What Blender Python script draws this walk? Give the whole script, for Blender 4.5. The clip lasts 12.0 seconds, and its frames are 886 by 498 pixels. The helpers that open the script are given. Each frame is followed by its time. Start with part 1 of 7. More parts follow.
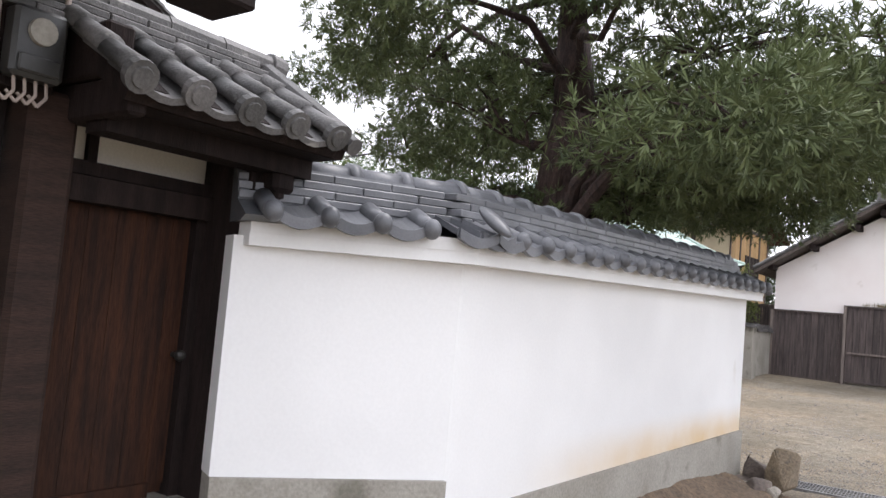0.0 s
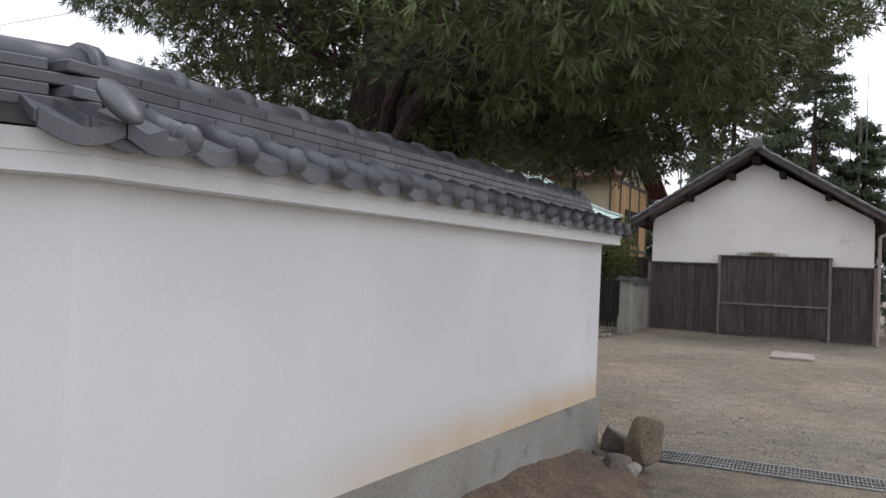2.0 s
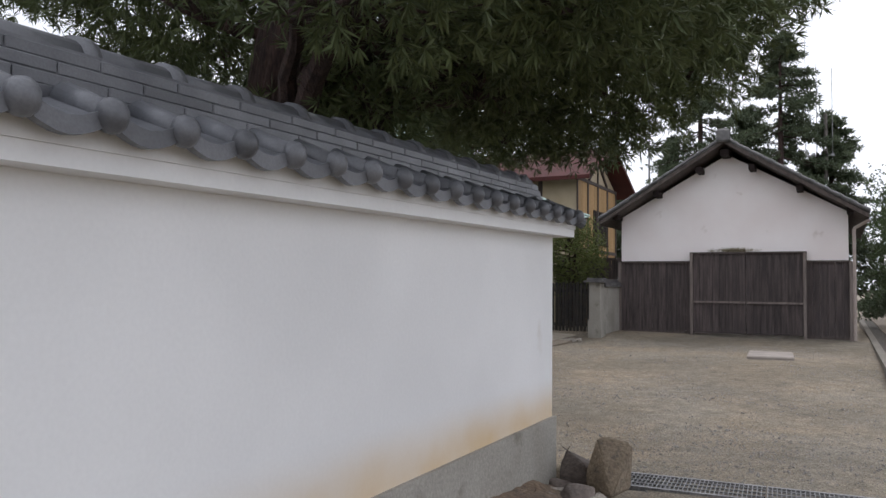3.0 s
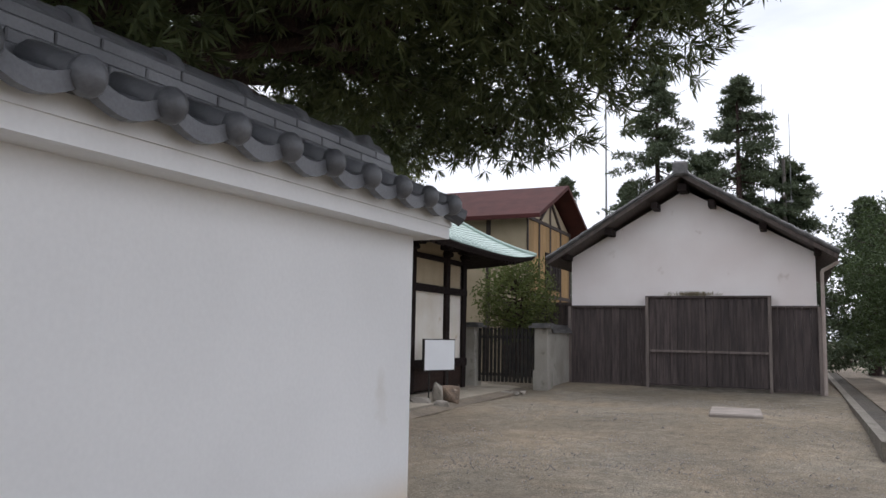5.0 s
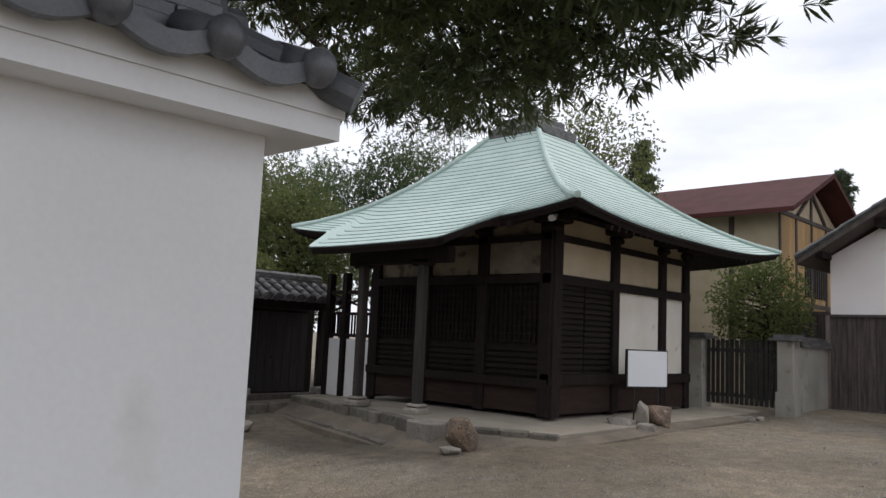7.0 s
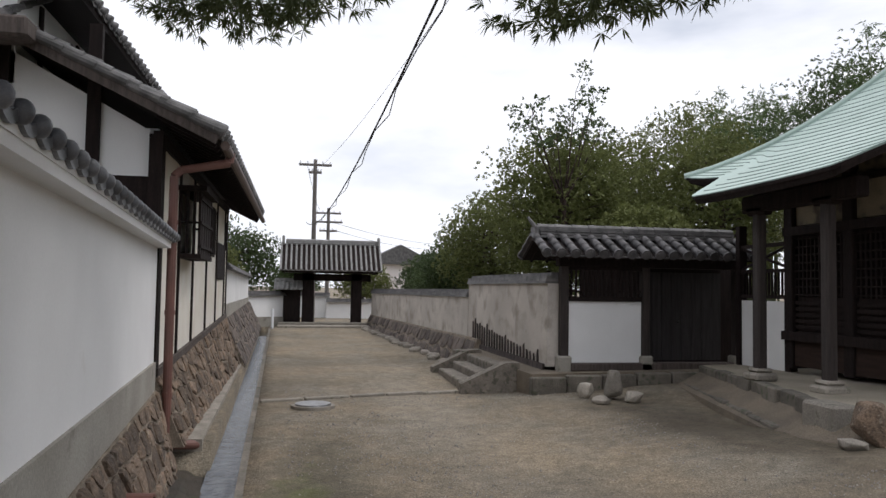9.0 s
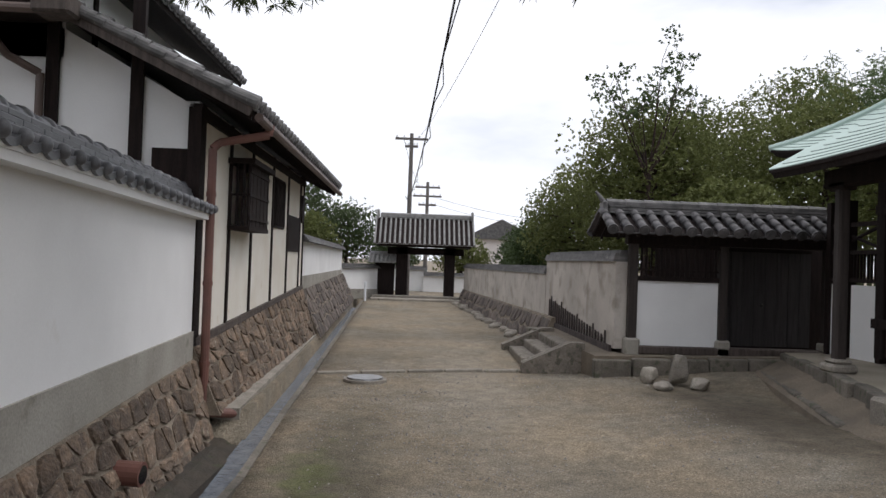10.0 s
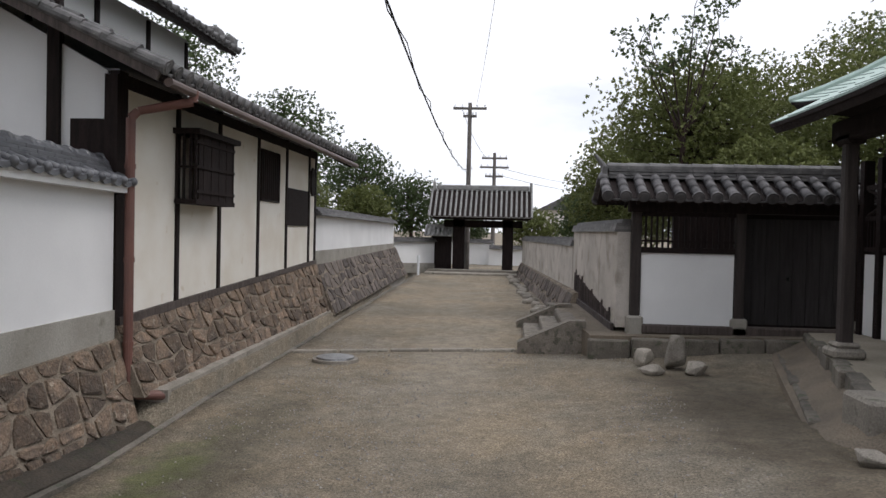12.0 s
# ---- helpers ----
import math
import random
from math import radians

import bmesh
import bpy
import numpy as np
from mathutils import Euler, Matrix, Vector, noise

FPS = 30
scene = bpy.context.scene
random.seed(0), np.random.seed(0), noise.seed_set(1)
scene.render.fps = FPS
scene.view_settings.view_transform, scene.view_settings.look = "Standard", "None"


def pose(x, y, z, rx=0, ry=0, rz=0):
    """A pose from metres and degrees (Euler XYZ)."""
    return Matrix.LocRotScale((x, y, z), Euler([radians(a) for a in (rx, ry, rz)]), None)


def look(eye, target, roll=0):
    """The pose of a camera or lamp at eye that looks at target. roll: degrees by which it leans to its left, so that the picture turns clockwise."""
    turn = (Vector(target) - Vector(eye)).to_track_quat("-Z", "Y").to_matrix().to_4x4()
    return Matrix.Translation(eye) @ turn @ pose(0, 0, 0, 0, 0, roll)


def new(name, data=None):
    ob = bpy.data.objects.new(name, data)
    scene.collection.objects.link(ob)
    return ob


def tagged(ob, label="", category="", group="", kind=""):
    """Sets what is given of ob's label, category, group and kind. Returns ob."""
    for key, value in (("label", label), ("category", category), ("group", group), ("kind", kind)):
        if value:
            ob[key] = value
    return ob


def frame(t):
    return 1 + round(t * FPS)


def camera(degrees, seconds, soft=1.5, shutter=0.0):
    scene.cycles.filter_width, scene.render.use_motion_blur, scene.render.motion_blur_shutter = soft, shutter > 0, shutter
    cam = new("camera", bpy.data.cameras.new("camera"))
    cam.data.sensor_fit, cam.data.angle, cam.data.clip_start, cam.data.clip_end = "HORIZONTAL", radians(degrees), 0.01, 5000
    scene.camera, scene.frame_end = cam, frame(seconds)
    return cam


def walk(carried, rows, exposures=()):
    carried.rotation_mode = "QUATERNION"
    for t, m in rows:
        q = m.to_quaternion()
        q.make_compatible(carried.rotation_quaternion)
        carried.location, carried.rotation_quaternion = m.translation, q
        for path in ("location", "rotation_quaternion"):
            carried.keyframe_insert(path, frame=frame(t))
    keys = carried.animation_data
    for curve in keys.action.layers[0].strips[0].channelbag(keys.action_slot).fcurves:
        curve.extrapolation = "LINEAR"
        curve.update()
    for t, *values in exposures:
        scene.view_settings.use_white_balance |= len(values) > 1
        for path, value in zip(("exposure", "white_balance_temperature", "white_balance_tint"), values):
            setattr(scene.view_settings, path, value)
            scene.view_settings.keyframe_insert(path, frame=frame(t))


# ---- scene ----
cam = camera(60.0, 12.0)
PATH = [
    (0, (0.37, 0.834, 1.938), (-0.835, 2.424, 2.072), 5.0),
    (0.5, (0.371, 1.161, 1.925), (-0.879, 2.719, 2.036), 4.7),
    (1, (0.303, 1.513, 1.925), (-0.9, 3.107, 2.045), 4.2),
    (1.5, (0.269, 1.954, 1.916), (-0.811, 3.635, 2.013), 3.7),
    (2, (0.202, 2.459, 1.896), (-0.779, 4.201, 1.961), 2.7),
    (2.5, (0.106, 2.931, 1.881), (-0.852, 4.684, 1.974), 0.6),
    (3, (0.043, 3.474, 1.854), (-0.879, 5.246, 1.947), 0.6),
    (3.2, (0.005, 3.68, 1.84), (-0.878, 5.471, 1.95), 0.9),
    (4.8, (-0.23, 5.387, 1.782), (-1.055, 7.191, 2.031), 0.5),
    (5, (-0.218, 5.602, 1.769), (-1.051, 7.407, 1.99), 1.1),
    (5.5, (-0.226, 6.156, 1.753), (-1.16, 7.916, 1.925), 2.4),
    (6, (-0.214, 6.697, 1.727), (-1.296, 8.369, 1.903), 3.0),
    (6.5, (-0.128, 7.176, 1.713), (-1.361, 8.736, 1.927), 3.0),
    (6.7, (-0.157, 7.356, 1.719), (-1.442, 8.872, 1.941), 2.9),
    (8.3, (-0.214, 9.04, 1.79), (-2.049, 9.814, 1.977), 0.9),
    (8.5, (-0.275, 9.22, 1.788), (-2.156, 9.879, 1.953), 0.9),
    (9, (-0.395, 9.681, 1.734), (-2.357, 10.051, 1.838), 0.9),
    (9.5, (-0.475, 10.151, 1.76), (-2.467, 10.31, 1.827), 1.1),
    (10, (-0.593, 10.591, 1.769), (-2.591, 10.669, 1.8), 2.0),
    (10.5, (-0.782, 11.056, 1.774), (-2.781, 11.087, 1.792), 2.3),
    (11, (-1.013, 11.542, 1.807), (-3.013, 11.527, 1.85), 2.3),
    (11.5, (-1.249, 11.987, 1.812), (-3.247, 11.921, 1.829), 1.9),
    (12, (-1.444, 12.38, 1.806), (-3.435, 12.201, 1.76), 1.3),
]
walk(cam, [(t, look(eye, target, roll)) for t, eye, target, roll in PATH],
     exposures=[(0.0, 1.0, 6400, 15), (0.5, 0.75, 6350, 14), (1.0, 0.42, 6300, 14), (1.6, 0.25, 6250, 14), (2.4, 0.2, 6250, 14), (5.0, 0.08, 6250, 14), (6.5, -0.05, 6300, 13), (8.5, 0.0, 6450, 13), (12.0, 0.05, 6400, 13)])

# ---- light ----
world = bpy.data.worlds.new("world")
scene.world = world
world.use_nodes = True
wn, wl = world.node_tree.nodes, world.node_tree.links
wn.clear()
w_out, w_bg = wn.new("ShaderNodeOutputWorld"), wn.new("ShaderNodeBackground")
sky = wn.new("ShaderNodeTexSky")
sky.sky_type, sky.sun_disc, sky.sun_elevation, sky.sun_rotation = "NISHITA", False, radians(66), radians(22)
sky_gain = wn.new("ShaderNodeVectorMath")
sky_gain.operation = "SCALE"
sky_gain.inputs["Scale"].default_value = 0.09
w_tc, w_map = wn.new("ShaderNodeTexCoord"), wn.new("ShaderNodeMapping")
w_map.inputs["Scale"].default_value = (1.2, 1.2, 4.0)
cloud, cloud_ramp, cloud_mix = wn.new("ShaderNodeTexNoise"), wn.new("ShaderNodeValToRGB"), wn.new("ShaderNodeMix")
cloud.inputs["Scale"].default_value, cloud.inputs["Detail"].default_value, cloud.inputs["Roughness"].default_value = 1.5, 6, 0.55
cloud_ramp.color_ramp.elements[0].position, cloud_ramp.color_ramp.elements[0].color = 0.30, (0.55, 0.55, 0.55, 1)
cloud_ramp.color_ramp.elements[1].position, cloud_ramp.color_ramp.elements[1].color = 0.52, (1, 1, 1, 1)
cloud_mix.data_type = "RGBA"
cloud_mix.inputs["B"].default_value = (1.06, 1.09, 1.14, 1)
wl.new(w_tc.outputs["Generated"], w_map.inputs["Vector"])
wl.new(w_map.outputs["Vector"], cloud.inputs["Vector"])
wl.new(cloud.outputs["Fac"], cloud_ramp.inputs["Fac"])
wl.new(sky.outputs["Color"], sky_gain.inputs[0])
wl.new(sky_gain.outputs["Vector"], cloud_mix.inputs["A"])
wl.new(cloud_ramp.outputs["Color"], cloud_mix.inputs["Factor"])
wl.new(cloud_mix.outputs["Result"], w_bg.inputs["Color"])
w_bg.inputs["Strength"].default_value = 1.0
wl.new(w_bg.outputs["Background"], w_out.inputs["Surface"])
sun = new("sun", bpy.data.lights.new("sun", "SUN"))
sun.data.energy, sun.data.angle, sun.data.color = 1.35, radians(30), (1.0, 0.98, 0.95)
sun.matrix_world = look((6, 29, 45), (0, 5, 0))


# ---- materials ----
def mat(name, c1, c2, rough=0.8, scale=3.0, fine=60.0, bump=0.2, metal=0.0, vary=0.0, stretch=(1, 1, 1), c3=None, spot=0.6, grain=0.35, spec=0.5, soft=0.12):
    """Two-scale procedural surface: broad tone c1 to c2, fine grain and relief, patches of c3, a change from object to object."""
    m = bpy.data.materials.new(name)
    m.use_nodes = True
    n, l = m.node_tree.nodes, m.node_tree.links
    b = n["Principled BSDF"]
    geo, mp = n.new("ShaderNodeNewGeometry"), n.new("ShaderNodeMapping")
    mp.inputs["Scale"].default_value = stretch
    l.new(geo.outputs["Position"], mp.inputs["Vector"])
    big, small = n.new("ShaderNodeTexNoise"), n.new("ShaderNodeTexNoise")
    big.inputs["Scale"].default_value, big.inputs["Detail"].default_value = scale, 5
    small.inputs["Scale"].default_value, small.inputs["Detail"].default_value = fine, 4
    l.new(mp.outputs["Vector"], big.inputs["Vector"])
    l.new(mp.outputs["Vector"], small.inputs["Vector"])
    ramp = n.new("ShaderNodeMapRange")
    ramp.inputs["From Min"].default_value, ramp.inputs["From Max"].default_value = 0.35, 0.65
    l.new(big.outputs["Fac"], ramp.inputs["Value"])
    mix = n.new("ShaderNodeMix")
    mix.data_type = "RGBA"
    mix.inputs["A"].default_value, mix.inputs["B"].default_value = (*c1, 1), (*c2, 1)
    l.new(ramp.outputs["Result"], mix.inputs["Factor"])
    col = mix.outputs["Result"]
    if c3:
        patch, pr, pm = n.new("ShaderNodeTexNoise"), n.new("ShaderNodeMapRange"), n.new("ShaderNodeMix")
        patch.inputs["Scale"].default_value, patch.inputs["Detail"].default_value = scale * 2.3, 6
        pr.inputs["From Min"].default_value, pr.inputs["From Max"].default_value = spot, spot + soft
        pm.data_type = "RGBA"
        pm.inputs["B"].default_value = (*c3, 1)
        l.new(mp.outputs["Vector"], patch.inputs["Vector"])
        l.new(patch.outputs["Fac"], pr.inputs["Value"])
        l.new(pr.outputs["Result"], pm.inputs["Factor"])
        l.new(col, pm.inputs["A"])
        col = pm.outputs["Result"]
    hsv = n.new("ShaderNodeHueSaturation")
    val = n.new("ShaderNodeMapRange")
    val.inputs["From Min"].default_value, val.inputs["From Max"].default_value = 0.3, 0.7
    val.inputs["To Min"].default_value, val.inputs["To Max"].default_value = 1 - grain, 1 + grain
    l.new(small.outputs["Fac"], val.inputs["Value"])
    value = val.outputs["Result"]
    if vary:
        info, vr, mul = n.new("ShaderNodeObjectInfo"), n.new("ShaderNodeMapRange"), n.new("ShaderNodeMath")
        vr.inputs["To Min"].default_value, vr.inputs["To Max"].default_value = 1 - vary, 1 + vary
        mul.operation = "MULTIPLY"
        l.new(info.outputs["Random"], vr.inputs["Value"])
        l.new(vr.outputs["Result"], mul.inputs[0])
        l.new(value, mul.inputs[1])
        value = mul.outputs["Value"]
    l.new(value, hsv.inputs["Value"])
    l.new(col, hsv.inputs["Color"])
    l.new(hsv.outputs["Color"], b.inputs["Base Color"])
    b.inputs["Roughness"].default_value, b.inputs["Metallic"].default_value = rough, metal
    b.inputs["Specular IOR Level"].default_value = spec
    bm_ = n.new("ShaderNodeBump")
    bm_.inputs["Strength"].default_value, bm_.inputs["Distance"].default_value = bump, 0.02
    l.new(small.outputs["Fac"], bm_.inputs["Height"])
    l.new(bm_.outputs["Normal"], b.inputs["Normal"])
    return m


def leaf_mat(name, c1, c2, glow=0.25):
    """Leaves: tone by island, a share of light let through."""
    m = bpy.data.materials.new(name)
    m.use_nodes = True
    n, l = m.node_tree.nodes, m.node_tree.links
    b = n["Principled BSDF"]
    geo, big = n.new("ShaderNodeNewGeometry"), n.new("ShaderNodeTexNoise")
    big.inputs["Scale"].default_value = 1.1
    l.new(geo.outputs["Position"], big.inputs["Vector"])
    add = n.new("ShaderNodeMath")
    add.operation = "MULTIPLY_ADD"
    add.inputs[1].default_value, add.inputs[2].default_value = 0.34, 0.05
    l.new(geo.outputs["Random Per Island"], add.inputs[0])
    sumn = n.new("ShaderNodeMath")
    l.new(add.outputs["Value"], sumn.inputs[0])
    l.new(big.outputs["Fac"], sumn.inputs[1])
    mix = n.new("ShaderNodeMix")
    mix.data_type = "RGBA"
    mix.inputs["A"].default_value, mix.inputs["B"].default_value = (*c1, 1), (*c2, 1)
    sub = n.new("ShaderNodeMath")
    sub.operation = "SUBTRACT"
    sub.inputs[1].default_value = 0.22
    l.new(sumn.outputs["Value"], sub.inputs[0])
    l.new(sub.outputs["Value"], mix.inputs["Factor"])
    l.new(mix.outputs["Result"], b.inputs["Base Color"])
    b.inputs["Roughness"].default_value = 0.6
    b.inputs["Specular IOR Level"].default_value = 0.25
    tr, sh = n.new("ShaderNodeBsdfTranslucent"), n.new("ShaderNodeMixShader")
    l.new(mix.outputs["Result"], tr.inputs["Color"])
    sh.inputs["Fac"].default_value = glow
    l.new(b.outputs["BSDF"], sh.inputs[1])
    l.new(tr.outputs["BSDF"], sh.inputs[2])
    l.new(sh.outputs["Shader"], n["Material Output"].inputs["Surface"])
    return m


PLASTER = mat("white_plaster", (0.79, 0.79, 0.785), (0.71, 0.71, 0.705), 0.85, 0.9, 60, 0.025, grain=0.018, c3=(0.62, 0.60, 0.55), spot=0.68)
CREAM = mat("aged_cream_plaster", (0.76, 0.73, 0.66), (0.68, 0.63, 0.54), 0.9, 1.6, 90, 0.08, grain=0.05, c3=(0.52, 0.42, 0.28), spot=0.66)
TAN = mat("tan_plaster", (0.50, 0.42, 0.29), (0.44, 0.36, 0.24), 0.9, 2, 70, 0.1, grain=0.06)
# TAN at about half tone: porch shade put into the colour, with grime patches
SHADED_TAN = mat("shaded_grimy_plaster", (0.27, 0.225, 0.155), (0.17, 0.14, 0.10), 0.9, 2, 70, 0.1, grain=0.08, c3=(0.09, 0.075, 0.06), spot=0.55)
GREYWALL = mat("weathered_grey_plaster", (0.40, 0.365, 0.325), (0.52, 0.48, 0.43), 0.9, 1.1, 50, 0.1, grain=0.1, c3=(0.25, 0.215, 0.175), spot=0.5, soft=0.25)
CONCRETE = mat("concrete", (0.34, 0.322, 0.285), (0.25, 0.232, 0.198), 0.9, 1.5, 60, 0.2, grain=0.15, c3=(0.17, 0.16, 0.13), spot=0.6)
KAWARA = mat("smoked_grey_tile", (0.128, 0.131, 0.141), (0.082, 0.085, 0.094), 0.40, 5, 120, 0.08, vary=0.22, grain=0.12)
KAWARA_OLD = mat("old_grey_tile", (0.128, 0.122, 0.120), (0.062, 0.061, 0.060), 0.6, 6, 90, 0.2, vary=0.3, grain=0.2, c3=(0.24, 0.23, 0.21), spot=0.64)
# KAWARA_OLD brightened: the stronger light on the lane gate roofs, as colour
KAWARA_LIT = mat("bright_lit_old_tile", (0.30, 0.295, 0.285), (0.19, 0.187, 0.182), 0.55, 6, 90, 0.2, vary=0.2, grain=0.2, c3=(0.27, 0.26, 0.25), spot=0.62)
KAWARA_DARK = mat("dark_old_tile", (0.10, 0.094, 0.096), (0.05, 0.048, 0.05), 0.6, 6, 90, 0.2, vary=0.3, grain=0.2, c3=(0.17, 0.16, 0.15), spot=0.66)
DARKWOOD = mat("dark_aged_wood", (0.011, 0.0072, 0.0066), (0.021, 0.0135, 0.0122), 0.8, 4, 40, 0.3, stretch=(6, 6, 0.7), vary=0.15, grain=0.3, spec=0.2)
BOARD = mat("weathered_black_board", (0.034, 0.026, 0.025), (0.088, 0.068, 0.063), 0.8, 4, 50, 0.35, stretch=(5, 5, 0.35), vary=0.25, grain=0.35)
PALEWOOD = mat("silvered_grey_wood", (0.20, 0.165, 0.145), (0.12, 0.098, 0.088), 0.8, 4, 50, 0.3, stretch=(6, 6, 0.5), grain=0.3)
GREYWOOD = mat("weathered_grey_wood", (0.095, 0.075, 0.065), (0.05, 0.038, 0.033), 0.8, 4, 50, 0.3, stretch=(6, 6, 0.5), grain=0.3)
POSTWOOD = mat("brown_black_post", (0.04, 0.03, 0.027), (0.022, 0.017, 0.015), 0.8, 4, 50, 0.3, stretch=(6, 6, 0.5), grain=0.3)
SILLWOOD = mat("dark_red_brown_board", (0.036, 0.020, 0.015), (0.022, 0.013, 0.010), 0.8, 4, 50, 0.3, stretch=(0.7, 0.7, 6), grain=0.3, spec=0.25)
GUTTER_BROWN = mat("weathered_brown_gutter", (0.11, 0.075, 0.062), (0.08, 0.055, 0.047), 0.55, 3, 60, 0.05, grain=0.12)
WET_EARTH = mat("dark_wet_bank", (0.060, 0.047, 0.034), (0.032, 0.027, 0.020), 0.85, 3, 45, 0.8, grain=0.35, c3=(0.045, 0.055, 0.022), spot=0.6)
DOORWOOD = mat("brown_door_wood", (0.048, 0.019, 0.010), (0.020, 0.010, 0.007), 0.75, 4, 45, 0.25, stretch=(7, 7, 0.5), vary=0.12, grain=0.35, spec=0.18)
COPPER = mat("green_copper_sheet", (0.37, 0.47, 0.425), (0.44, 0.545, 0.50), 0.6, 1.6, 30, 0.05, grain=0.06, c3=(0.36, 0.47, 0.43), spot=0.63)
# darker copy of COPPER: shade beneath each course lap, put into the colour
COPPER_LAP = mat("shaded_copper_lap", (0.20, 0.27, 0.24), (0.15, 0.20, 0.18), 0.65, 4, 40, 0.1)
STONE = mat("brown_rubble_stone", (0.185, 0.130, 0.090), (0.095, 0.072, 0.055), 0.9, 6, 40, 0.9, vary=0.45, grain=0.4, c3=(0.24, 0.20, 0.155), spot=0.60, soft=0.08)
STONE_DARK = mat("dark_rubble_stone", (0.15, 0.122, 0.105), (0.08, 0.066, 0.058), 0.9, 5, 40, 0.5, vary=0.4, grain=0.3)
GRANITE = mat("worn_granite", (0.30, 0.27, 0.23), (0.21, 0.19, 0.16), 0.9, 4, 60, 0.4, vary=0.2, grain=0.25, c3=(0.13, 0.13, 0.09), spot=0.6)
GRANITE_DARK = mat("dark_worn_granite", (0.17, 0.15, 0.125), (0.11, 0.098, 0.08), 0.9, 4, 60, 0.4, vary=0.25, grain=0.25, c3=(0.08, 0.085, 0.055), spot=0.55)
MORTAR = mat("pale_joint_earth", (0.26, 0.215, 0.165), (0.12, 0.097, 0.072), 0.95, 4, 50, 0.5, grain=0.3)
SOIL = mat("brown_soil", (0.17, 0.12, 0.08), (0.11, 0.08, 0.055), 0.95, 5, 40, 0.8, grain=0.4)
PAVING = mat("packed_earth_apron", (0.33, 0.29, 0.23), (0.25, 0.22, 0.17), 0.95, 1.5, 50, 0.3, grain=0.15)
PIPE_RED = mat("red_brown_pipe", (0.17, 0.075, 0.058), (0.13, 0.062, 0.05), 0.55, 3, 60, 0.05, grain=0.08)
PIPE_CREAM = mat("faded_pipe", (0.40, 0.34, 0.30), (0.33, 0.27, 0.24), 0.5, 3, 60, 0.05, grain=0.08)
STEEL = mat("galvanised_steel", (0.30, 0.30, 0.30), (0.20, 0.20, 0.20), 0.4, 8, 80, 0.1, metal=0.8)
IRON = mat("black_iron", (0.02, 0.02, 0.02), (0.04, 0.035, 0.03), 0.5, 8, 80, 0.1, metal=0.3)
RED_ROOF = mat("dark_red_sheet_roof", (0.080, 0.026, 0.023), (0.058, 0.020, 0.018), 0.8, 2, 40, 0.1, grain=0.08, spec=0.2)
OCHRE = mat("ochre_siding", (0.42, 0.27, 0.12), (0.34, 0.21, 0.09), 0.8, 3, 50, 0.2, vary=0.2, stretch=(4, 4, 0.4), grain=0.15)
SIGN_WHITE = mat("white_sign_sheet", (0.78, 0.80, 0.82), (0.74, 0.76, 0.78), 0.4, 2, 60, 0.02, grain=0.02)
WATER = mat("shallow_water", (0.13, 0.15, 0.18), (0.20, 0.22, 0.25), 0.2, 6, 18, 0.5, grain=0.1)
BARK = mat("dark_bark", (0.062, 0.037, 0.031), (0.028, 0.018, 0.016), 0.95, 6, 30, 1.0, stretch=(3, 3, 0.6), grain=0.45)
POLE_WOOD = mat("pole_grey", (0.16, 0.14, 0.13), (0.11, 0.10, 0.09), 0.8, 3, 50, 0.2)
WIRE = mat("black_cable", (0.02, 0.02, 0.02), (0.03, 0.03, 0.03), 0.6, 3, 50, 0.0)
# window glass, and the painted shade of the grating pit and pipe bore
DARKGLASS_SHADE = mat("dark_window_and_shade", (0.012, 0.012, 0.014), (0.02, 0.02, 0.022), 0.25, 3, 50, 0.02)
SLAB = mat("pinkish_concrete_lid", (0.30, 0.26, 0.225), (0.22, 0.19, 0.165), 0.85, 4, 70, 0.2, grain=0.12)
PINE_LEAF = leaf_mat("needle_leaf", (0.034, 0.050, 0.026), (0.17, 0.205, 0.085), 0.08)
BUSH_LEAF = leaf_mat("bush_leaf", (0.075, 0.10, 0.03), (0.20, 0.23, 0.075))
BROAD_LEAF = leaf_mat("broad_leaf", (0.098, 0.116, 0.040), (0.20, 0.22, 0.078), 0.35)
DARK_LEAF = leaf_mat("dark_leaf", (0.036, 0.056, 0.024), (0.10, 0.14, 0.052))
BAMBOO_LEAF = leaf_mat("bamboo_leaf", (0.05, 0.08, 0.03), (0.13, 0.18, 0.075))
CEDAR_LEAF = leaf_mat("cedar_leaf", (0.055, 0.075, 0.045), (0.135, 0.165, 0.095))

# sand and gravel of the yard: two tones, grey gravel patches, moss
GROUND = mat("sandy_gravel", (0.238, 0.190, 0.129), (0.153, 0.128, 0.093), 0.95, 0.45, 60, 1.0, grain=0.5, c3=(0.205, 0.182, 0.142), spot=0.42, soft=0.35)



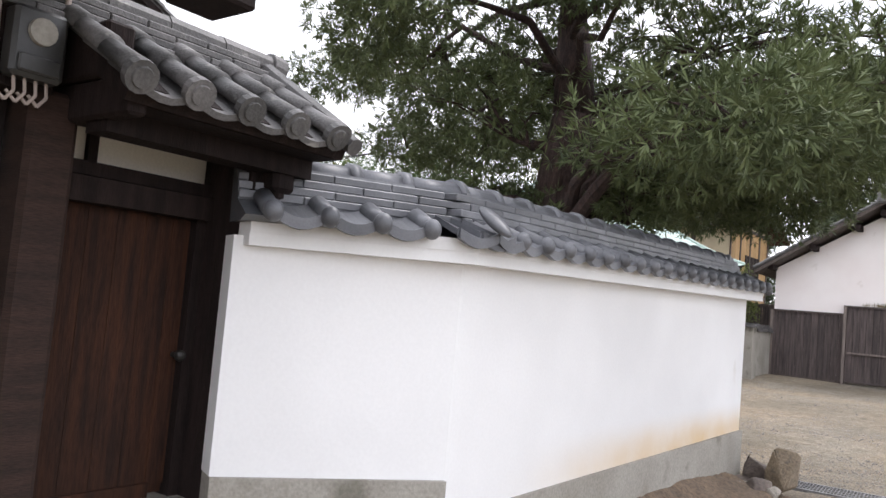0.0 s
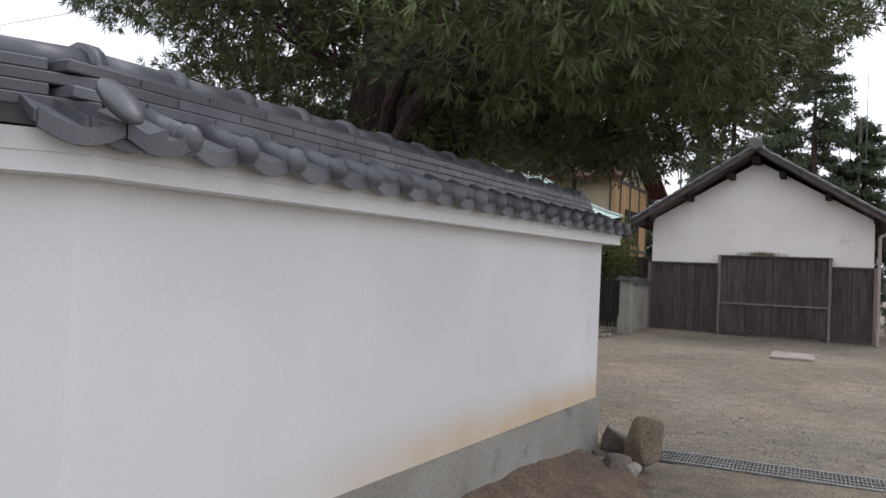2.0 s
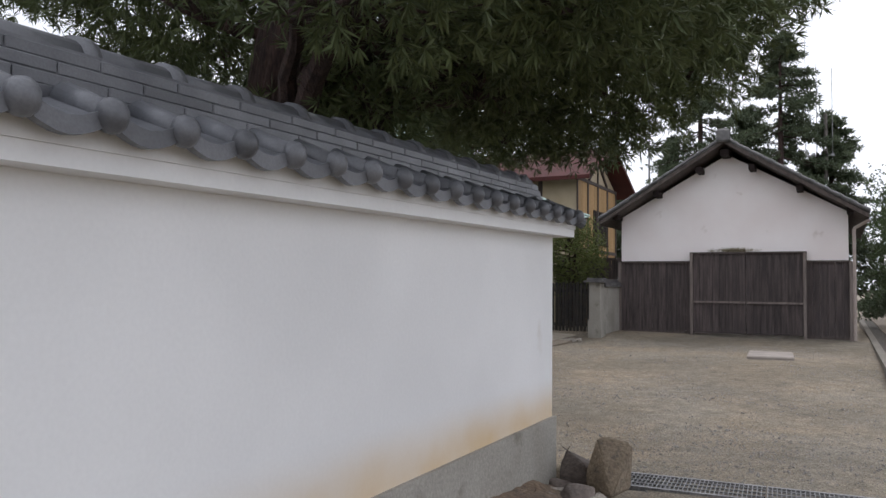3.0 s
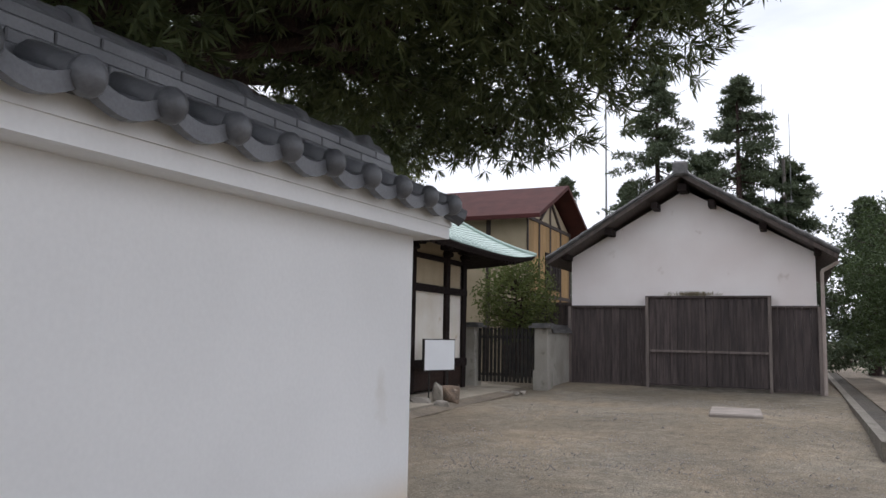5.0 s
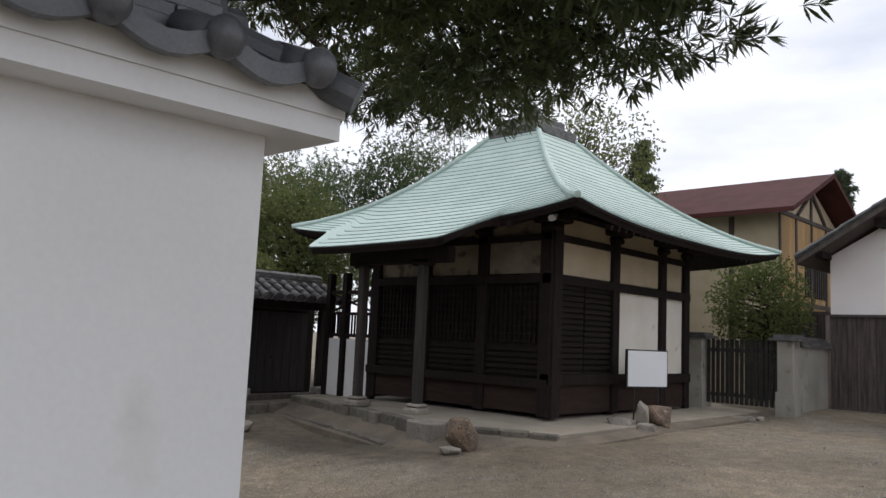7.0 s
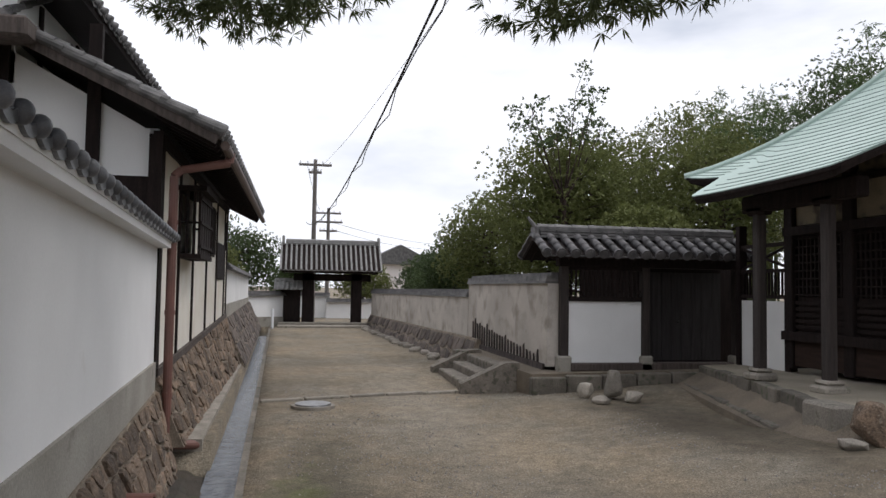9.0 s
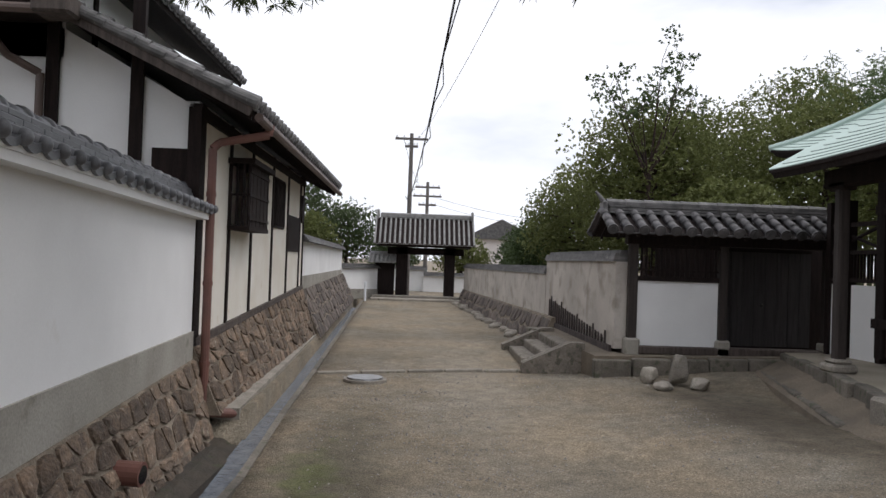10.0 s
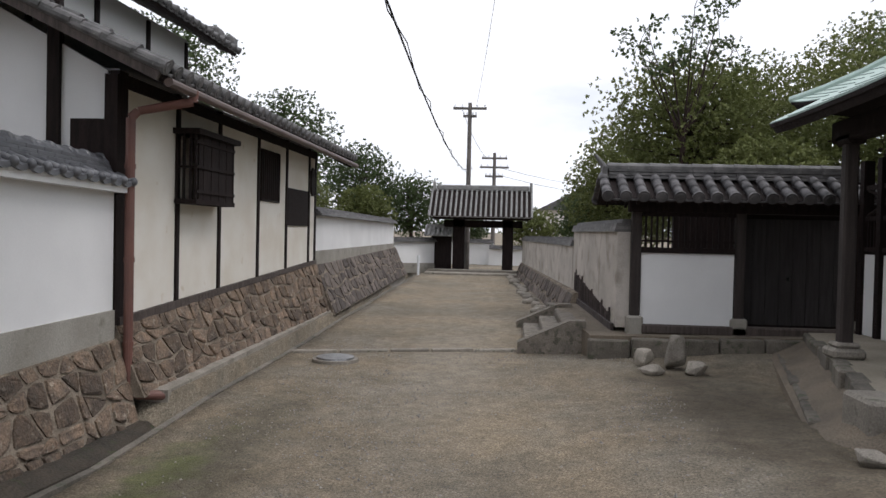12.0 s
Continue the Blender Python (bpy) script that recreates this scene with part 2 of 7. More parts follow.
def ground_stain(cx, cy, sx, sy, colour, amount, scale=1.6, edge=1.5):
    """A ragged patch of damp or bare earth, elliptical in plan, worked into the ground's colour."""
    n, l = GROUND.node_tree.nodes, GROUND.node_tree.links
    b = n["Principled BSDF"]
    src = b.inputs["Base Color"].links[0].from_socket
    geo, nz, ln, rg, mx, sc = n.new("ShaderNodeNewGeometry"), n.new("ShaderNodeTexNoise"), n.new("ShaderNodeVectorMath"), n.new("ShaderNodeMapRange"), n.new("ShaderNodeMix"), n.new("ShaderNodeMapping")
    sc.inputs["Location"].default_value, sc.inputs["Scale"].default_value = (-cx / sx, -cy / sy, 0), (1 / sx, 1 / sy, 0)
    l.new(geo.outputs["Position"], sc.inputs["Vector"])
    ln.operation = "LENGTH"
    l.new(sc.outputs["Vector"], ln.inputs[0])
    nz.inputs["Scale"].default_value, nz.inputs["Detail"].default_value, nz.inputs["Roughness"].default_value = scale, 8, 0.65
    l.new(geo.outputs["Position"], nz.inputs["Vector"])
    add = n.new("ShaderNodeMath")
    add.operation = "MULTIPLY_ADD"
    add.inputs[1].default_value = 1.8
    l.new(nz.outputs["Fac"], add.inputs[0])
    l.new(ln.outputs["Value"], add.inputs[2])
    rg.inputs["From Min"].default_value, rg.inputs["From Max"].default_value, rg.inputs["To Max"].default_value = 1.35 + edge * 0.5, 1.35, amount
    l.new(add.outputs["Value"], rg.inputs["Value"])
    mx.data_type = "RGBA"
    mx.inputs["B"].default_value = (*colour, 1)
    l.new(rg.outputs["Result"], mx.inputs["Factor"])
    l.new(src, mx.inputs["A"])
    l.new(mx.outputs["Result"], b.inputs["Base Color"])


ground_stain(-9.0, 14.6, 3.6, 0.9, (0.085, 0.068, 0.045), 0.8)
ground_stain(-5.2, 15.6, 1.4, 2.6, (0.11, 0.085, 0.056), 0.65)
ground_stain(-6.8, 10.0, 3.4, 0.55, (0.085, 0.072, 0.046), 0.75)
ground_stain(-4.6, 12.4, 2.6, 0.9, (0.125, 0.105, 0.074), 0.55, 1.1)
ground_stain(-12.5, 11.6, 5.0, 0.7, (0.27, 0.235, 0.185), 0.5, 0.9)
ground_stain(-1.6, 17.6, 2.4, 1.6, (0.125, 0.10, 0.068), 0.5, 1.0)


def moss_on_ground():
    """Green moss in a loose strip beside the drain."""
    n, l = GROUND.node_tree.nodes, GROUND.node_tree.links
    b = n["Principled BSDF"]
    src = b.inputs["Base Color"].links[0].from_socket
    geo, nz, ln, rg, mx = n.new("ShaderNodeNewGeometry"), n.new("ShaderNodeTexNoise"), n.new("ShaderNodeVectorMath"), n.new("ShaderNodeMapRange"), n.new("ShaderNodeMix")
    sc = n.new("ShaderNodeMapping")
    sc.inputs["Location"].default_value, sc.inputs["Scale"].default_value = (6.6 * 0.5, -9.75 * 1.7, 0), (0.5, 1.7, 0)
    l.new(geo.outputs["Position"], sc.inputs["Vector"])
    ln.operation = "LENGTH"
    l.new(sc.outputs["Vector"], ln.inputs[0])
    nz.inputs["Scale"].default_value, nz.inputs["Detail"].default_value = 3.0, 6
    l.new(geo.outputs["Position"], nz.inputs["Vector"])
    add = n.new("ShaderNodeMath")
    add.operation = "MULTIPLY_ADD"
    add.inputs[1].default_value = 2.2
    l.new(nz.outputs["Fac"], add.inputs[0])
    l.new(ln.outputs["Value"], add.inputs[2])
    rg.inputs["From Min"].default_value, rg.inputs["From Max"].default_value = 1.75, 1.25
    rg.inputs["To Max"].default_value = 0.75
    l.new(add.outputs["Value"], rg.inputs["Value"])
    mx.data_type = "RGBA"
    mx.inputs["B"].default_value = (0.095, 0.105, 0.035, 1)
    l.new(rg.outputs["Result"], mx.inputs["Factor"])
    l.new(src, mx.inputs["A"])
    vor, vr, hsv = n.new("ShaderNodeTexVoronoi"), n.new("ShaderNodeMapRange"), n.new("ShaderNodeHueSaturation")
    vor.inputs["Scale"].default_value = 48
    l.new(geo.outputs["Position"], vor.inputs["Vector"])
    sep = n.new("ShaderNodeSeparateColor")
    l.new(vor.outputs["Color"], sep.inputs["Color"])
    vr.inputs["To Min"].default_value, vr.inputs["To Max"].default_value = 0.84, 1.17
    l.new(sep.outputs["Red"], vr.inputs["Value"])
    l.new(vr.outputs["Result"], hsv.inputs["Value"])
    l.new(mx.outputs["Result"], hsv.inputs["Color"])
    # scuffed, trodden mottling between hand and stride in size
    mid, mr, hs2, bump2 = n.new("ShaderNodeTexNoise"), n.new("ShaderNodeMapRange"), n.new("ShaderNodeHueSaturation"), n.new("ShaderNodeBump")
    mid.inputs["Scale"].default_value, mid.inputs["Detail"].default_value, mid.inputs["Roughness"].default_value = 4.5, 9, 0.72
    l.new(geo.outputs["Position"], mid.inputs["Vector"])
    mr.inputs["From Min"].default_value, mr.inputs["From Max"].default_value = 0.30, 0.70
    mr.inputs["To Min"].default_value, mr.inputs["To Max"].default_value = 0.66, 1.32
    l.new(mid.outputs["Fac"], mr.inputs["Value"])
    l.new(mr.outputs["Result"], hs2.inputs["Value"])
    l.new(hsv.outputs["Color"], hs2.inputs["Color"])
    l.new(hs2.outputs["Color"], b.inputs["Base Color"])
    bump2.inputs["Strength"].default_value, bump2.inputs["Distance"].default_value = 0.6, 0.05
    l.new(mid.outputs["Fac"], bump2.inputs["Height"])
    l.new(b.inputs["Normal"].links[0].from_socket, bump2.inputs["Normal"])
    l.new(bump2.outputs["Normal"], b.inputs["Normal"])


moss_on_ground()


# ---- building helpers ----
WORLD_OF = {}


def thing(name, label="", category="", loc=(0, 0, 0), group="", kind="", turn=0.0):
    ob = new(name)
    ob.matrix_basis = pose(*loc, 0, 0, turn)
    ob.empty_display_size = 0.1
    WORLD_OF[ob] = ob.matrix_basis.copy()
    return tagged(ob, label, category, group, kind)


def finish(bm, name, material, smooth=False):
    me = bpy.data.meshes.new(name)
    bm.to_mesh(me)
    bm.free()
    me.materials.append(material)
    if smooth:
        me.shade_smooth()
    return me


def place(name, me, parent, m=None, label=""):
    """A mesh as one object under parent, at the world pose m."""
    ob = new(name, me)
    if parent is not None:
        ob.parent = parent
        ob.matrix_parent_inverse = WORLD_OF[parent].inverted()
    ob.matrix_basis = m if m is not None else Matrix()
    WORLD_OF[ob] = ob.matrix_basis.copy()
    if label:
        ob["label"] = label
    return ob


def part(name, bm, material, parent, label="", smooth=False, m=None):
    return place(name, finish(bm, name, material, smooth), parent, m, label)


def box(bm, x0, x1, y0, y1, z0, z1, bevel=0.0, m=None):
    t = Matrix.Translation(((x0 + x1) / 2, (y0 + y1) / 2, (z0 + z1) / 2)) @ Matrix.Diagonal((abs(x1 - x0), abs(y1 - y0), abs(z1 - z0), 1))
    r = bmesh.ops.create_cube(bm, size=1, matrix=(m @ t) if m is not None else t)
    if bevel:
        es = list({e for v in r["verts"] for e in v.link_edges})
        bmesh.ops.bevel(bm, geom=es, offset=bevel, segments=1, affect="EDGES")
    return bm


def boxes(*rows, bevel=0.0, m=None):
    bm = bmesh.new()
    for r in rows:
        box(bm, *r, bevel=bevel, m=m)
    return bm


def rod(bm, p0, p1, r0, r1=None, n=10, caps=True):
    p0, p1 = Vector(p0), Vector(p1)
    d = p1 - p0
    q = d.to_track_quat("Z", "Y").to_matrix().to_4x4()
    bmesh.ops.create_cone(bm, cap_ends=caps, segments=n, radius1=r0, radius2=r0 if r1 is None else r1, depth=d.length, matrix=Matrix.Translation((p0 + p1) / 2) @ q)
    return bm


def path_rod(bm, points, radii, n=8):
    for i in range(len(points) - 1):
        rod(bm, points[i], points[i + 1], radii[i], radii[i + 1], n)
    return bm


def frame_from(a, b):
    """Pose at a whose x runs to b on the level, y to its left."""
    a, b = Vector(a), Vector(b)
    return Matrix.Translation(a) @ pose(0, 0, 0, 0, 0, math.degrees(math.atan2(b.y - a.y, b.x - a.x)))


def prism(pts, z0, z1):
    """Upright prism over a plan outline; z may be a number or one a point."""
    bm = bmesh.new()
    zs0 = z0 if isinstance(z0, (list, tuple)) else [z0] * len(pts)
    zs1 = z1 if isinstance(z1, (list, tuple)) else [z1] * len(pts)
    lo = [bm.verts.new((p[0], p[1], z)) for p, z in zip(pts, zs0)]
    hi = [bm.verts.new((p[0], p[1], z)) for p, z in zip(pts, zs1)]
    bm.faces.new(lo[::-1])
    bm.faces.new(hi)
    for i in range(len(pts)):
        j = (i + 1) % len(pts)
        bm.faces.new((lo[i], lo[j], hi[j], hi[i]))
    bmesh.ops.recalc_face_normals(bm, faces=bm.faces[:])
    return bm


def extrude_profile(profile, length):
    """Closed profile of (y, z) drawn out along x from 0 to length."""
    bm = bmesh.new()
    a = [bm.verts.new((0, y, z)) for y, z in profile]
    b = [bm.verts.new((length, y, z)) for y, z in profile]
    n = len(profile)
    bm.faces.new(a)
    bm.faces.new(b[::-1])
    for i in range(n):
        bm.faces.new((a[i], b[i], b[(i + 1) % n], a[(i + 1) % n]))
    bmesh.ops.recalc_face_normals(bm, faces=bm.faces[:])
    return bm


def rock_mesh(name, material, seed, size, points=22):
    """Broken stone: the hull of random points, its corners knocked off."""
    rnd = random.Random(seed)
    bm = bmesh.new()
    for _ in range(points):
        v = Vector((rnd.gauss(0, 1), rnd.gauss(0, 1), rnd.gauss(0, 1))).normalized()
        v = v.lerp(v / max(abs(v.x), abs(v.y), abs(v.z)), 0.5)
        bm.verts.new((v.x * size[0], v.y * size[1], v.z * size[2]))
    res = bmesh.ops.convex_hull(bm, input=bm.verts[:])
    bmesh.ops.delete(bm, geom=list({g for g in res["geom_interior"] if isinstance(g, bmesh.types.BMVert)}), context="VERTS")
    bmesh.ops.bevel(bm, geom=bm.edges[:], offset=min(size) * 0.09, segments=1, affect="EDGES")
    bmesh.ops.recalc_face_normals(bm, faces=bm.faces[:])
    return finish(bm, name, material)


# ---- ground ----
HEIGHTS = [(0.3, -4, 0.55), (0.3, 1.5, 0.5), (-1.2, 8.9, 0.42), (0.4, 9.4, 0.42), (0, 6, 0.45), (-7.1, 9.8, -0.09), (-7.3, 11.5, -0.08), (-9.4, 12.6, -0.07),
           (-10.9, 11.2, -0.06), (-13.9, 12.6, -0.08), (-12.3, 9.4, -0.05), (-11.5, 14.6, 0.05), (-9.2, 14.4, 0.08), (-12.2, 16.0, 0.2), (-7.8, 15.0, 0.26), (-6.0, 16.0, 0.45),
           (-6.1, 19.3, 0.5), (-5.3, 24.2, 0.67), (0.2, 24.2, 0.61), (-1.2, 19, 0.56), (-2.5, 13.5, 0.40), (-3.8, 10.5, 0.2), (-18, 10, 0.0), (-24, 10.5, 0.04), (-33, 11, 0.08)]
HP = np.array(HEIGHTS)


def gutter_edge(x):
    return 9.3 + 0.024 * (max(-40.0, min(6.0, x)) + 4)


def ground_at(x, y):
    d2 = (HP[:, 0] - x) ** 2 + (HP[:, 1] - y) ** 2 + 0.4
    w = d2 ** -1.6
    return float((w * HP[:, 2]).sum() / w.sum())


def build_ground():
    xs = [-2500, -900, -300, -120, -70, -50] + list(np.arange(-42, 8.01, 0.4)) + [12, 20, 40, 90, 300, 900, 2500]
    vs = [-2500, -900, -300, -110, -50, -30] + list(np.arange(-22, -0.6, 0.6)) + [-0.40, -0.385, -0.005, 0.01, 0.3] + list(np.arange(0.7, 20, 0.4)) + [22, 26, 34, 50, 90, 300, 900, 2500]
    verts, faces = [], []
    for x in xs:
        for v in vs:
            y = v + gutter_edge(x)
            z = ground_at(x, y)
            far = max(0, min(1, (max(abs(x + 15) - 30, abs(y - 10) - 30)) / 60))
            z = z * (1 - far) + 0.2 * far
            z += 0.012 * noise.noise(Vector((x * 1.7, y * 1.7, 0))) * (1 - far)
            if (-0.39 if x < -9.5 else -1.1) < v < 0 and -36 < x < (-1.3 if v > -0.39 else -2.4):
                z -= 0.42
            verts.append((x, y, z))
    n = len(vs)
    for i in range(len(xs) - 1):
        for j in range(n - 1):
            a = i * n + j
            faces.append((a, a + n, a + n + 1, a + 1))
    me = bpy.data.meshes.new("ground")
    me.from_pydata(verts, [], faces)
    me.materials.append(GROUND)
    me.shade_smooth()
    tagged(place("ground", me, None), "sandy gravel yard and lane with worn bare patches", "ground", kind="structure")


build_ground()


# ---- tiles ----
def arc_sheet(width, length, sag, thick, n=6, lift=0.0):
    """Pan tile: sagging sheet along y, width along x, centred in x."""
    bm = bmesh.new()
    rows = []
    for y, dz in ((0.0, 0.0), (length, lift)):
        top = [bm.verts.new((width * (i / n - 0.5), y, dz - sag * math.sin(math.pi * i / n))) for i in range(n + 1)]
        low = [bm.verts.new((v.co.x, y, v.co.z - thick)) for v in top]
        rows.append((top, low))
    (t0, l0), (t1, l1) = rows
    for i in range(n):
        bm.faces.new((t0[i], t0[i + 1], t1[i + 1], t1[i]))
        bm.faces.new((l0[i], l1[i], l1[i + 1], l0[i + 1]))
        bm.faces.new((t0[i], l0[i], l0[i + 1], t0[i + 1]))
        bm.faces.new((t1[i], t1[i + 1], l1[i + 1], l1[i]))
    bm.faces.new((t0[0], t1[0], l1[0], l0[0]))
    bm.faces.new((t0[n], l0[n], l1[n], t1[n]))
    bmesh.ops.recalc_face_normals(bm, faces=bm.faces[:])
    return bm


def half_round(r0, r1, length, n=8, low=0.5):
    """Cover tile: arched along y, over x, closed at its ends; the arch goes a little below its axis."""
    bm = bmesh.new()
    rings = []
    for y, r in ((0.0, r0), (length, r1)):
        rings.append([bm.verts.new((-r * math.cos(a), y, r * math.sin(a))) for a in [(-low + (math.pi + 2 * low) * i / n) for i in range(n + 1)]])
    for i in range(n):
        bm.faces.new((rings[0][i], rings[0][i + 1], rings[1][i + 1], rings[1][i]))
    bm.faces.new(rings[0][::-1])
    bm.faces.new(rings[1])
    bm.faces.new((rings[0][0], rings[1][0], rings[1][n], rings[0][n]))
    bmesh.ops.recalc_face_normals(bm, faces=bm.faces[:])
    return bm


def ball(r, squash=1.0):
    bm = bmesh.new()
    bmesh.ops.create_uvsphere(bm, u_segments=10, v_segments=7, radius=r, matrix=Matrix.Diagonal((0.95, squash, 1.05, 1)))
    return bm


COL = 0.2425
M_PAN = finish(arc_sheet(0.235, 0.22, 0.03, 0.03, lift=0.075), "pan_tile", KAWARA)
M_LIP = finish(arc_sheet(0.215, 0.03, 0.036, 0.048), "eave_lip", KAWARA)
M_ROLL = finish(half_round(0.042, 0.042, 0.2), "cover_tile", KAWARA, True)
M_BALL = finish(ball(0.046), "eave_knob", KAWARA, True)
M_NOSHI = [finish(boxes((0, 0.285, -w, w, 0, 0.036), bevel=0.004), "flat_tile", KAWARA) for w in (0.175, 0.155, 0.138, 0.122)]
M_RIDGE = finish(half_round(0.075, 0.072, 0.33, low=0.1), "ridge_tile", KAWARA, True)
M_KNOB = finish(half_round(0.088, 0.088, 0.05, low=0.1), "ridge_band", KAWARA, True)


def wall_cap(parent, a, b, z, z_end, both=True, start=0.12, lead=0.0, over=-0.035):
    """Tile cap on a garden wall whose centre line runs from a to b; z is the underside of the tiles. The outer side is to the left of a to b's right hand."""
    length = (Vector(b) - Vector(a)).length
    fr = frame_from((*a, 0), (*b, 0)) @ Matrix.Translation((0, 0, z)) @ pose(0, 0, 0, 0, -math.degrees(math.atan2(z_end - z, length)), 0)
    z = 0.0
    n = int((length - start) / COL) + 1
    for side in ((-1, 1) if both else (-1,)):
        for i in range(n):
            u = start + i * COL
            s = fr @ Matrix.Translation((u, side * 0.375, z)) @ (Matrix() if side < 0 else pose(0, 0, 0, 0, 0, 180))
            place("eave_knob", M_BALL, parent, s @ Matrix.Translation((0, 0, 0.042)))
            place("cover_tile", M_ROLL, parent, s @ pose(0, 0.0, 0.035, 22, 0, 0))
            if i < n - 1:
                place("eave_lip", M_LIP, parent, s @ Matrix.Translation((COL / 2 * -side, 0.0, 0.06)))
                place("pan_tile", M_PAN, parent, s @ Matrix.Translation((COL / 2 * -side, 0.015, 0.055)))
    for k in range(4):
        off = (k % 2) * 0.14
        m = int(length / 0.289)
        for i in range(m + 1):
            u = i * 0.289 - off
            u0, u1 = max(u, -lead), min(u + 0.285, length + over)
            if u1 - u0 < 0.05:
                continue
            place("flat_tile", M_NOSHI[k], parent, fr @ pose(u0, 0, z + 0.10 + k * 0.04, random.uniform(-0.4, 0.4)) @ Matrix.Diagonal(((u1 - u0) / 0.285, 1, 1, 1)))
    run = min(length, length + over + 0.04)
    m = int(run / 0.34)
    for i in range(m + 1):
        u = i * run / (m + 0.98)
        place("ridge_tile", M_RIDGE, parent, fr @ pose(u + 0.33, 0, z + 0.255, 0, 0, 90))
        place("ridge_band", M_KNOB, parent, fr @ pose(u + 0.05, 0, z + 0.257, 0, 0, 90))
    # bed of clay under the tiles
    part("tile_bed", extrude_profile([(-0.24, z + 0.0), (-0.33, z + 0.02), (-0.17, z + 0.09), (-0.10, z + 0.27), (0.10, z + 0.27), (0.17, z + 0.09), (0.33, z + 0.02), (0.24, z + 0.0)], length - 0.22), KAWARA, parent, m=fr)


def tile_roof(parent, m, width, length, col, rows, pieces=True, material=None, r=0.062, discs=True):
    """Tiled slope. m: x along the eave, y up the slope, z off it. Pieces as objects, or one joined mesh."""
    material = material or KAWARA_OLD
    n = max(2, round(width / col))
    c = width / n
    row = length / rows
    pan, roll = arc_sheet(c * 1.02, row * 1.05, c * 0.16, 0.025, 5, 0.0), half_round(r, r * 0.9, row * 1.02, 7, 0.2)
    disc = bmesh.new()
    bmesh.ops.create_cone(disc, cap_ends=True, segments=14, radius1=r * 1.15, radius2=r * 1.15, depth=0.035, matrix=pose(0, 0, 0, 90))
    bmesh.ops.create_cone(disc, cap_ends=True, segments=12, radius1=r * 0.8, radius2=r * 0.7, depth=0.012, matrix=pose(0, -0.02, 0, 90))
    meshes = [finish(pan, "pan_tile", material), finish(roll, "cover_tile", material, True), finish(disc, "disc_tile", material)]
    spots = []
    for i in range(n + 1):
        for k in range(rows):
            tilt = 2.2
            if i < n:
                spots.append((0, m @ pose((i + 0.5) * c, k * row - 0.02, 0.03 + 0.012, -tilt)))
            spots.append((1, m @ pose(i * c, k * row, 0.045 + 0.01, -tilt)))
        if discs:
            spots.append((2, m @ pose(i * c, -0.015, 0.05)))
    names = ("pan_tile", "cover_tile", "disc_tile")
    if pieces:
        for kind, w in spots:
            place(names[kind], meshes[kind], parent, w)
    else:
        bm = bmesh.new()
        vs, fs = [], []
        for kind, w in spots:
            base = len(vs)
            me = meshes[kind]
            vs += [tuple(w @ v.co) for v in me.vertices]
            fs += [tuple(base + q for q in p.vertices) for p in me.polygons]
        bm.free()
        me = bpy.data.meshes.new("roof_tiles")
        me.from_pydata(vs, [], fs)
        me.materials.append(material)
        tagged(place("roof_tiles", me, parent), kind="stuff")


def slope_frame(x_dir, eave_a, up, rise):
    """Pose at eave_a with x along x_dir, y up a slope that gains rise over the level vector up. Gives the pose and the slope's length."""
    x = Vector((*x_dir, 0)).normalized()
    y = Vector((up[0], up[1], rise))
    length = y.length
    y.normalize()
    z = x.cross(y)
    m = Matrix((x, y, z)).transposed().to_4x4()
    m.translation = Vector(eave_a)
    return m, length


# ---- garden wall at the corner ----
def plaster_run(parent, a, b, z0, z1, half, name="plaster"):
    fr = frame_from((*a, 0), (*b, 0))
    length = (Vector(b) - Vector(a)).length
    part(name, extrude_profile([(-half, z0), (half, z0), (half, z1), (-half, z1)], length), PLASTER, parent, m=fr)
    return fr, length


CX = -1.97          # centre line of the east run
north_y = 8.47
garden_wall = thing("wall_east", "white plastered garden wall with grey tile cap and stained foot", "wall", (CX, 6, 0.5), kind="structure")
EAVE_Z = 2.255
east = [(CX, 3.95), (CX, north_y + 0.33)]
skew = [(-2.44, 2.95), (CX - 0.02, 3.92)]
lane = [(CX + 0.3, north_y - 0.02), (-9.3, 7.97)]


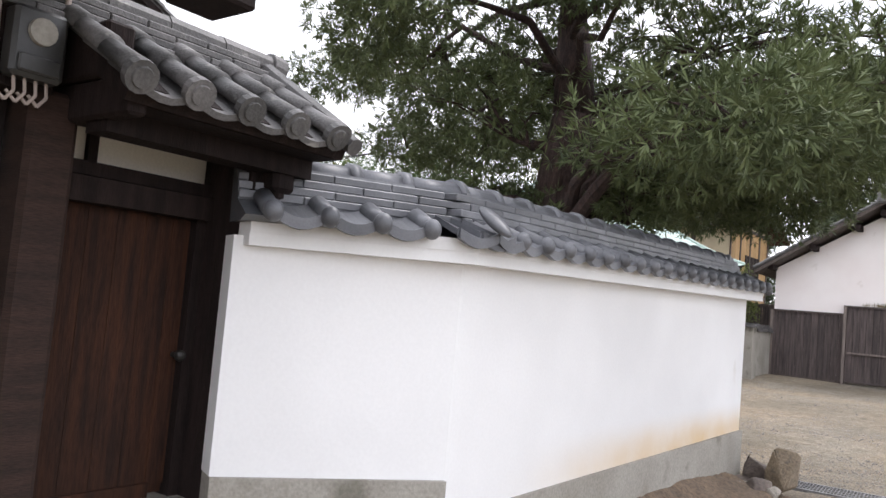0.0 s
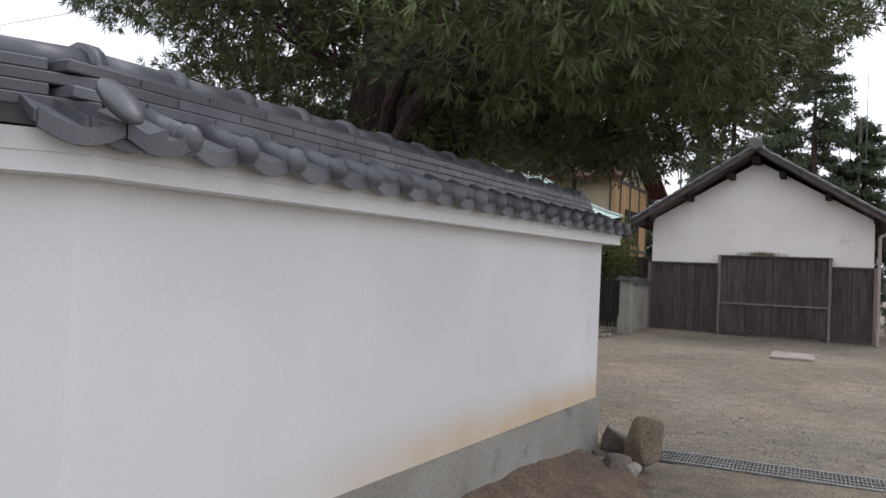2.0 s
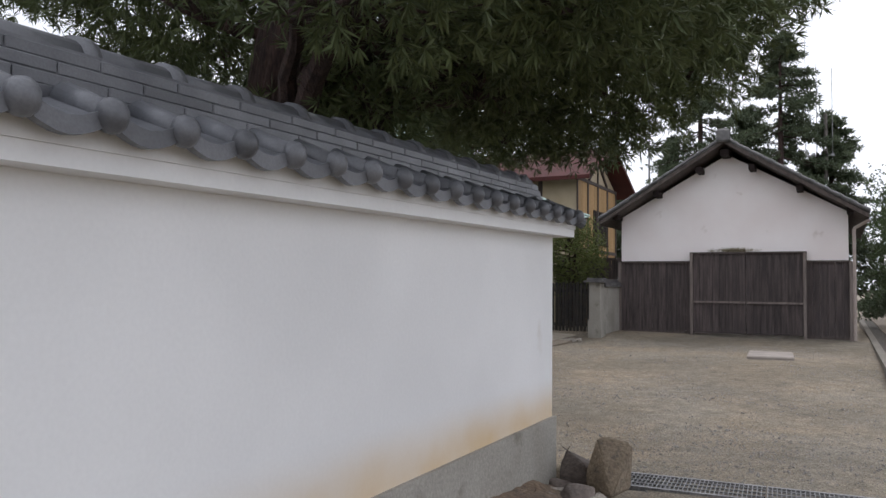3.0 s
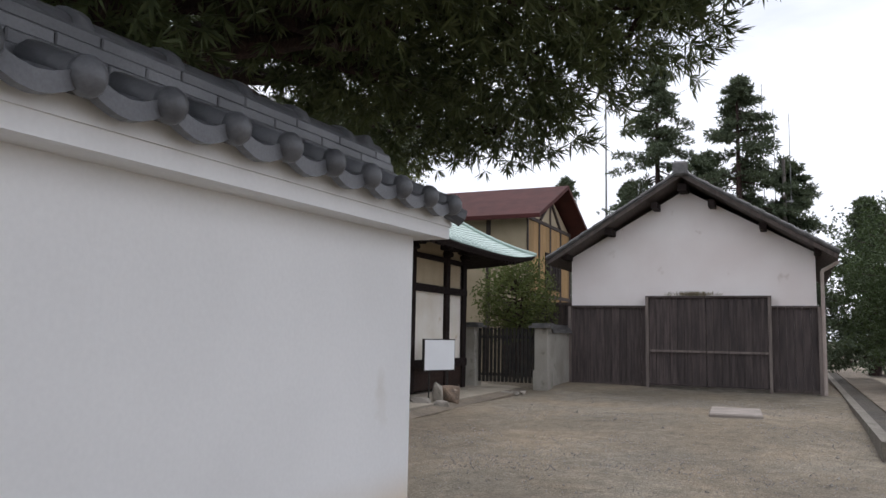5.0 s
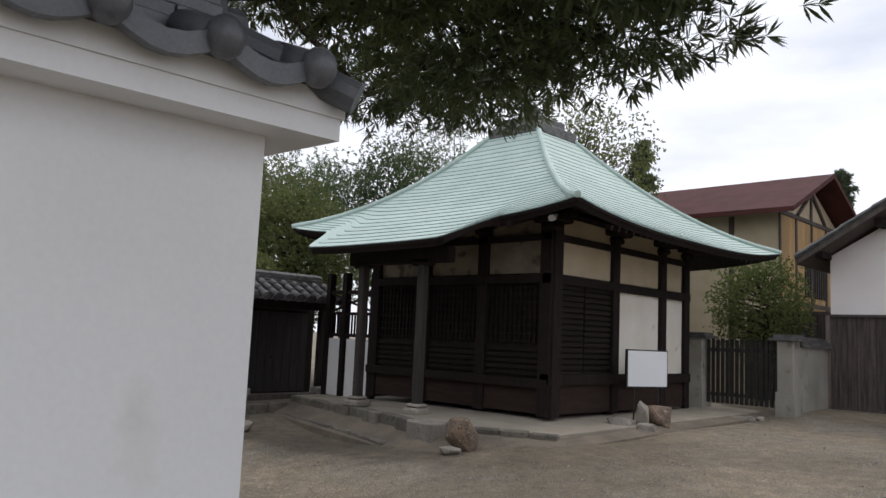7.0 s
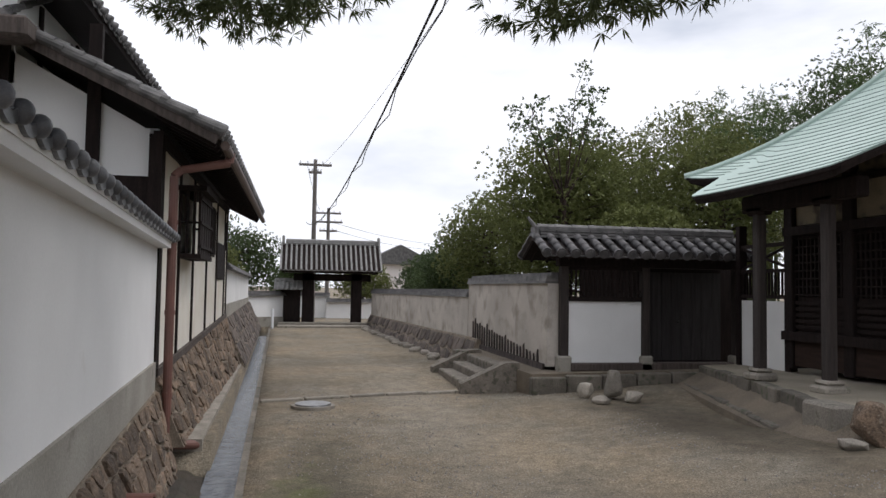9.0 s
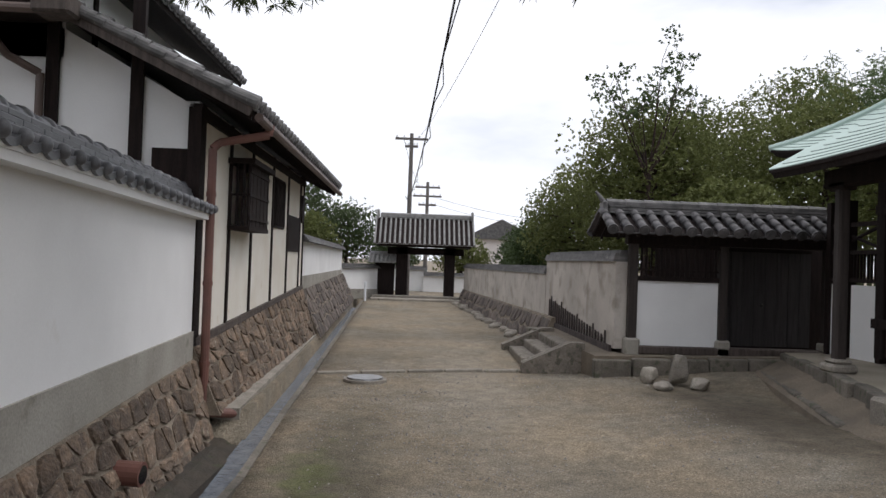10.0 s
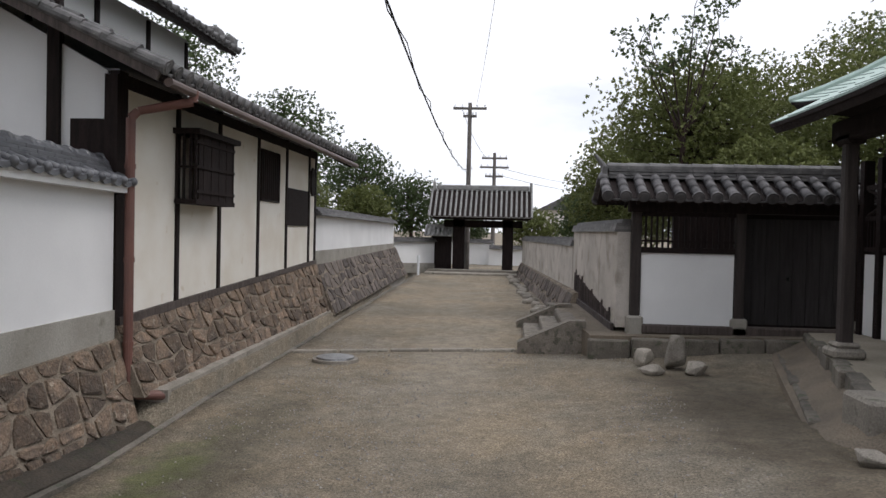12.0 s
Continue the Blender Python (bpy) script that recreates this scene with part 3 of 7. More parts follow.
def stained_plaster():
    m = mat("plaster_with_rust_stain", (0.79, 0.79, 0.785), (0.72, 0.72, 0.715), 0.85, 0.9, 60, 0.025, grain=0.018, c3=(0.64, 0.62, 0.58), spot=0.70)
    n, l = m.node_tree.nodes, m.node_tree.links
    b = n["Principled BSDF"]
    src = b.inputs["Base Color"].links[0].from_socket
    geo, sep, nz = n.new("ShaderNodeNewGeometry"), n.new("ShaderNodeSeparateXYZ"), n.new("ShaderNodeTexNoise")
    l.new(geo.outputs["Position"], sep.inputs["Vector"])
    l.new(geo.outputs["Position"], nz.inputs["Vector"])
    nz.inputs["Scale"].default_value, nz.inputs["Detail"].default_value = 2.2, 5
    hz, ys, mu, mu2 = n.new("ShaderNodeMapRange"), n.new("ShaderNodeMapRange"), n.new("ShaderNodeMath"), n.new("ShaderNodeMath")
    hz.interpolation_type = ys.interpolation_type = "SMOOTHSTEP"
    hz.inputs["From Min"].default_value, hz.inputs["From Max"].default_value = 1.24, 0.93
    ys.inputs["From Min"].default_value, ys.inputs["From Max"].default_value = 4.1, 6.6
    l.new(sep.outputs["Z"], hz.inputs["Value"])
    l.new(sep.outputs["Y"], ys.inputs["Value"])
    xs, mu3 = n.new("ShaderNodeMath"), n.new("ShaderNodeMath")
    xs.operation, xs.inputs[1].default_value, mu3.operation = "GREATER_THAN", -1.9, "MULTIPLY"
    l.new(sep.outputs["X"], xs.inputs[0])
    mu.operation = mu2.operation = "MULTIPLY"
    l.new(hz.outputs["Result"], mu.inputs[0])
    l.new(ys.outputs["Result"], mu.inputs[1])
    st = n.new("ShaderNodeMapRange")
    st.inputs["From Min"].default_value, st.inputs["From Max"].default_value = -0.1, 0.72
    l.new(nz.outputs["Fac"], st.inputs["Value"])
    l.new(mu.outputs["Value"], mu2.inputs[0])
    l.new(st.outputs["Result"], mu2.inputs[1])
    mx = n.new("ShaderNodeMix")
    mx.data_type = "RGBA"
    mx.inputs["B"].default_value = (0.62, 0.45, 0.24, 1)
    l.new(mu2.outputs["Value"], mu3.inputs[0])
    l.new(xs.outputs["Value"], mu3.inputs[1])
    l.new(mu3.outputs["Value"], mx.inputs["Factor"])
    l.new(src, mx.inputs["A"])
    l.new(mx.outputs["Result"], b.inputs["Base Color"])
    return m


STAINED = stained_plaster()
outline = [(-2.29, 2.88), (-1.79, 3.85), (-1.785, 3.87), (-1.78, 8.665), (-9.25, 8.16), (-9.25, 7.78), (-2.16, 8.26), (-2.16, 3.95), (-2.63, 3.02)]
part("plaster", prism(outline, [1.13, 1.09, 0.915, 0.94, 0.89, 0.89, 0.94, 1.09, 1.13], [2.14, 2.16, 2.16, 2.24, 2.17, 2.17, 2.24, 2.16, 2.14]), STAINED, garden_wall)
part("concrete_foot", prism([(-2.27, 2.87), (-1.768, 3.84), (-2.17, 3.95), (-2.63, 3.03)], 0.35, [1.13, 1.09, 1.09, 1.13]), CONCRETE, garden_wall)
part("concrete_foot", prism([(-1.765, 3.845), (-1.755, 8.69), (-2.17, 8.25), (-2.17, 3.9)], 0.3, [0.915, 0.94, 0.94, 0.915]), CONCRETE, garden_wall)
part("concrete_foot", prism([(-1.757, 8.688), (-9.25, 8.185), (-9.25, 7.79), (-2.17, 8.25)], [0.3, 0.5, 0.5, 0.3], [0.94, 0.89, 0.89, 0.94]), CONCRETE, garden_wall)


def cornice_outline(d):
    return [(-2.29 + 0.75 * d - 0.10 * d, 2.90), (-1.79 + d, 3.86 - 0.45 * d), (-1.78 + d, 8.665 + 1.2 * d), (-9.28, 8.16 + 1.2 * d), (-9.28, 7.79 - d), (-2.16 - d, 8.26 - d), (-2.16 - d, 3.95 + 0.5 * d), (-2.63 - d, 3.04)]


low = [2.10, 2.12, 2.205, 2.135, 2.135, 2.205, 2.12, 2.10]
part("cornice", prism(cornice_outline(0.115), low, [q + 0.055 for q in low]), PLASTER, garden_wall)
part("cornice_flare", prism(cornice_outline(0.122), [q + 0.055 for q in low], [q + 0.115 for q in low]), PLASTER, garden_wall)
cap_east = thing("tile_cap", "smoked grey tile cap on the white garden wall", "roof", (CX, 6, 2.26), kind="structure")
wall_cap(cap_east, *east, 2.216, 2.302, lead=0.11, over=-0.24)
cap_skew = thing("tile_cap", "smoked grey tile cap on the short skewed wall beside the gate", "roof", (-2.2, 3.4, 2.26), kind="structure")
wall_cap(cap_skew, *skew, 2.20, 2.214, start=0.1, over=0.13)
cap_lane = thing("tile_cap", "smoked grey tile cap on the white lane wall", "roof", (-5, 8.1, 2.26), kind="structure")
wall_cap(cap_lane, lane[1], lane[0], 2.215, 2.30, start=0.02, over=-0.26)
corner = Vector(east[0])
# pans that turn the corner, and the horn tile over their joint
turned = Matrix.Translation((corner.x, corner.y, 2.214)) @ pose(0, 0, 0, 0, 0, 77.5)
for u, yaw in ((-0.13, -10), (0.0, 0), (0.09, 8)):
    s = turned @ Matrix.Translation((u, -0.385, 0.0)) @ pose(0, 0, 0, 0, 0, yaw)
    place("eave_lip", M_LIP, cap_east, s @ Matrix.Translation((0, 0, 0.06)))
    place("pan_tile", M_PAN, cap_east, s @ Matrix.Translation((0, 0.015, 0.055)))
bm = bmesh.new()
bmesh.ops.create_uvsphere(bm, u_segments=16, v_segments=10, radius=1.0, matrix=turned @ pose(-0.03, -0.37, 0.115, 34) @ Matrix.Diagonal((0.052, 0.13, 0.030, 1)))
part("corner_tile", bm, KAWARA, cap_east, smooth=True)
bm = bmesh.new()
rod(bm, (CX, 8.70, 2.38), (CX, 8.80, 2.375), 0.055, 0.058, 12)
rod(bm, (CX + 0.02, 8.56, 2.50), (CX + 0.02, 8.66, 2.505), 0.06, 0.065, 12)
rod(bm, (-1.80, 8.57, 2.43), (-1.60, 8.80, 2.30), 0.040, 0.042, 10)
rod(bm, (-2.18, 8.57, 2.43), (-2.37, 8.80, 2.30), 0.040, 0.042, 10)
part("end_tile", bm, KAWARA, cap_east)


# ---- rubble footings ----
def rubble(parent, a, b, z_low, z_high, batter, rows, width, material, seed, name="stone", wiggle=0.3):
    """Field-stone face between a and b, its foot drawn out by batter. Each stone an object; dark joints behind."""
    rnd = random.Random(seed)
    fr = frame_from((*a, 0), (*b, 0))
    length = (Vector(b) - Vector(a)).length
    n = max(1, round(length / width))
    grid = {}
    for i in range(n + 1):
        for k in range(rows + 1):
            ju = 0 if i in (0, n) else rnd.uniform(-wiggle, wiggle) * width
            jv = 0 if k in (0, rows) else rnd.uniform(-wiggle, wiggle) / rows
            grid[i, k] = (i * length / n + ju, k / rows + jv)

    def spot(u, v, d):
        f = u / length
        lo, hi = z_low[0] + (z_low[1] - z_low[0]) * f, z_high[0] + (z_high[1] - z_high[0]) * f
        return fr @ Vector((u, -batter * (1 - v) - d, lo + (hi - lo) * v))

    for i in range(n):
        for k in range(rows):
            q = [Vector(grid[c]) for c in ((i, k), (i + 1, k), (i + 1, k + 1), (i, k + 1))]
            mid = sum(q, Vector((0, 0))) / 4
            bm = bmesh.new()
            rings = []
            ring8 = []
            for e in range(4):
                ring8 += [q[e].lerp(mid, rnd.uniform(0.14, 0.24)), (q[e].lerp(q[(e + 1) % 4], 0.5)).lerp(mid, rnd.uniform(0.04, 0.13))]
            dep = rnd.uniform(0.004, 0.034)
            for shrink, d in ((0.0, -0.06), (0.03, dep * 0.6), (0.28, dep)):
                rings.append([bm.verts.new(spot(*p.lerp(mid, shrink + (rnd.uniform(0, 0.06) if shrink else 0)), d + rnd.uniform(-0.008, 0.008))) for p in ring8])
            for r0, r1 in zip(rings, rings[1:]):
                for e in range(8):
                    bm.faces.new((r0[e], r0[(e + 1) % 8], r1[(e + 1) % 8], r1[e]))
            bm.faces.new(rings[-1])
            bmesh.ops.recalc_face_normals(bm, faces=bm.faces[:])
            part(name, bm, material, parent)
    bm = bmesh.new()
    deep = fr.to_3x3() @ Vector((0, batter + 0.3, 0))
    rows_v = []
    for i in range(n * 2 + 1):
        u = length * i / (n * 2)
        lo, hi = spot(u, 0, -0.008), spot(u, 1, -0.008)
        rows_v.append([bm.verts.new(p) for p in (lo, lo.lerp(hi, 0.5), hi, hi + deep * 0.5, lo + deep)])
    for r0, r1 in zip(rows_v, rows_v[1:]):
        for e in range(5):
            bm.faces.new((r0[e], r0[(e + 1) % 5], r1[(e + 1) % 5], r1[e]))
    bm.faces.new(rows_v[0])
    bm.faces.new(rows_v[-1])
    bmesh.ops.recalc_face_normals(bm, faces=bm.faces[:])
    part("joint_fill", bm, MORTAR, parent)


footing = thing("wall_footing", "rough brown field-stone footing beside the drain", "wall", (-8, 8.4, 0), kind="structure")
rubble(footing, (-2.2, 8.68), (-9.3, 8.20), (0.05, -0.5), (0.55, 0.58), 0.30, 5, 0.31, STONE, 3, wiggle=0.42)
rubble(footing, (-9.3, 8.17), (-17.7, 8.17), (-0.05, -0.05), (0.72, 1.06), 0.34, 5, 0.29, STONE, 5, wiggle=0.42)
rubble(footing, (-17.7, 8.12), (-31.0, 7.85), (-0.05, 0.1), (1.05, 1.15), 0.5, 4, 0.42, STONE_DARK, 7, wiggle=0.42)
part("concrete_ledge", prism([(-31, 8.05), (-9.5, 8.2), (-9.5, 8.67), (-31, 8.28)], -0.6, [0.12, 0.0, 0.0, 0.12]), GRANITE, footing)

bank = thing("drain_bank", "dark wet earth bank between footing and drain", "ground", (-6, 8.9, 0), kind="structure")
bm = bmesh.new()
prev = None
for i in range(25):
    f = i / 24
    x = -9.5 + 7.4 * f
    edge = gutter_edge(x) - 0.40
    foot = min(8.47 + 0.50 * f, edge - 0.06)
    top = -0.34 + 0.45 * f
    jag = 0.03 * noise.noise(Vector((x * 2.3, 1.7, 0)))
    ring = [(x, foot - 0.12, top + 0.04), (x, foot + 0.05, top + 0.02 + jag), (x, (foot + edge) / 2 + jag, top - 0.03 - jag), (x, edge, top - 0.05), (x, edge, -0.8), (x, foot - 0.12, -0.8)]
    ring = [bm.verts.new(p) for p in ring]
    if prev:
        for e in range(6):
            bm.faces.new((prev[e], prev[(e + 1) % 6], ring[(e + 1) % 6], ring[e]))
    prev = ring
bmesh.ops.recalc_face_normals(bm, faces=bm.faces[:])
part("bank_bed", bm, WET_EARTH, bank)

drain = thing("drain_kerb", "thin concrete kerb along the open drain", "kerb", (-15, 9, 0), kind="structure")
for i in range(24):
    x0 = -31 + i * 1.2
    x1 = x0 + 1.19
    z = [ground_at(x, gutter_edge(x) + 0.1) + 0.015 for x in (x0, x1)]
    pts = [(x0, gutter_edge(x0) - 0.03), (x1, gutter_edge(x1) - 0.03), (x1, gutter_edge(x1) + 0.04), (x0, gutter_edge(x0) + 0.04)]
    part("kerb_stone", prism(pts, [q - 0.45 for q in (z[0], z[1], z[1], z[0])], [z[0], z[1], z[1], z[0]]), GRANITE_DARK, drain)
wpts = []
for x in np.arange(-31, -1.2, 1.4):
    wpts.append((x, gutter_edge(x), ground_at(x, gutter_edge(x)) - 0.27))
me = bpy.data.meshes.new("drain_water")
vs, fs = [], []
for x, y, z in wpts:
    vs += [(x, y - 0.42, z), (x, y - 0.03, z)]
for i in range(len(wpts) - 1):
    fs.append((2 * i, 2 * i + 2, 2 * i + 3, 2 * i + 1))
me.from_pydata(vs, [], fs)
me.materials.append(WATER)
tagged(place("water", me, None), "shallow grey water in the roadside drain", "water", kind="structure")


# ---- storehouse across the yard ----
def storehouse():
    s = thing("storehouse", "white gabled storehouse with black boarded foot and double doors", "building", (-2.5, 28, 0.65))
    x0, x1, y0, y1 = -5.29, 0.19, 24.3, 32.0
    cx = (x0 + x1) / 2
    bm = bmesh.new()
    prof = [(x0, 0.5), (x1, 0.5), (x1, 3.72), (cx, 5.28), (x0, 3.72)]
    a = [bm.verts.new((x, y0, z)) for x, z in prof]
    b = [bm.verts.new((x, y1, z)) for x, z in prof]
    bm.faces.new(a)
    bm.faces.new(b[::-1])
    for i in range(5):
        bm.faces.new((a[i], a[(i + 1) % 5], b[(i + 1) % 5], b[i]))
    bmesh.ops.recalc_face_normals(bm, faces=bm.faces[:])
    part("wall", bm, PLASTER_WARM, s)
    part("plinth", boxes((x0 - 0.05, x1 + 0.05, y0 - 0.06, y1, 0.35, 0.68)), GRANITE, s)
    for side in (-1, 1):
        ex, ez = (x0 - 0.42, 3.66) if side < 0 else (x1 + 0.42, 3.66)
        bm = bmesh.new()
        v = [bm.verts.new(p) for p in ((ex, y0 - 0.7, ez - 0.16), (cx, y0 - 0.7, 5.47), (cx, y1 + 0.5, 5.47), (ex, y1 + 0.5, ez - 0.16))]
        w = [bm.verts.new(q.co + Vector((0, 0, 0.10))) for q in v]
        bm.faces.new(v)
        bm.faces.new(w[::-1])
        for i in range(4):
            bm.faces.new((v[i], w[i], w[(i + 1) % 4], v[(i + 1) % 4]))
        bmesh.ops.recalc_face_normals(bm, faces=bm.faces[:])
        part("roof_deck", bm, GREYWOOD, s)
        up = (cx - ex, 0)
        xd, start = ((0, -1), (ex, y1 + 0.5, ez - 0.04)) if side < 0 else ((0, 1), (ex, y0 - 0.7, ez - 0.04))
        m, ln = slope_frame(xd, start, up, 5.59 - ez)
        tile_roof(s, m, y1 - y0 + 1.2, ln, 0.3, 11, False, KAWARA_OLD, 0.05, False)
        for f in (0.12, 0.46, 0.80):
            px, pz = ex + (cx - ex) * f, ez + (5.35 - ez) * f
            part("purlin", boxes((px - 0.07, px + 0.07, y0 - 0.55, y0 + 0.05, pz - 0.22, pz - 0.08)), DARKWOOD, s)
    bm = bmesh.new()
    rod(bm, (cx, y0 - 0.75, 5.66), (cx, y1 + 0.5, 5.66), 0.12, 0.12, 12)
    part("ridge", bm, KAWARA_OLD, s)
    part("ridge_end", boxes((cx - 0.17, cx + 0.17, y0 - 0.82, y0 - 0.72, 5.48, 5.82), bevel=0.05), KAWARA_OLD, s)
    part("ridge_purlin", boxes((cx - 0.1, cx + 0.1, y0 - 0.55, y0 + 0.05, 5.18, 5.34)), DARKWOOD, s)
    rnd = random.Random(4)
    for a0, b0 in ((x0 - 0.03, -3.42), (-0.76, x1 + 0.03)):
        n = round((b0 - a0) / 0.17)
        for i in range(n):
            u0 = a0 + (b0 - a0) * i / n
            part("board", boxes((u0 + 0.003, a0 + (b0 - a0) * (i + 1) / n - 0.003, y0 - 0.05, y0 - 0.02 + rnd.uniform(-0.004, 0.004), 0.68, 2.50)), BOARD, s)
        part("top_rail", boxes((a0, b0, y0 - 0.10, y0 - 0.02, 2.49, 2.54)), GREYWOOD, s)
        part("bottom_rail", boxes((a0, b0, y0 - 0.09, y0 - 0.02, 0.64, 0.71)), GREYWOOD, s)
    for a0, b0 in ((-3.38, -2.11), (-2.10, -0.80)):
        door = part("door", boxes((a0, b0, y0 - 0.16, y0 - 0.12, 0.70, 2.72)), BOARD, s, "black boarded door leaf")
        for i in range(8):
            u0, u1 = a0 + (b0 - a0) * i / 8, a0 + (b0 - a0) * (i + 1) / 8
            part("plank", boxes((u0 + 0.004, u1 - 0.004, y0 - 0.19, y0 - 0.16 + rnd.uniform(-0.005, 0.005), 0.70, 2.70 + rnd.uniform(-0.015, 0.015))), BOARD, door)
        part("rail", boxes((a0, b0, y0 - 0.235, y0 - 0.18, 1.46, 1.51)), PALEWOOD, door)
    part("door_head", boxes((-3.46, -0.72, y0 - 0.24, y0 - 0.02, 2.72, 2.76)), GREYWOOD, s)
    for x in (-3.42, -0.76):
        part("door_post", boxes((x - 0.035, x + 0.035, y0 - 0.25, y0 - 0.02, 0.62, 2.74)), PALEWOOD, s)
    for x, t in ((x0 - 0.03, 0), (x1 + 0.05, 0)):
        part("corner_post", boxes((x - 0.04, x + 0.04, y0 - 0.11, y0 - 0.01, 0.55, 2.52)), PALEWOOD, s)
    bm = bmesh.new()
    rod(bm, (x1 + 0.12, y0 - 0.1, 0.62), (x1 + 0.12, y0 - 0.1, 3.3), 0.04)
    rod(bm, (x1 + 0.12, y0 - 0.1, 3.3), (x1 + 0.45, y0 - 0.1, 3.5), 0.04)
    part("downpipe", bm, PIPE_CREAM, s)


PLASTER_WARM = mat("faded_pinkish_plaster", (0.80, 0.755, 0.735), (0.74, 0.68, 0.655), 0.9, 0.9, 70, 0.08, grain=0.05, c3=(0.52, 0.45, 0.40), spot=0.66)
storehouse()


# ---- square hall with the copper roof ----
def hall():
    h = thing("temple_hall", "dark timber hall with pale green copper pyramid roof", "building", (-9.15, 19.3, 0.62))
    x0, x1, y0, y1 = -10.95, -7.0, 17.1, 21.4
    ax, ay = -9.15, 19.3
    # walls between posts, east
    def wall_e(ya, yb, za, zb, material, name, d=0.0):
        return part(name, boxes((x1 - 0.10, x1 - 0.02 + d, ya, yb, za, zb)), material, h)
    ys = (17.1, 18.87, 20.49, 21.4)
    zb = 2.72
    for ya, yb in zip(ys, ys[1:]):
        wall_e(ya, yb, zb + 0.06, 3.30, TAN, "upper_panel")
        wall_e(ya, yb, 3.38, 3.75, TAN, "frieze_panel")
    wall_e(18.87, 20.49, 1.26, 2.64, CREAM, "wall_panel", 0.01)
    wall_e(20.49, 21.4, 1.26, 2.64, CREAM, "wall_panel", 0.01)
    shutter = wall_e(17.1, 18.87, 1.2, 2.66, DARKWOOD, "shutter", -0.02)
    for i in range(16):
        z = 1.24 + i * 0.088
        part("slat", boxes((x1 - 0.05, x1 + 0.005, 17.2, 17.97, z, z + 0.06)), DARKWOOD, shutter)
        part("slat", boxes((x1 - 0.05, x1 + 0.005, 18.0, 18.80, z, z + 0.06)), DARKWOOD, shutter)
    for y in ys:
        part("post", boxes((x1 - 0.16, x1 + 0.06, y - 0.1, y + 0.1, 0.62, 3.62), bevel=0.012), DARKWOOD, h)
        bm = boxes((x1 - 0.15, x1 + 0.12, y - 0.14, y + 0.14, 3.42, 3.52), (x1 - 0.15, x1 + 0.2, y - 0.28, y + 0.28, 3.54, 3.66), (x1 - 0.15, x1 + 0.45, y - 0.07, y + 0.07, 3.6, 3.72), bevel=0.03)
        part("bracket", bm, DARKWOOD, h)
    for za, zc, d in ((2.62, 2.76, 0.07), (3.28, 3.38, 0.05), (1.10, 1.26, 0.08), (3.66, 3.80, 0.1)):
        part("beam", boxes((x1 - 0.1, x1 + d, y0 - 0.1, y1 + 0.1, za, zc)), DARKWOOD, h)
    part("sill_board", boxes((x1 - 0.06, x1 + 0.02, y0, y1, 0.66, 1.10)), SILLWOOD, h)
    # south front: panels, lattice doors
    xs = (x0, -9.65, -8.35, x1)
    # these panels take the darkened TAN, porch shade being part of its colour
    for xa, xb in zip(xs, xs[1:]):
        part("upper_panel", boxes((xa, xb, y0 + 0.02, y0 + 0.1, zb + 0.06, 3.30)), SHADED_TAN, h, "tan plaster with porch shade and grime in its colour")
        part("frieze_panel", boxes((xa, xb, y0 + 0.02, y0 + 0.1, 3.38, 3.75)), SHADED_TAN, h)
        door = part("lattice_door", boxes((xa, xb, y0 + 0.04, y0 + 0.1, 1.16, 2.64)), DARKWOOD, h)
        n = 12
        for i in range(n + 1):
            x = xa + 0.1 + (xb - xa - 0.2) * i / n
            part("lattice_bar", boxes((x - 0.012, x + 0.012, y0 - 0.005, y0 + 0.04, 1.7, 2.6)), DARKWOOD, door)
        for i in range(8):
            z = 1.72 + i * 0.12
            part("lattice_bar", boxes((xa + 0.1, xb - 0.1, y0 + 0.0, y0 + 0.03, z, z + 0.022)), DARKWOOD, door)
        for i in range(5):
            z = 1.22 + i * 0.09
            part("slat", boxes((xa + 0.1, xb - 0.1, y0, y0 + 0.04, z, z + 0.06)), DARKWOOD, door)
    for x in xs:
        part("post", boxes((x - 0.1, x + 0.1, y0 - 0.06, y0 + 0.16, 0.62, 3.62), bevel=0.012), DARKWOOD, h)
        part("bracket", boxes((x - 0.14, x + 0.14, y0 - 0.14, y0 + 0.1, 3.42, 3.52), (x - 0.28, x + 0.28, y0 - 0.16, y0 + 0.1, 3.54, 3.66), bevel=0.03), DARKWOOD, h)
    for za, zc, d in ((2.62, 2.76, 0.07), (3.28, 3.38, 0.05), (1.04, 1.18, 0.1), (3.66, 3.80, 0.1)):
        part("beam", boxes((x0 - 0.1, x1 + 0.035, y0 - d - 0.01, y0 + 0.09, za + 0.004, zc - 0.004)), DARKWOOD, h)
    part("sill_board", boxes((x0, x1, y0 - 0.02, y0 + 0.06, 0.66, 1.04)), SILLWOOD, h)
    part("west_wall", boxes((x0, x0 + 0.1, y0, y1, 0.62, 3.8)), DARKWOOD, h)
    part("north_wall", boxes((x0, x1, y1 - 0.1, y1 + 0.001, 0.62, 3.8)), CREAM, h)
    part("inner_floor", boxes((x0 + 0.1, x1 - 0.11, y0 + 0.11, y1 - 0.1, 1.0, 1.06)), DARKWOOD, h)
    # rafters under the eaves
    raf = finish(boxes((-0.03, 0.03, 0, 1.25, -0.05, 0.02)), "rafter", DARKWOOD)
    for i in range(25):
        y = 17.15 + i * 0.205
        place("rafter", raf, h, pose(-7.2, y, 3.78, -17, 0, -90))
    for i in range(19):
        x = -10.9 + i * 0.21
        place("rafter", raf, h, pose(x, 17.35, 3.78, -17, 0, 180))
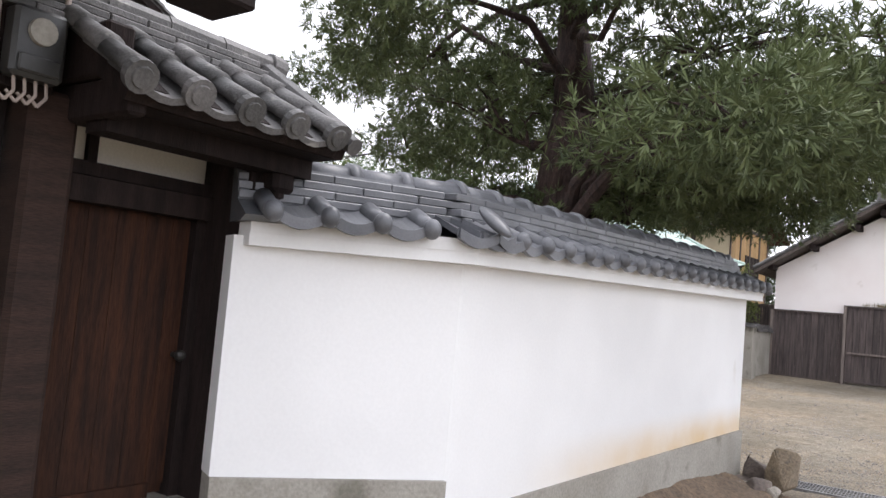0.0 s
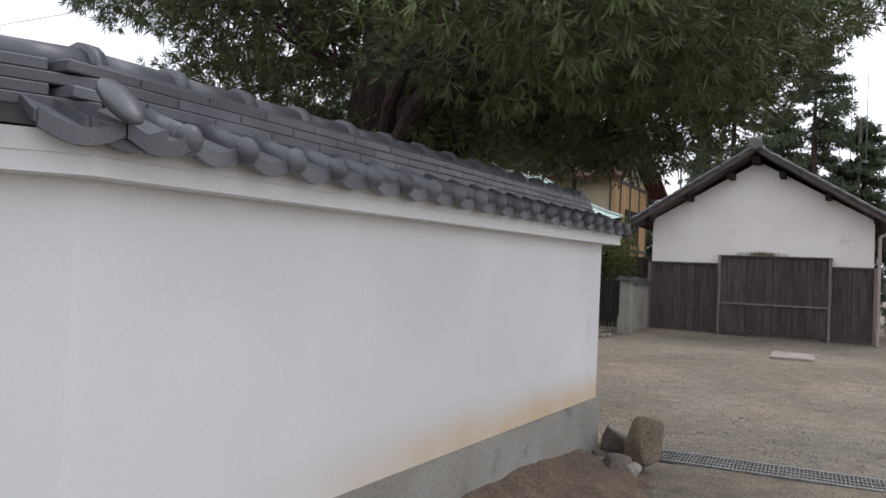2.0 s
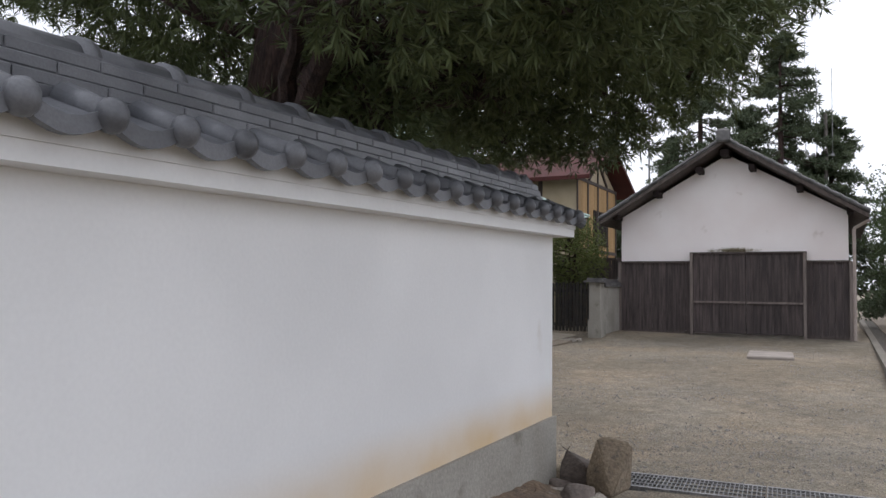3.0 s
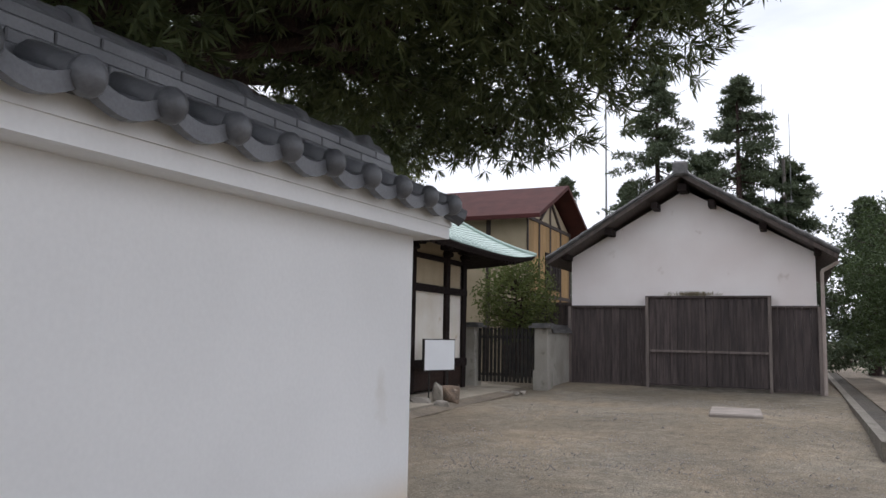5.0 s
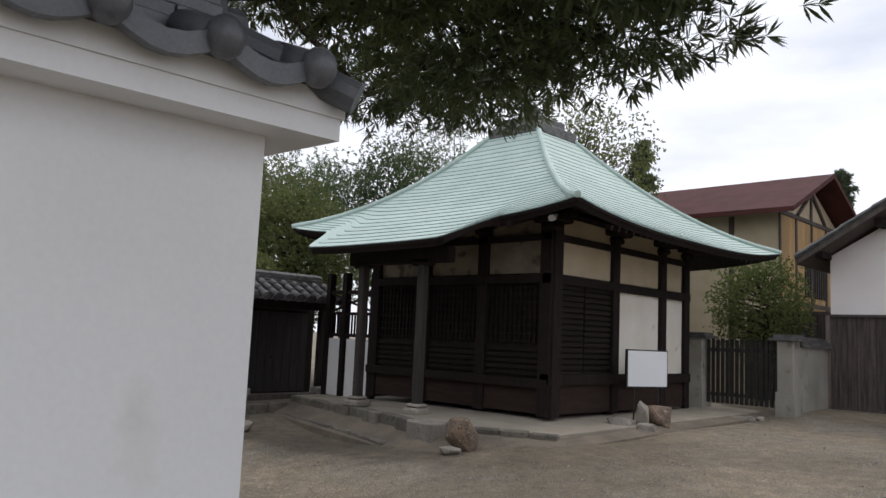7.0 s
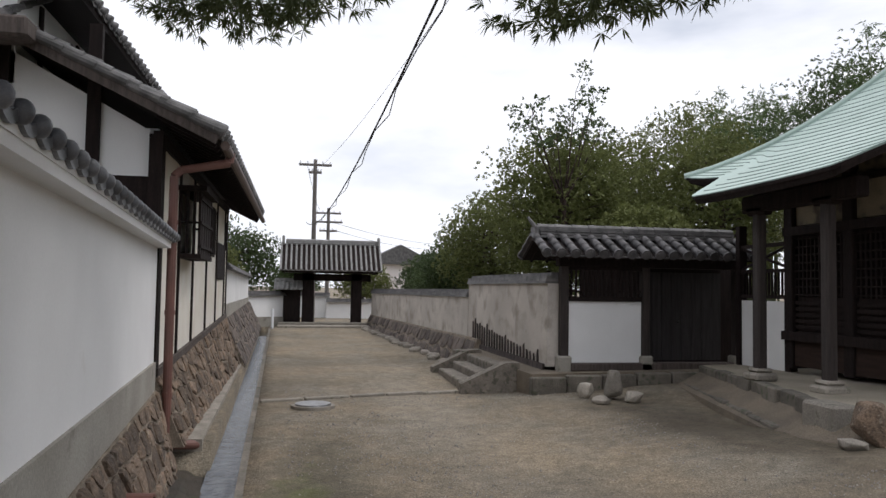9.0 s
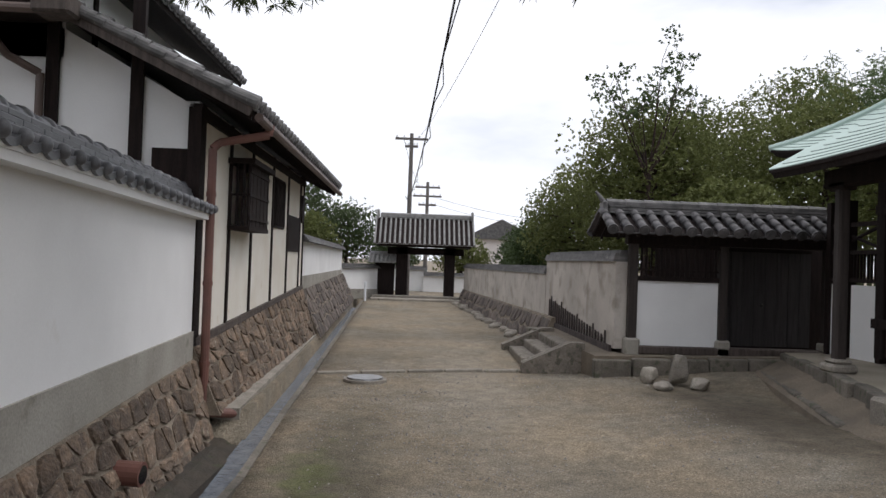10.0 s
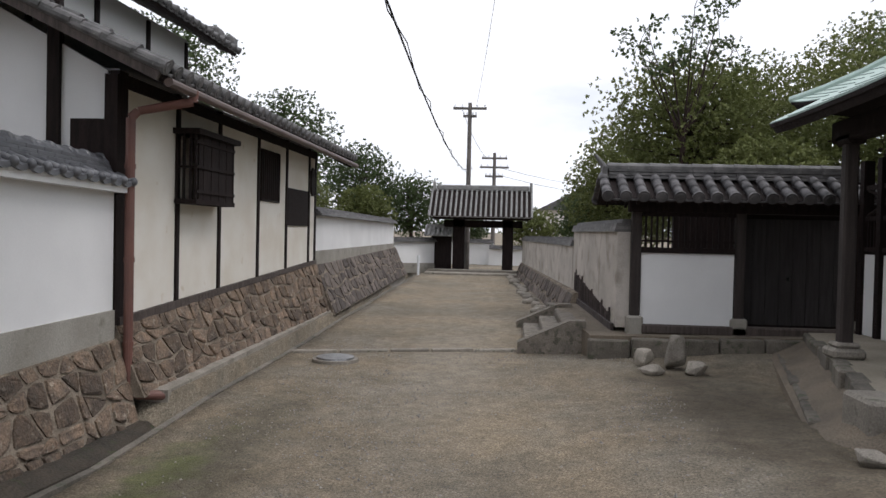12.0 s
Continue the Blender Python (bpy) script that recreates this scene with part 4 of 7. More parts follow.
    # roof: concave, in sheet courses
    ex0, ex1, ey0, ey1 = -12.45, -5.93, 16.15, 23.35
    n = 26

    def outline_at(f):
        g = 1 - f
        cx, cy = ax, ay
        return (cx + (ex0 - cx) * g - 0.55 * f, cx + (ex1 - cx) * g + 0.55 * f, cy + (ey0 - cy) * g - 0.55 * f, cy + (ey1 - cy) * g + 0.55 * f)

    def height_at(f):
        return 3.50 + 1.12 * f + 1.04 * f * f

    def lift(s, f):
        return 0.21 * abs(s) ** 3 * (1 - f) ** 2

    def ease(a, b, x):
        u = max(0.0, min(1.0, (x - a) / (b - a)))
        return u * u * (3 - 2 * u)

    def roof_point(side, s, f, inset=0.0):
        """A point of the roof; the south slope swings out and down over the porch in one sweep."""
        a, b, c, d = outline_at(f)
        a, b, c, d = a + inset, b - inset, c + inset, d - inset
        w = (s + 1) / 2
        x, y = ((a + (b - a) * w, c), (b, c + (d - c) * w), (b + (a - b) * w, d), (a, d + (c - d) * w))[side]
        z = height_at(f) + lift(s, f)
        if side == 0:
            e = ease(-11.4, -10.7, x) * (1 - ease(-7.72, -7.28, x)) * max(0.0, 1 - f / 0.42) ** 1.3
            y, z = y - 0.82 * e, z - 0.37 * e
        return x, y, z

    for k in range(n):
        bm = bmesh.new()
        for side in range(4):
            seg = 72 if side == 0 else 18
            ss = [2 * i / seg - 1 for i in range(seg + 1)]
            p0 = [roof_point(side, q, k / n) for q in ss]
            p1 = [roof_point(side, q, (k + 1) / n) for q in ss]
            v0 = [bm.verts.new(p) for p in p0]
            v1 = [bm.verts.new((p[0], p[1], p[2] - 0.011)) for p in p1]
            vl = [bm.verts.new((p[0], p[1], p[2] - 0.015)) for p in p0]
            for i in range(seg):
                bm.faces.new((v0[i], v0[i + 1], v1[i + 1], v1[i]))
                # lap face carries the painted shade line of the course above it
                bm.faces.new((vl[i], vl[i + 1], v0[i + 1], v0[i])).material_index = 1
        bmesh.ops.remove_doubles(bm, verts=bm.verts[:], dist=0.0005)
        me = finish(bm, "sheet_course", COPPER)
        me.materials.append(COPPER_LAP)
        place("sheet_course", me, h, None, "pale green copper sheet course")
    # thick layered eave edge, and the boarded underside
    bm, bm2 = bmesh.new(), bmesh.new()
    for side in range(4):
        seg = 72 if side == 0 else 18
        rings = [[], [], [], [], []]
        for i in range(seg + 1):
            q = 2 * i / seg - 1
            x, y, z = roof_point(side, q, 0.0)
            for ring, inset, dz in zip(rings, (0.0, 0.012, 0.03, 0.07), (-0.006, -0.055, -0.055, -0.125)):
                px_, py_, pz_ = roof_point(side, q, 0.0, inset)
                ring.append(bm.verts.new((px_, py_, z + dz)))
            w = (q + 1) / 2
            wx0, wx1, wy0, wy1 = x0 - 0.02, x1 + 0.02, y0 - 0.02, y1 + 0.02
            wall_at = ((wx0 + (wx1 - wx0) * w, wy0), (wx1, wy0 + (wy1 - wy0) * w), (wx1 + (wx0 - wx1) * w, wy1), (wx0, wy1 + (wy0 - wy1) * w))[side]
            px_, py_, pz_ = roof_point(side, q, 0.0, 0.07)
            rings[4].append((bm2.verts.new((px_, py_, z - 0.12)), bm2.verts.new((*wall_at, 3.82))))
        for r0, r1 in zip(rings[:3], rings[1:4]):
            for i in range(seg):
                bm.faces.new((r0[i], r0[i + 1], r1[i + 1], r1[i]))
        for (a0, b0), (a1, b1) in zip(rings[4], rings[4][1:]):
            bm2.faces.new((a0, a1, b1, b0))
    part("eave_edge", bm, DARKWOOD, h)
    part("soffit", bm2, DARKWOOD, h)
    for sx, sy in ((-1, -1), (1, -1), (1, 1), (-1, 1)):
        pts, rad = [], []
        for k in range(9):
            f = k / 8
            a, b, c, d = outline_at(f)
            pts.append((b if sx > 0 else a, d if sy > 0 else c, height_at(f) + lift(1, f) + 0.01))
            rad.append(0.05)
        part("hip_roll", path_rod(bmesh.new(), pts, rad, 8), COPPER, h)
    part("finial_box", boxes((ax - 0.62, ax + 0.62, ay - 0.62, ay + 0.62, 5.58, 5.78), (ax - 0.45, ax + 0.45, ay - 0.45, ay + 0.45, 5.78, 5.98), bevel=0.02), KAWARA_OLD, h)
    bm = bmesh.new()
    bmesh.ops.create_uvsphere(bm, u_segments=16, v_segments=10, radius=0.15, matrix=Matrix.Translation((ax, ay, 6.16)))
    rod(bm, (ax, ay, 5.97), (ax, ay, 6.05), 0.16, 0.09, 14)
    part("finial", bm, KAWARA_OLD, h)
    # porch posts and beam
    px0, px1 = -10.55, -7.75
    part("porch_beam", boxes((px0 + 0.25, px1 - 0.25, 15.86, 16.04, 2.86, 3.1), bevel=0.02), DARKWOOD, h)
    for x in (-8.6, -10.0):
        post = part("porch_post", boxes((x - 0.07, x + 0.07, 15.88, 16.02, 0.70, 3.0), bevel=0.02), POSTWOOD, h)
        part("post_base", boxes((x - 0.17, x + 0.17, 15.78, 16.12, 0.55, 0.66), (x - 0.13, x + 0.13, 15.82, 16.08, 0.66, 0.72), bevel=0.03), GRANITE, h)
        part("bracket", boxes((x - 0.35, x + 0.35, 15.88, 16.02, 2.95, 3.08), (x - 0.2, x + 0.2, 15.86, 16.04, 2.82, 2.95), bevel=0.03), DARKWOOD, h)
    bm = rod(bmesh.new(), (-6.62, 16.62, 3.56), (-6.58, 16.52, 3.50), 0.03, 0.03, 12)
    rod(bm, (-6.58, 16.52, 3.50), (-6.55, 16.42, 3.48), 0.042, 0.048, 12)
    part("flood_lamp", bm, SIGN_WHITE, h)


hall()
SOIL_GREY = mat("grey_brown_earth", (0.19, 0.155, 0.115), (0.13, 0.108, 0.082), 0.95, 2.5, 60, 0.7, grain=0.3)
apron = thing("apron", "packed earth apron with stone edging round the hall", "platform", (-9, 19, 0.4), kind="structure")
part("apron_bed", prism([(-12.6, 16.55), (-7.75, 15.3), (-6.1, 16.05), (-5.95, 23.5), (-12.6, 23.5)], -0.1, [0.5, 0.58, 0.53, 0.62, 0.6]), PAVING, apron)


def kerb_stones(parent, a, b, z, n, seed, w=0.22, hgt=0.22, material=None):
    rnd = random.Random(seed)
    fr = frame_from((*a, 0), (*b, 0))
    ln = (Vector(b) - Vector(a)).length
    for i in range(n):
        u0, u1 = ln * i / n + 0.012, ln * (i + 1) / n - 0.012
        f = (i + 0.5) / n
        zt = z[0] + (z[1] - z[0]) * f + rnd.uniform(-0.012, 0.012)
        part("kerb_stone", boxes((u0, u1, -w / 2, w / 2, zt - hgt, zt), bevel=0.018), material or GRANITE, parent, m=fr @ pose(0, rnd.uniform(-0.015, 0.015), 0, 0, 0, rnd.uniform(-0.4, 0.4)))


kerb_stones(apron, (-12.6, 16.55), (-7.9, 15.33), (0.50, 0.59), 9, 1, w=0.16, hgt=0.2, material=GRANITE_DARK)
kerb_stones(apron, (-7.5, 15.4), (-6.05, 16.05), (0.59, 0.54), 4, 2, w=0.16, hgt=0.2, material=GRANITE_DARK)
kerb_stones(apron, (-12.3, 16.1), (-8.2, 15.0), (0.24, 0.27), 9, 3, w=0.14, hgt=0.2, material=GRANITE_DARK)
part("earth_shoulder", prism([(-12.5, 16.0), (-7.6, 14.75), (-5.8, 15.75), (-5.65, 23.0), (-6.0, 23.0), (-6.0, 16.1), (-7.7, 15.35), (-12.5, 16.5)], -0.2, [0.18, 0.20, 0.42, 0.60, 0.62, 0.50, 0.50, 0.42]), SOIL_GREY, apron)


# ---- timbered house on the lane ----
def lane_house():
    h = thing("lane_house", "white plastered timber house with grey tiled roof on a stone footing", "house", (-13, 6, 0.8))
    x0, x1, y = -17.65, -9.35, 8.16
    part("wall", boxes((x0, x1 - 0.13, y - 4.0, y - 0.07, 0.7, 3.5)), PLASTER, h)
    posts = (-9.42, -10.81, -12.2, -13.9, -15.5, -17.09, -17.6)
    for xa, xb in zip(posts, posts[1:]):
        part("wall_panel", prism([(xb + 0.05, y - 0.07), (xa - 0.05, y - 0.07), (xa - 0.05, y - 0.015), (xb + 0.05, y - 0.015)], [1.12 - 0.045 * (q + 17.6) for q in (xb, xa, xa, xb)], 3.3), CREAM, h)
    for i, x in enumerate(posts):
        w = 0.09 if i == 0 else 0.045
        part("post", boxes((x - w, x + w, y - 0.1, y + 0.01, 1.06 - 0.045 * (x + 17.6), 3.45)), DARKWOOD, h)
    part("ground_beam", prism([(x0, y - 0.1), (x1, y - 0.1), (x1, y + 0.03), (x0, y + 0.03)], [1.05, 0.70, 0.70, 1.05], [1.13, 0.80, 0.80, 1.13]), GREYWOOD, h)
    part("head_beam", boxes((x0, x1, y - 0.1, y + 0.02, 3.28, 3.42)), DARKWOOD, h)
    # barred bay window
    win = thing_part("bay_window", boxes((-12.05, -10.72, y - 0.01, y + 0.28, 2.08, 2.14), (-12.1, -10.66, y - 0.01, y + 0.34, 2.95, 3.02)), DARKWOOD, h)
    for i in range(9):
        x0_, x1_ = -12.03 + i * 0.131, -12.03 + (i + 1) * 0.131
        part("shutter_board", boxes((x0_ + 0.003, x1_ - 0.003, y + 0.23, y + 0.255 + 0.004 * (i % 2), 2.14, 2.95)), DARKWOOD, win)
    for z in (2.24, 2.55, 2.86):
        part("window_rail", boxes((-12.04, -10.73, y + 0.255, y + 0.28, z - 0.02, z + 0.02)), DARKWOOD, win)
    for x in (-10.75, -12.03):
        for yy in (y + 0.012, y + 0.10, y + 0.19, y + 0.25):
            part("bar", boxes((x - 0.016, x + 0.016, yy - 0.014, yy + 0.014, 2.14, 2.95)), DARKWOOD, win)
        part("window_rail", boxes((x - 0.012, x + 0.012, y, y + 0.25, 2.53, 2.56)), DARKWOOD, win)
    w2 = part("window", boxes((-15.02, -14.02, y - 0.015, y + 0.015, 2.25, 3.13)), DARKWOOD, h)
    for i in range(9):
        x = -14.96 + i * 0.11
        part("bar", boxes((x - 0.02, x + 0.02, y + 0.012, y + 0.03, 2.29, 3.09)), DARKWOOD, w2)
    part("boarded_opening", boxes((-16.95, -15.56, y - 0.015, y + 0.012, 1.85, 2.56)), DARKWOOD, h)
    bm = bmesh.new()
    bmesh.ops.create_cone(bm, cap_ends=True, segments=20, radius1=0.2, radius2=0.2, depth=0.05, matrix=Matrix.Translation((-17.33, y, 2.78)) @ pose(0, 0, 0, 90) @ Matrix.Diagonal((0.75, 1.5, 1, 1)))
    part("oval_window", bm, DARKWOOD, h)
    # east end: plaster between dark posts, sunk window
    for yy, w in ((7.43, 0.07), (6.49, 0.07), (5.2, 0.07)):
        part("post", boxes((x1 - 0.03, x1 + 0.05, yy - w, yy + w, 0.8, 4.6)), DARKWOOD, h)
    part("corner_post", boxes((x1 - 0.1, x1 + 0.08, y - 0.13, y + 0.015, 0.72, 3.4)), DARKWOOD, h)
    part("east_wall", prism_x(x1 - 0.12, x1, [(3.5, 0.8), (8.02, 0.8), (8.02, 3.45), (6.2, 4.45), (3.5, 4.45)]), PLASTER, h)
    part("sunk_window", boxes((x1 - 0.02, x1 + 0.03, 7.62, 8.04, 2.2, 2.93)), DARKWOOD, h)
    # lane roof slope, with verge over the east end
    m, ln = slope_frame((1, 0), (-18.4, 8.82, 3.36), (0, -2.6), 1.25)
    m2, ln = slope_frame((-1, 0), (-8.95, 8.82, 3.36), (0, -2.6), 1.25)
    tile_roof(h, m2, 9.45, ln, 0.27, 9, False, KAWARA_OLD, 0.068, True)
    bm = boxes((0, 9.45, 0.02, ln, -0.07, 0.02), m=m2)
    part("roof_deck", bm, DARKWOOD, h)
    part("verge_board", boxes((-0.04, 0.0, 0, ln, -0.11, 0.02), m=m2), GREYWOOD, h)
    part("verge_end", boxes((9.45, 9.49, 0, ln, -0.2, 0.03), m=m2), DARKWOOD, h)
    for k in range(8):
        for u, dz in ((-0.02, 0.02), (0.10, 0.07)):
            bm = rod(bmesh.new(), m2 @ Vector((u, k * ln / 8, dz + 0.02)), m2 @ Vector((u, (k + 1) * ln / 8, dz)), 0.06, 0.048, 10)
            part("verge_tile", bm, KAWARA_OLD, h)
    raf = finish(boxes((-0.025, 0.025, 0, 0.7, -0.12, -0.06)), "rafter", DARKWOOD)
    for i in range(30):
        place("rafter", raf, h, m2 @ Matrix.Translation((0.25 + i * 0.31, 0.03, 0)))
    bm = bmesh.new()
    rod(bm, (-8.98, 8.87, 3.255), (-18.4, 8.87, 3.225), 0.05, 0.05, 10)
    part("gutter", bm, GUTTER_BROWN, h, "weathered brown eave gutter")
    bm = bmesh.new()
    path_rod(bm, [(-9.6, 8.88, 3.28), (-9.6, 8.86, 3.16), (-9.36, 8.36, 3.02), (-9.32, 8.30, 2.94), (-9.32, 8.30, 0.02), (-9.36, 8.38, -0.03), (-9.55, 8.62, -0.07)], [0.05, 0.05, 0.045, 0.05, 0.05, 0.05, 0.055], 12)
    for z in (2.4, 1.4, 0.5):
        rod(bm, (-9.32, 8.30, z), (-9.32, 8.30, z + 0.05), 0.058, 0.058, 12)
    part("downpipe", bm, PIPE_RED, h, "faded red-brown downpipe with bent foot")
    # rear east-facing eave with its own gutter
    part("rear_eave", boxes((-11, -8.75, 2.5, 6.55, 4.28, 4.36)), DARKWOOD, h)
    m3, l3 = slope_frame((0, 1), (-8.75, 2.5, 4.38), (-2.5, 0), 1.2)
    tile_roof(h, m3, 4.1, l3, 0.27, 7, False, KAWARA_OLD, 0.055, True)
    bm = rod(bmesh.new(), (-8.7, 2.5, 4.27), (-8.7, 6.75, 4.25), 0.055, 0.055)
    path_rod(bm, [(-8.7, 5.9, 4.22), (-9.1, 6.1, 3.85), (-9.27, 6.38, 3.7), (-9.27, 6.38, 2.2)], [0.045] * 4, 10)
    part("rear_gutter", bm, GUTTER_BROWN, h, "faded brown gutter and downpipe")
    part("eave_end_board", boxes((-9.0, -8.62, 6.55, 6.95, 4.2, 4.42), bevel=0.03), GREYWOOD, h)
    # upper storey
    part("upper_wall", boxes((-14.6, -9.35, 3.0, 6.6, 3.9, 5.05)), PLASTER, h)
    for x in (-11.6, -13.09, -14.5, -10.1):
        part("post", boxes((x - 0.05, x + 0.05, 6.58, 6.63, 4.2, 5.0)), DARKWOOD, h)
    m4, l4 = slope_frame((-1, 0), (-8.9, 7.25, 5.0), (0, -2.3), 1.2)
    part("upper_deck", boxes((0, 6.35, 0, l4, -0.08, 0.02), m=m4), DARKWOOD, h)
    tile_roof(h, m4, 6.35, l4, 0.27, 8, False, KAWARA_OLD, 0.055, True)
    m5, l5 = slope_frame((1, 0), (-15.25, 2.65, 5.0), (0, 2.3), 1.2)
    part("upper_deck", boxes((0, 6.35, 0, l5, -0.08, 0.02), m=m5), DARKWOOD, h)
    bm = rod(bmesh.new(), (-8.9, 4.95, 6.3), (-15.3, 4.95, 6.3), 0.14, 0.14, 10)
    part("ridge", bm, KAWARA_OLD, h)
    part("ridge_end", boxes((-15.45, -15.15, 6.85, 7.2, 5.06, 5.32), (-15.55, -15.2, 6.5, 6.9, 5.2, 5.5), bevel=0.05), KAWARA_OLD, h)


def prism_x(xa, xb, pts):
    bm = bmesh.new()
    a = [bm.verts.new((xa, p[0], p[1])) for p in pts]
    b = [bm.verts.new((xb, p[0], p[1])) for p in pts]
    bm.faces.new(a)
    bm.faces.new(b[::-1])
    for i in range(len(pts)):
        j = (i + 1) % len(pts)
        bm.faces.new((a[i], a[j], b[j], b[i]))
    bmesh.ops.recalc_face_normals(bm, faces=bm.faces[:])
    return bm


def thing_part(name, bm, material, parent):
    return part(name, bm, material, parent)


lane_house()


def prism_y(y, d, pts):
    bm = bmesh.new()
    a = [bm.verts.new((p[0], y - d / 2, p[1])) for p in pts]
    b = [bm.verts.new((p[0], y + d / 2, p[1])) for p in pts]
    bm.faces.new(a)
    bm.faces.new(b[::-1])
    for i in range(len(pts)):
        j = (i + 1) % len(pts)
        bm.faces.new((a[i], a[j], b[j], b[i]))
    bmesh.ops.recalc_face_normals(bm, faces=bm.faces[:])
    return bm


# ---- further lane wall on the drain side ----
def simple_wall(name, label, a, b, z0, z1, half, material, cap=0.2, tiles=True, foot=None):
    w = thing(name, label, "wall", ((a[0] + b[0]) / 2, (a[1] + b[1]) / 2, z0[0]), kind="structure")
    fr = frame_from((*a, 0), (*b, 0))
    ln = (Vector(b) - Vector(a)).length

    def run(h0, lo, hi, mat_, nm):
        bm = bmesh.new()
        vs = [bm.verts.new((u, s * h0, z)) for u, k in ((0, 0), (ln, 1)) for s, z in ((-1, lo[k]), (1, lo[k]), (1, hi[k]), (-1, hi[k]))]
        for f in ((0, 1, 2, 3), (7, 6, 5, 4), (0, 4, 5, 1), (1, 5, 6, 2), (2, 6, 7, 3), (3, 7, 4, 0)):
            bm.faces.new([vs[i] for i in f])
        bmesh.ops.recalc_face_normals(bm, faces=bm.faces[:])
        part(nm, bm, mat_, w, m=fr)

    run(half, z0, z1, material, "plaster")
    if foot is not None:
        run(half + 0.02, (z0[0] - foot, z0[1] - foot), z0, CONCRETE, "concrete_foot")
    for k, (h0, t) in enumerate(((half + cap, 0.04), (half + cap * 0.75, 0.045), (half + cap * 0.45, 0.05), (half * 0.6, 0.06))):
        base = 0.0 + sum((0.04, 0.045, 0.05)[:k])
        n = max(1, int(ln / 0.5))
        for i in range(n):
            f0, f1 = i / n, (i + 1) / n
            bm = bmesh.new()
            vs = [bm.verts.new((ln * f + d, s * h0, z1[0] + (z1[1] - z1[0]) * f + base + q)) for f, d in ((f0, 0.004), (f1, -0.004)) for s, q in ((-1, 0), (1, 0), (0.96, t), (-0.96, t))]
            for f in ((0, 1, 2, 3), (7, 6, 5, 4), (0, 4, 5, 1), (1, 5, 6, 2), (2, 6, 7, 3), (3, 7, 4, 0)):
                bm.faces.new([vs[i2] for i2 in f])
            bmesh.ops.recalc_face_normals(bm, faces=bm.faces[:])
            part("cap_tile", bm, KAWARA_OLD, w, m=fr)
    return w


simple_wall("wall_north", "white plastered lane wall with flat tile cap on dark stone", (-17.7, 7.95), (-30.7, 7.65), (1.32, 1.3), (2.1, 2.06), 0.18, PLASTER, 0.16, foot=0.3)
simple_wall("wall_west", "white plastered wall with flat tile cap beside the lane gate", (-30.6, 7.4), (-34.0, 9.0), (0.55, 0.45), (1.35, 1.35), 0.15, PLASTER, 0.12, foot=0.4)
simple_wall("wall_outer", "white wall with stepped tile cap beyond the lane gate", (-42, 8.5), (-42, 11.4), (0.1, 0.1), (1.25, 1.25), 0.15, PLASTER, 0.15)
simple_wall("wall_outer", "white wall with lower tile cap beyond the lane gate", (-41.5, 11.2), (-41.5, 16), (0.1, 0.1), (0.95, 0.95), 0.15, PLASTER, 0.15)


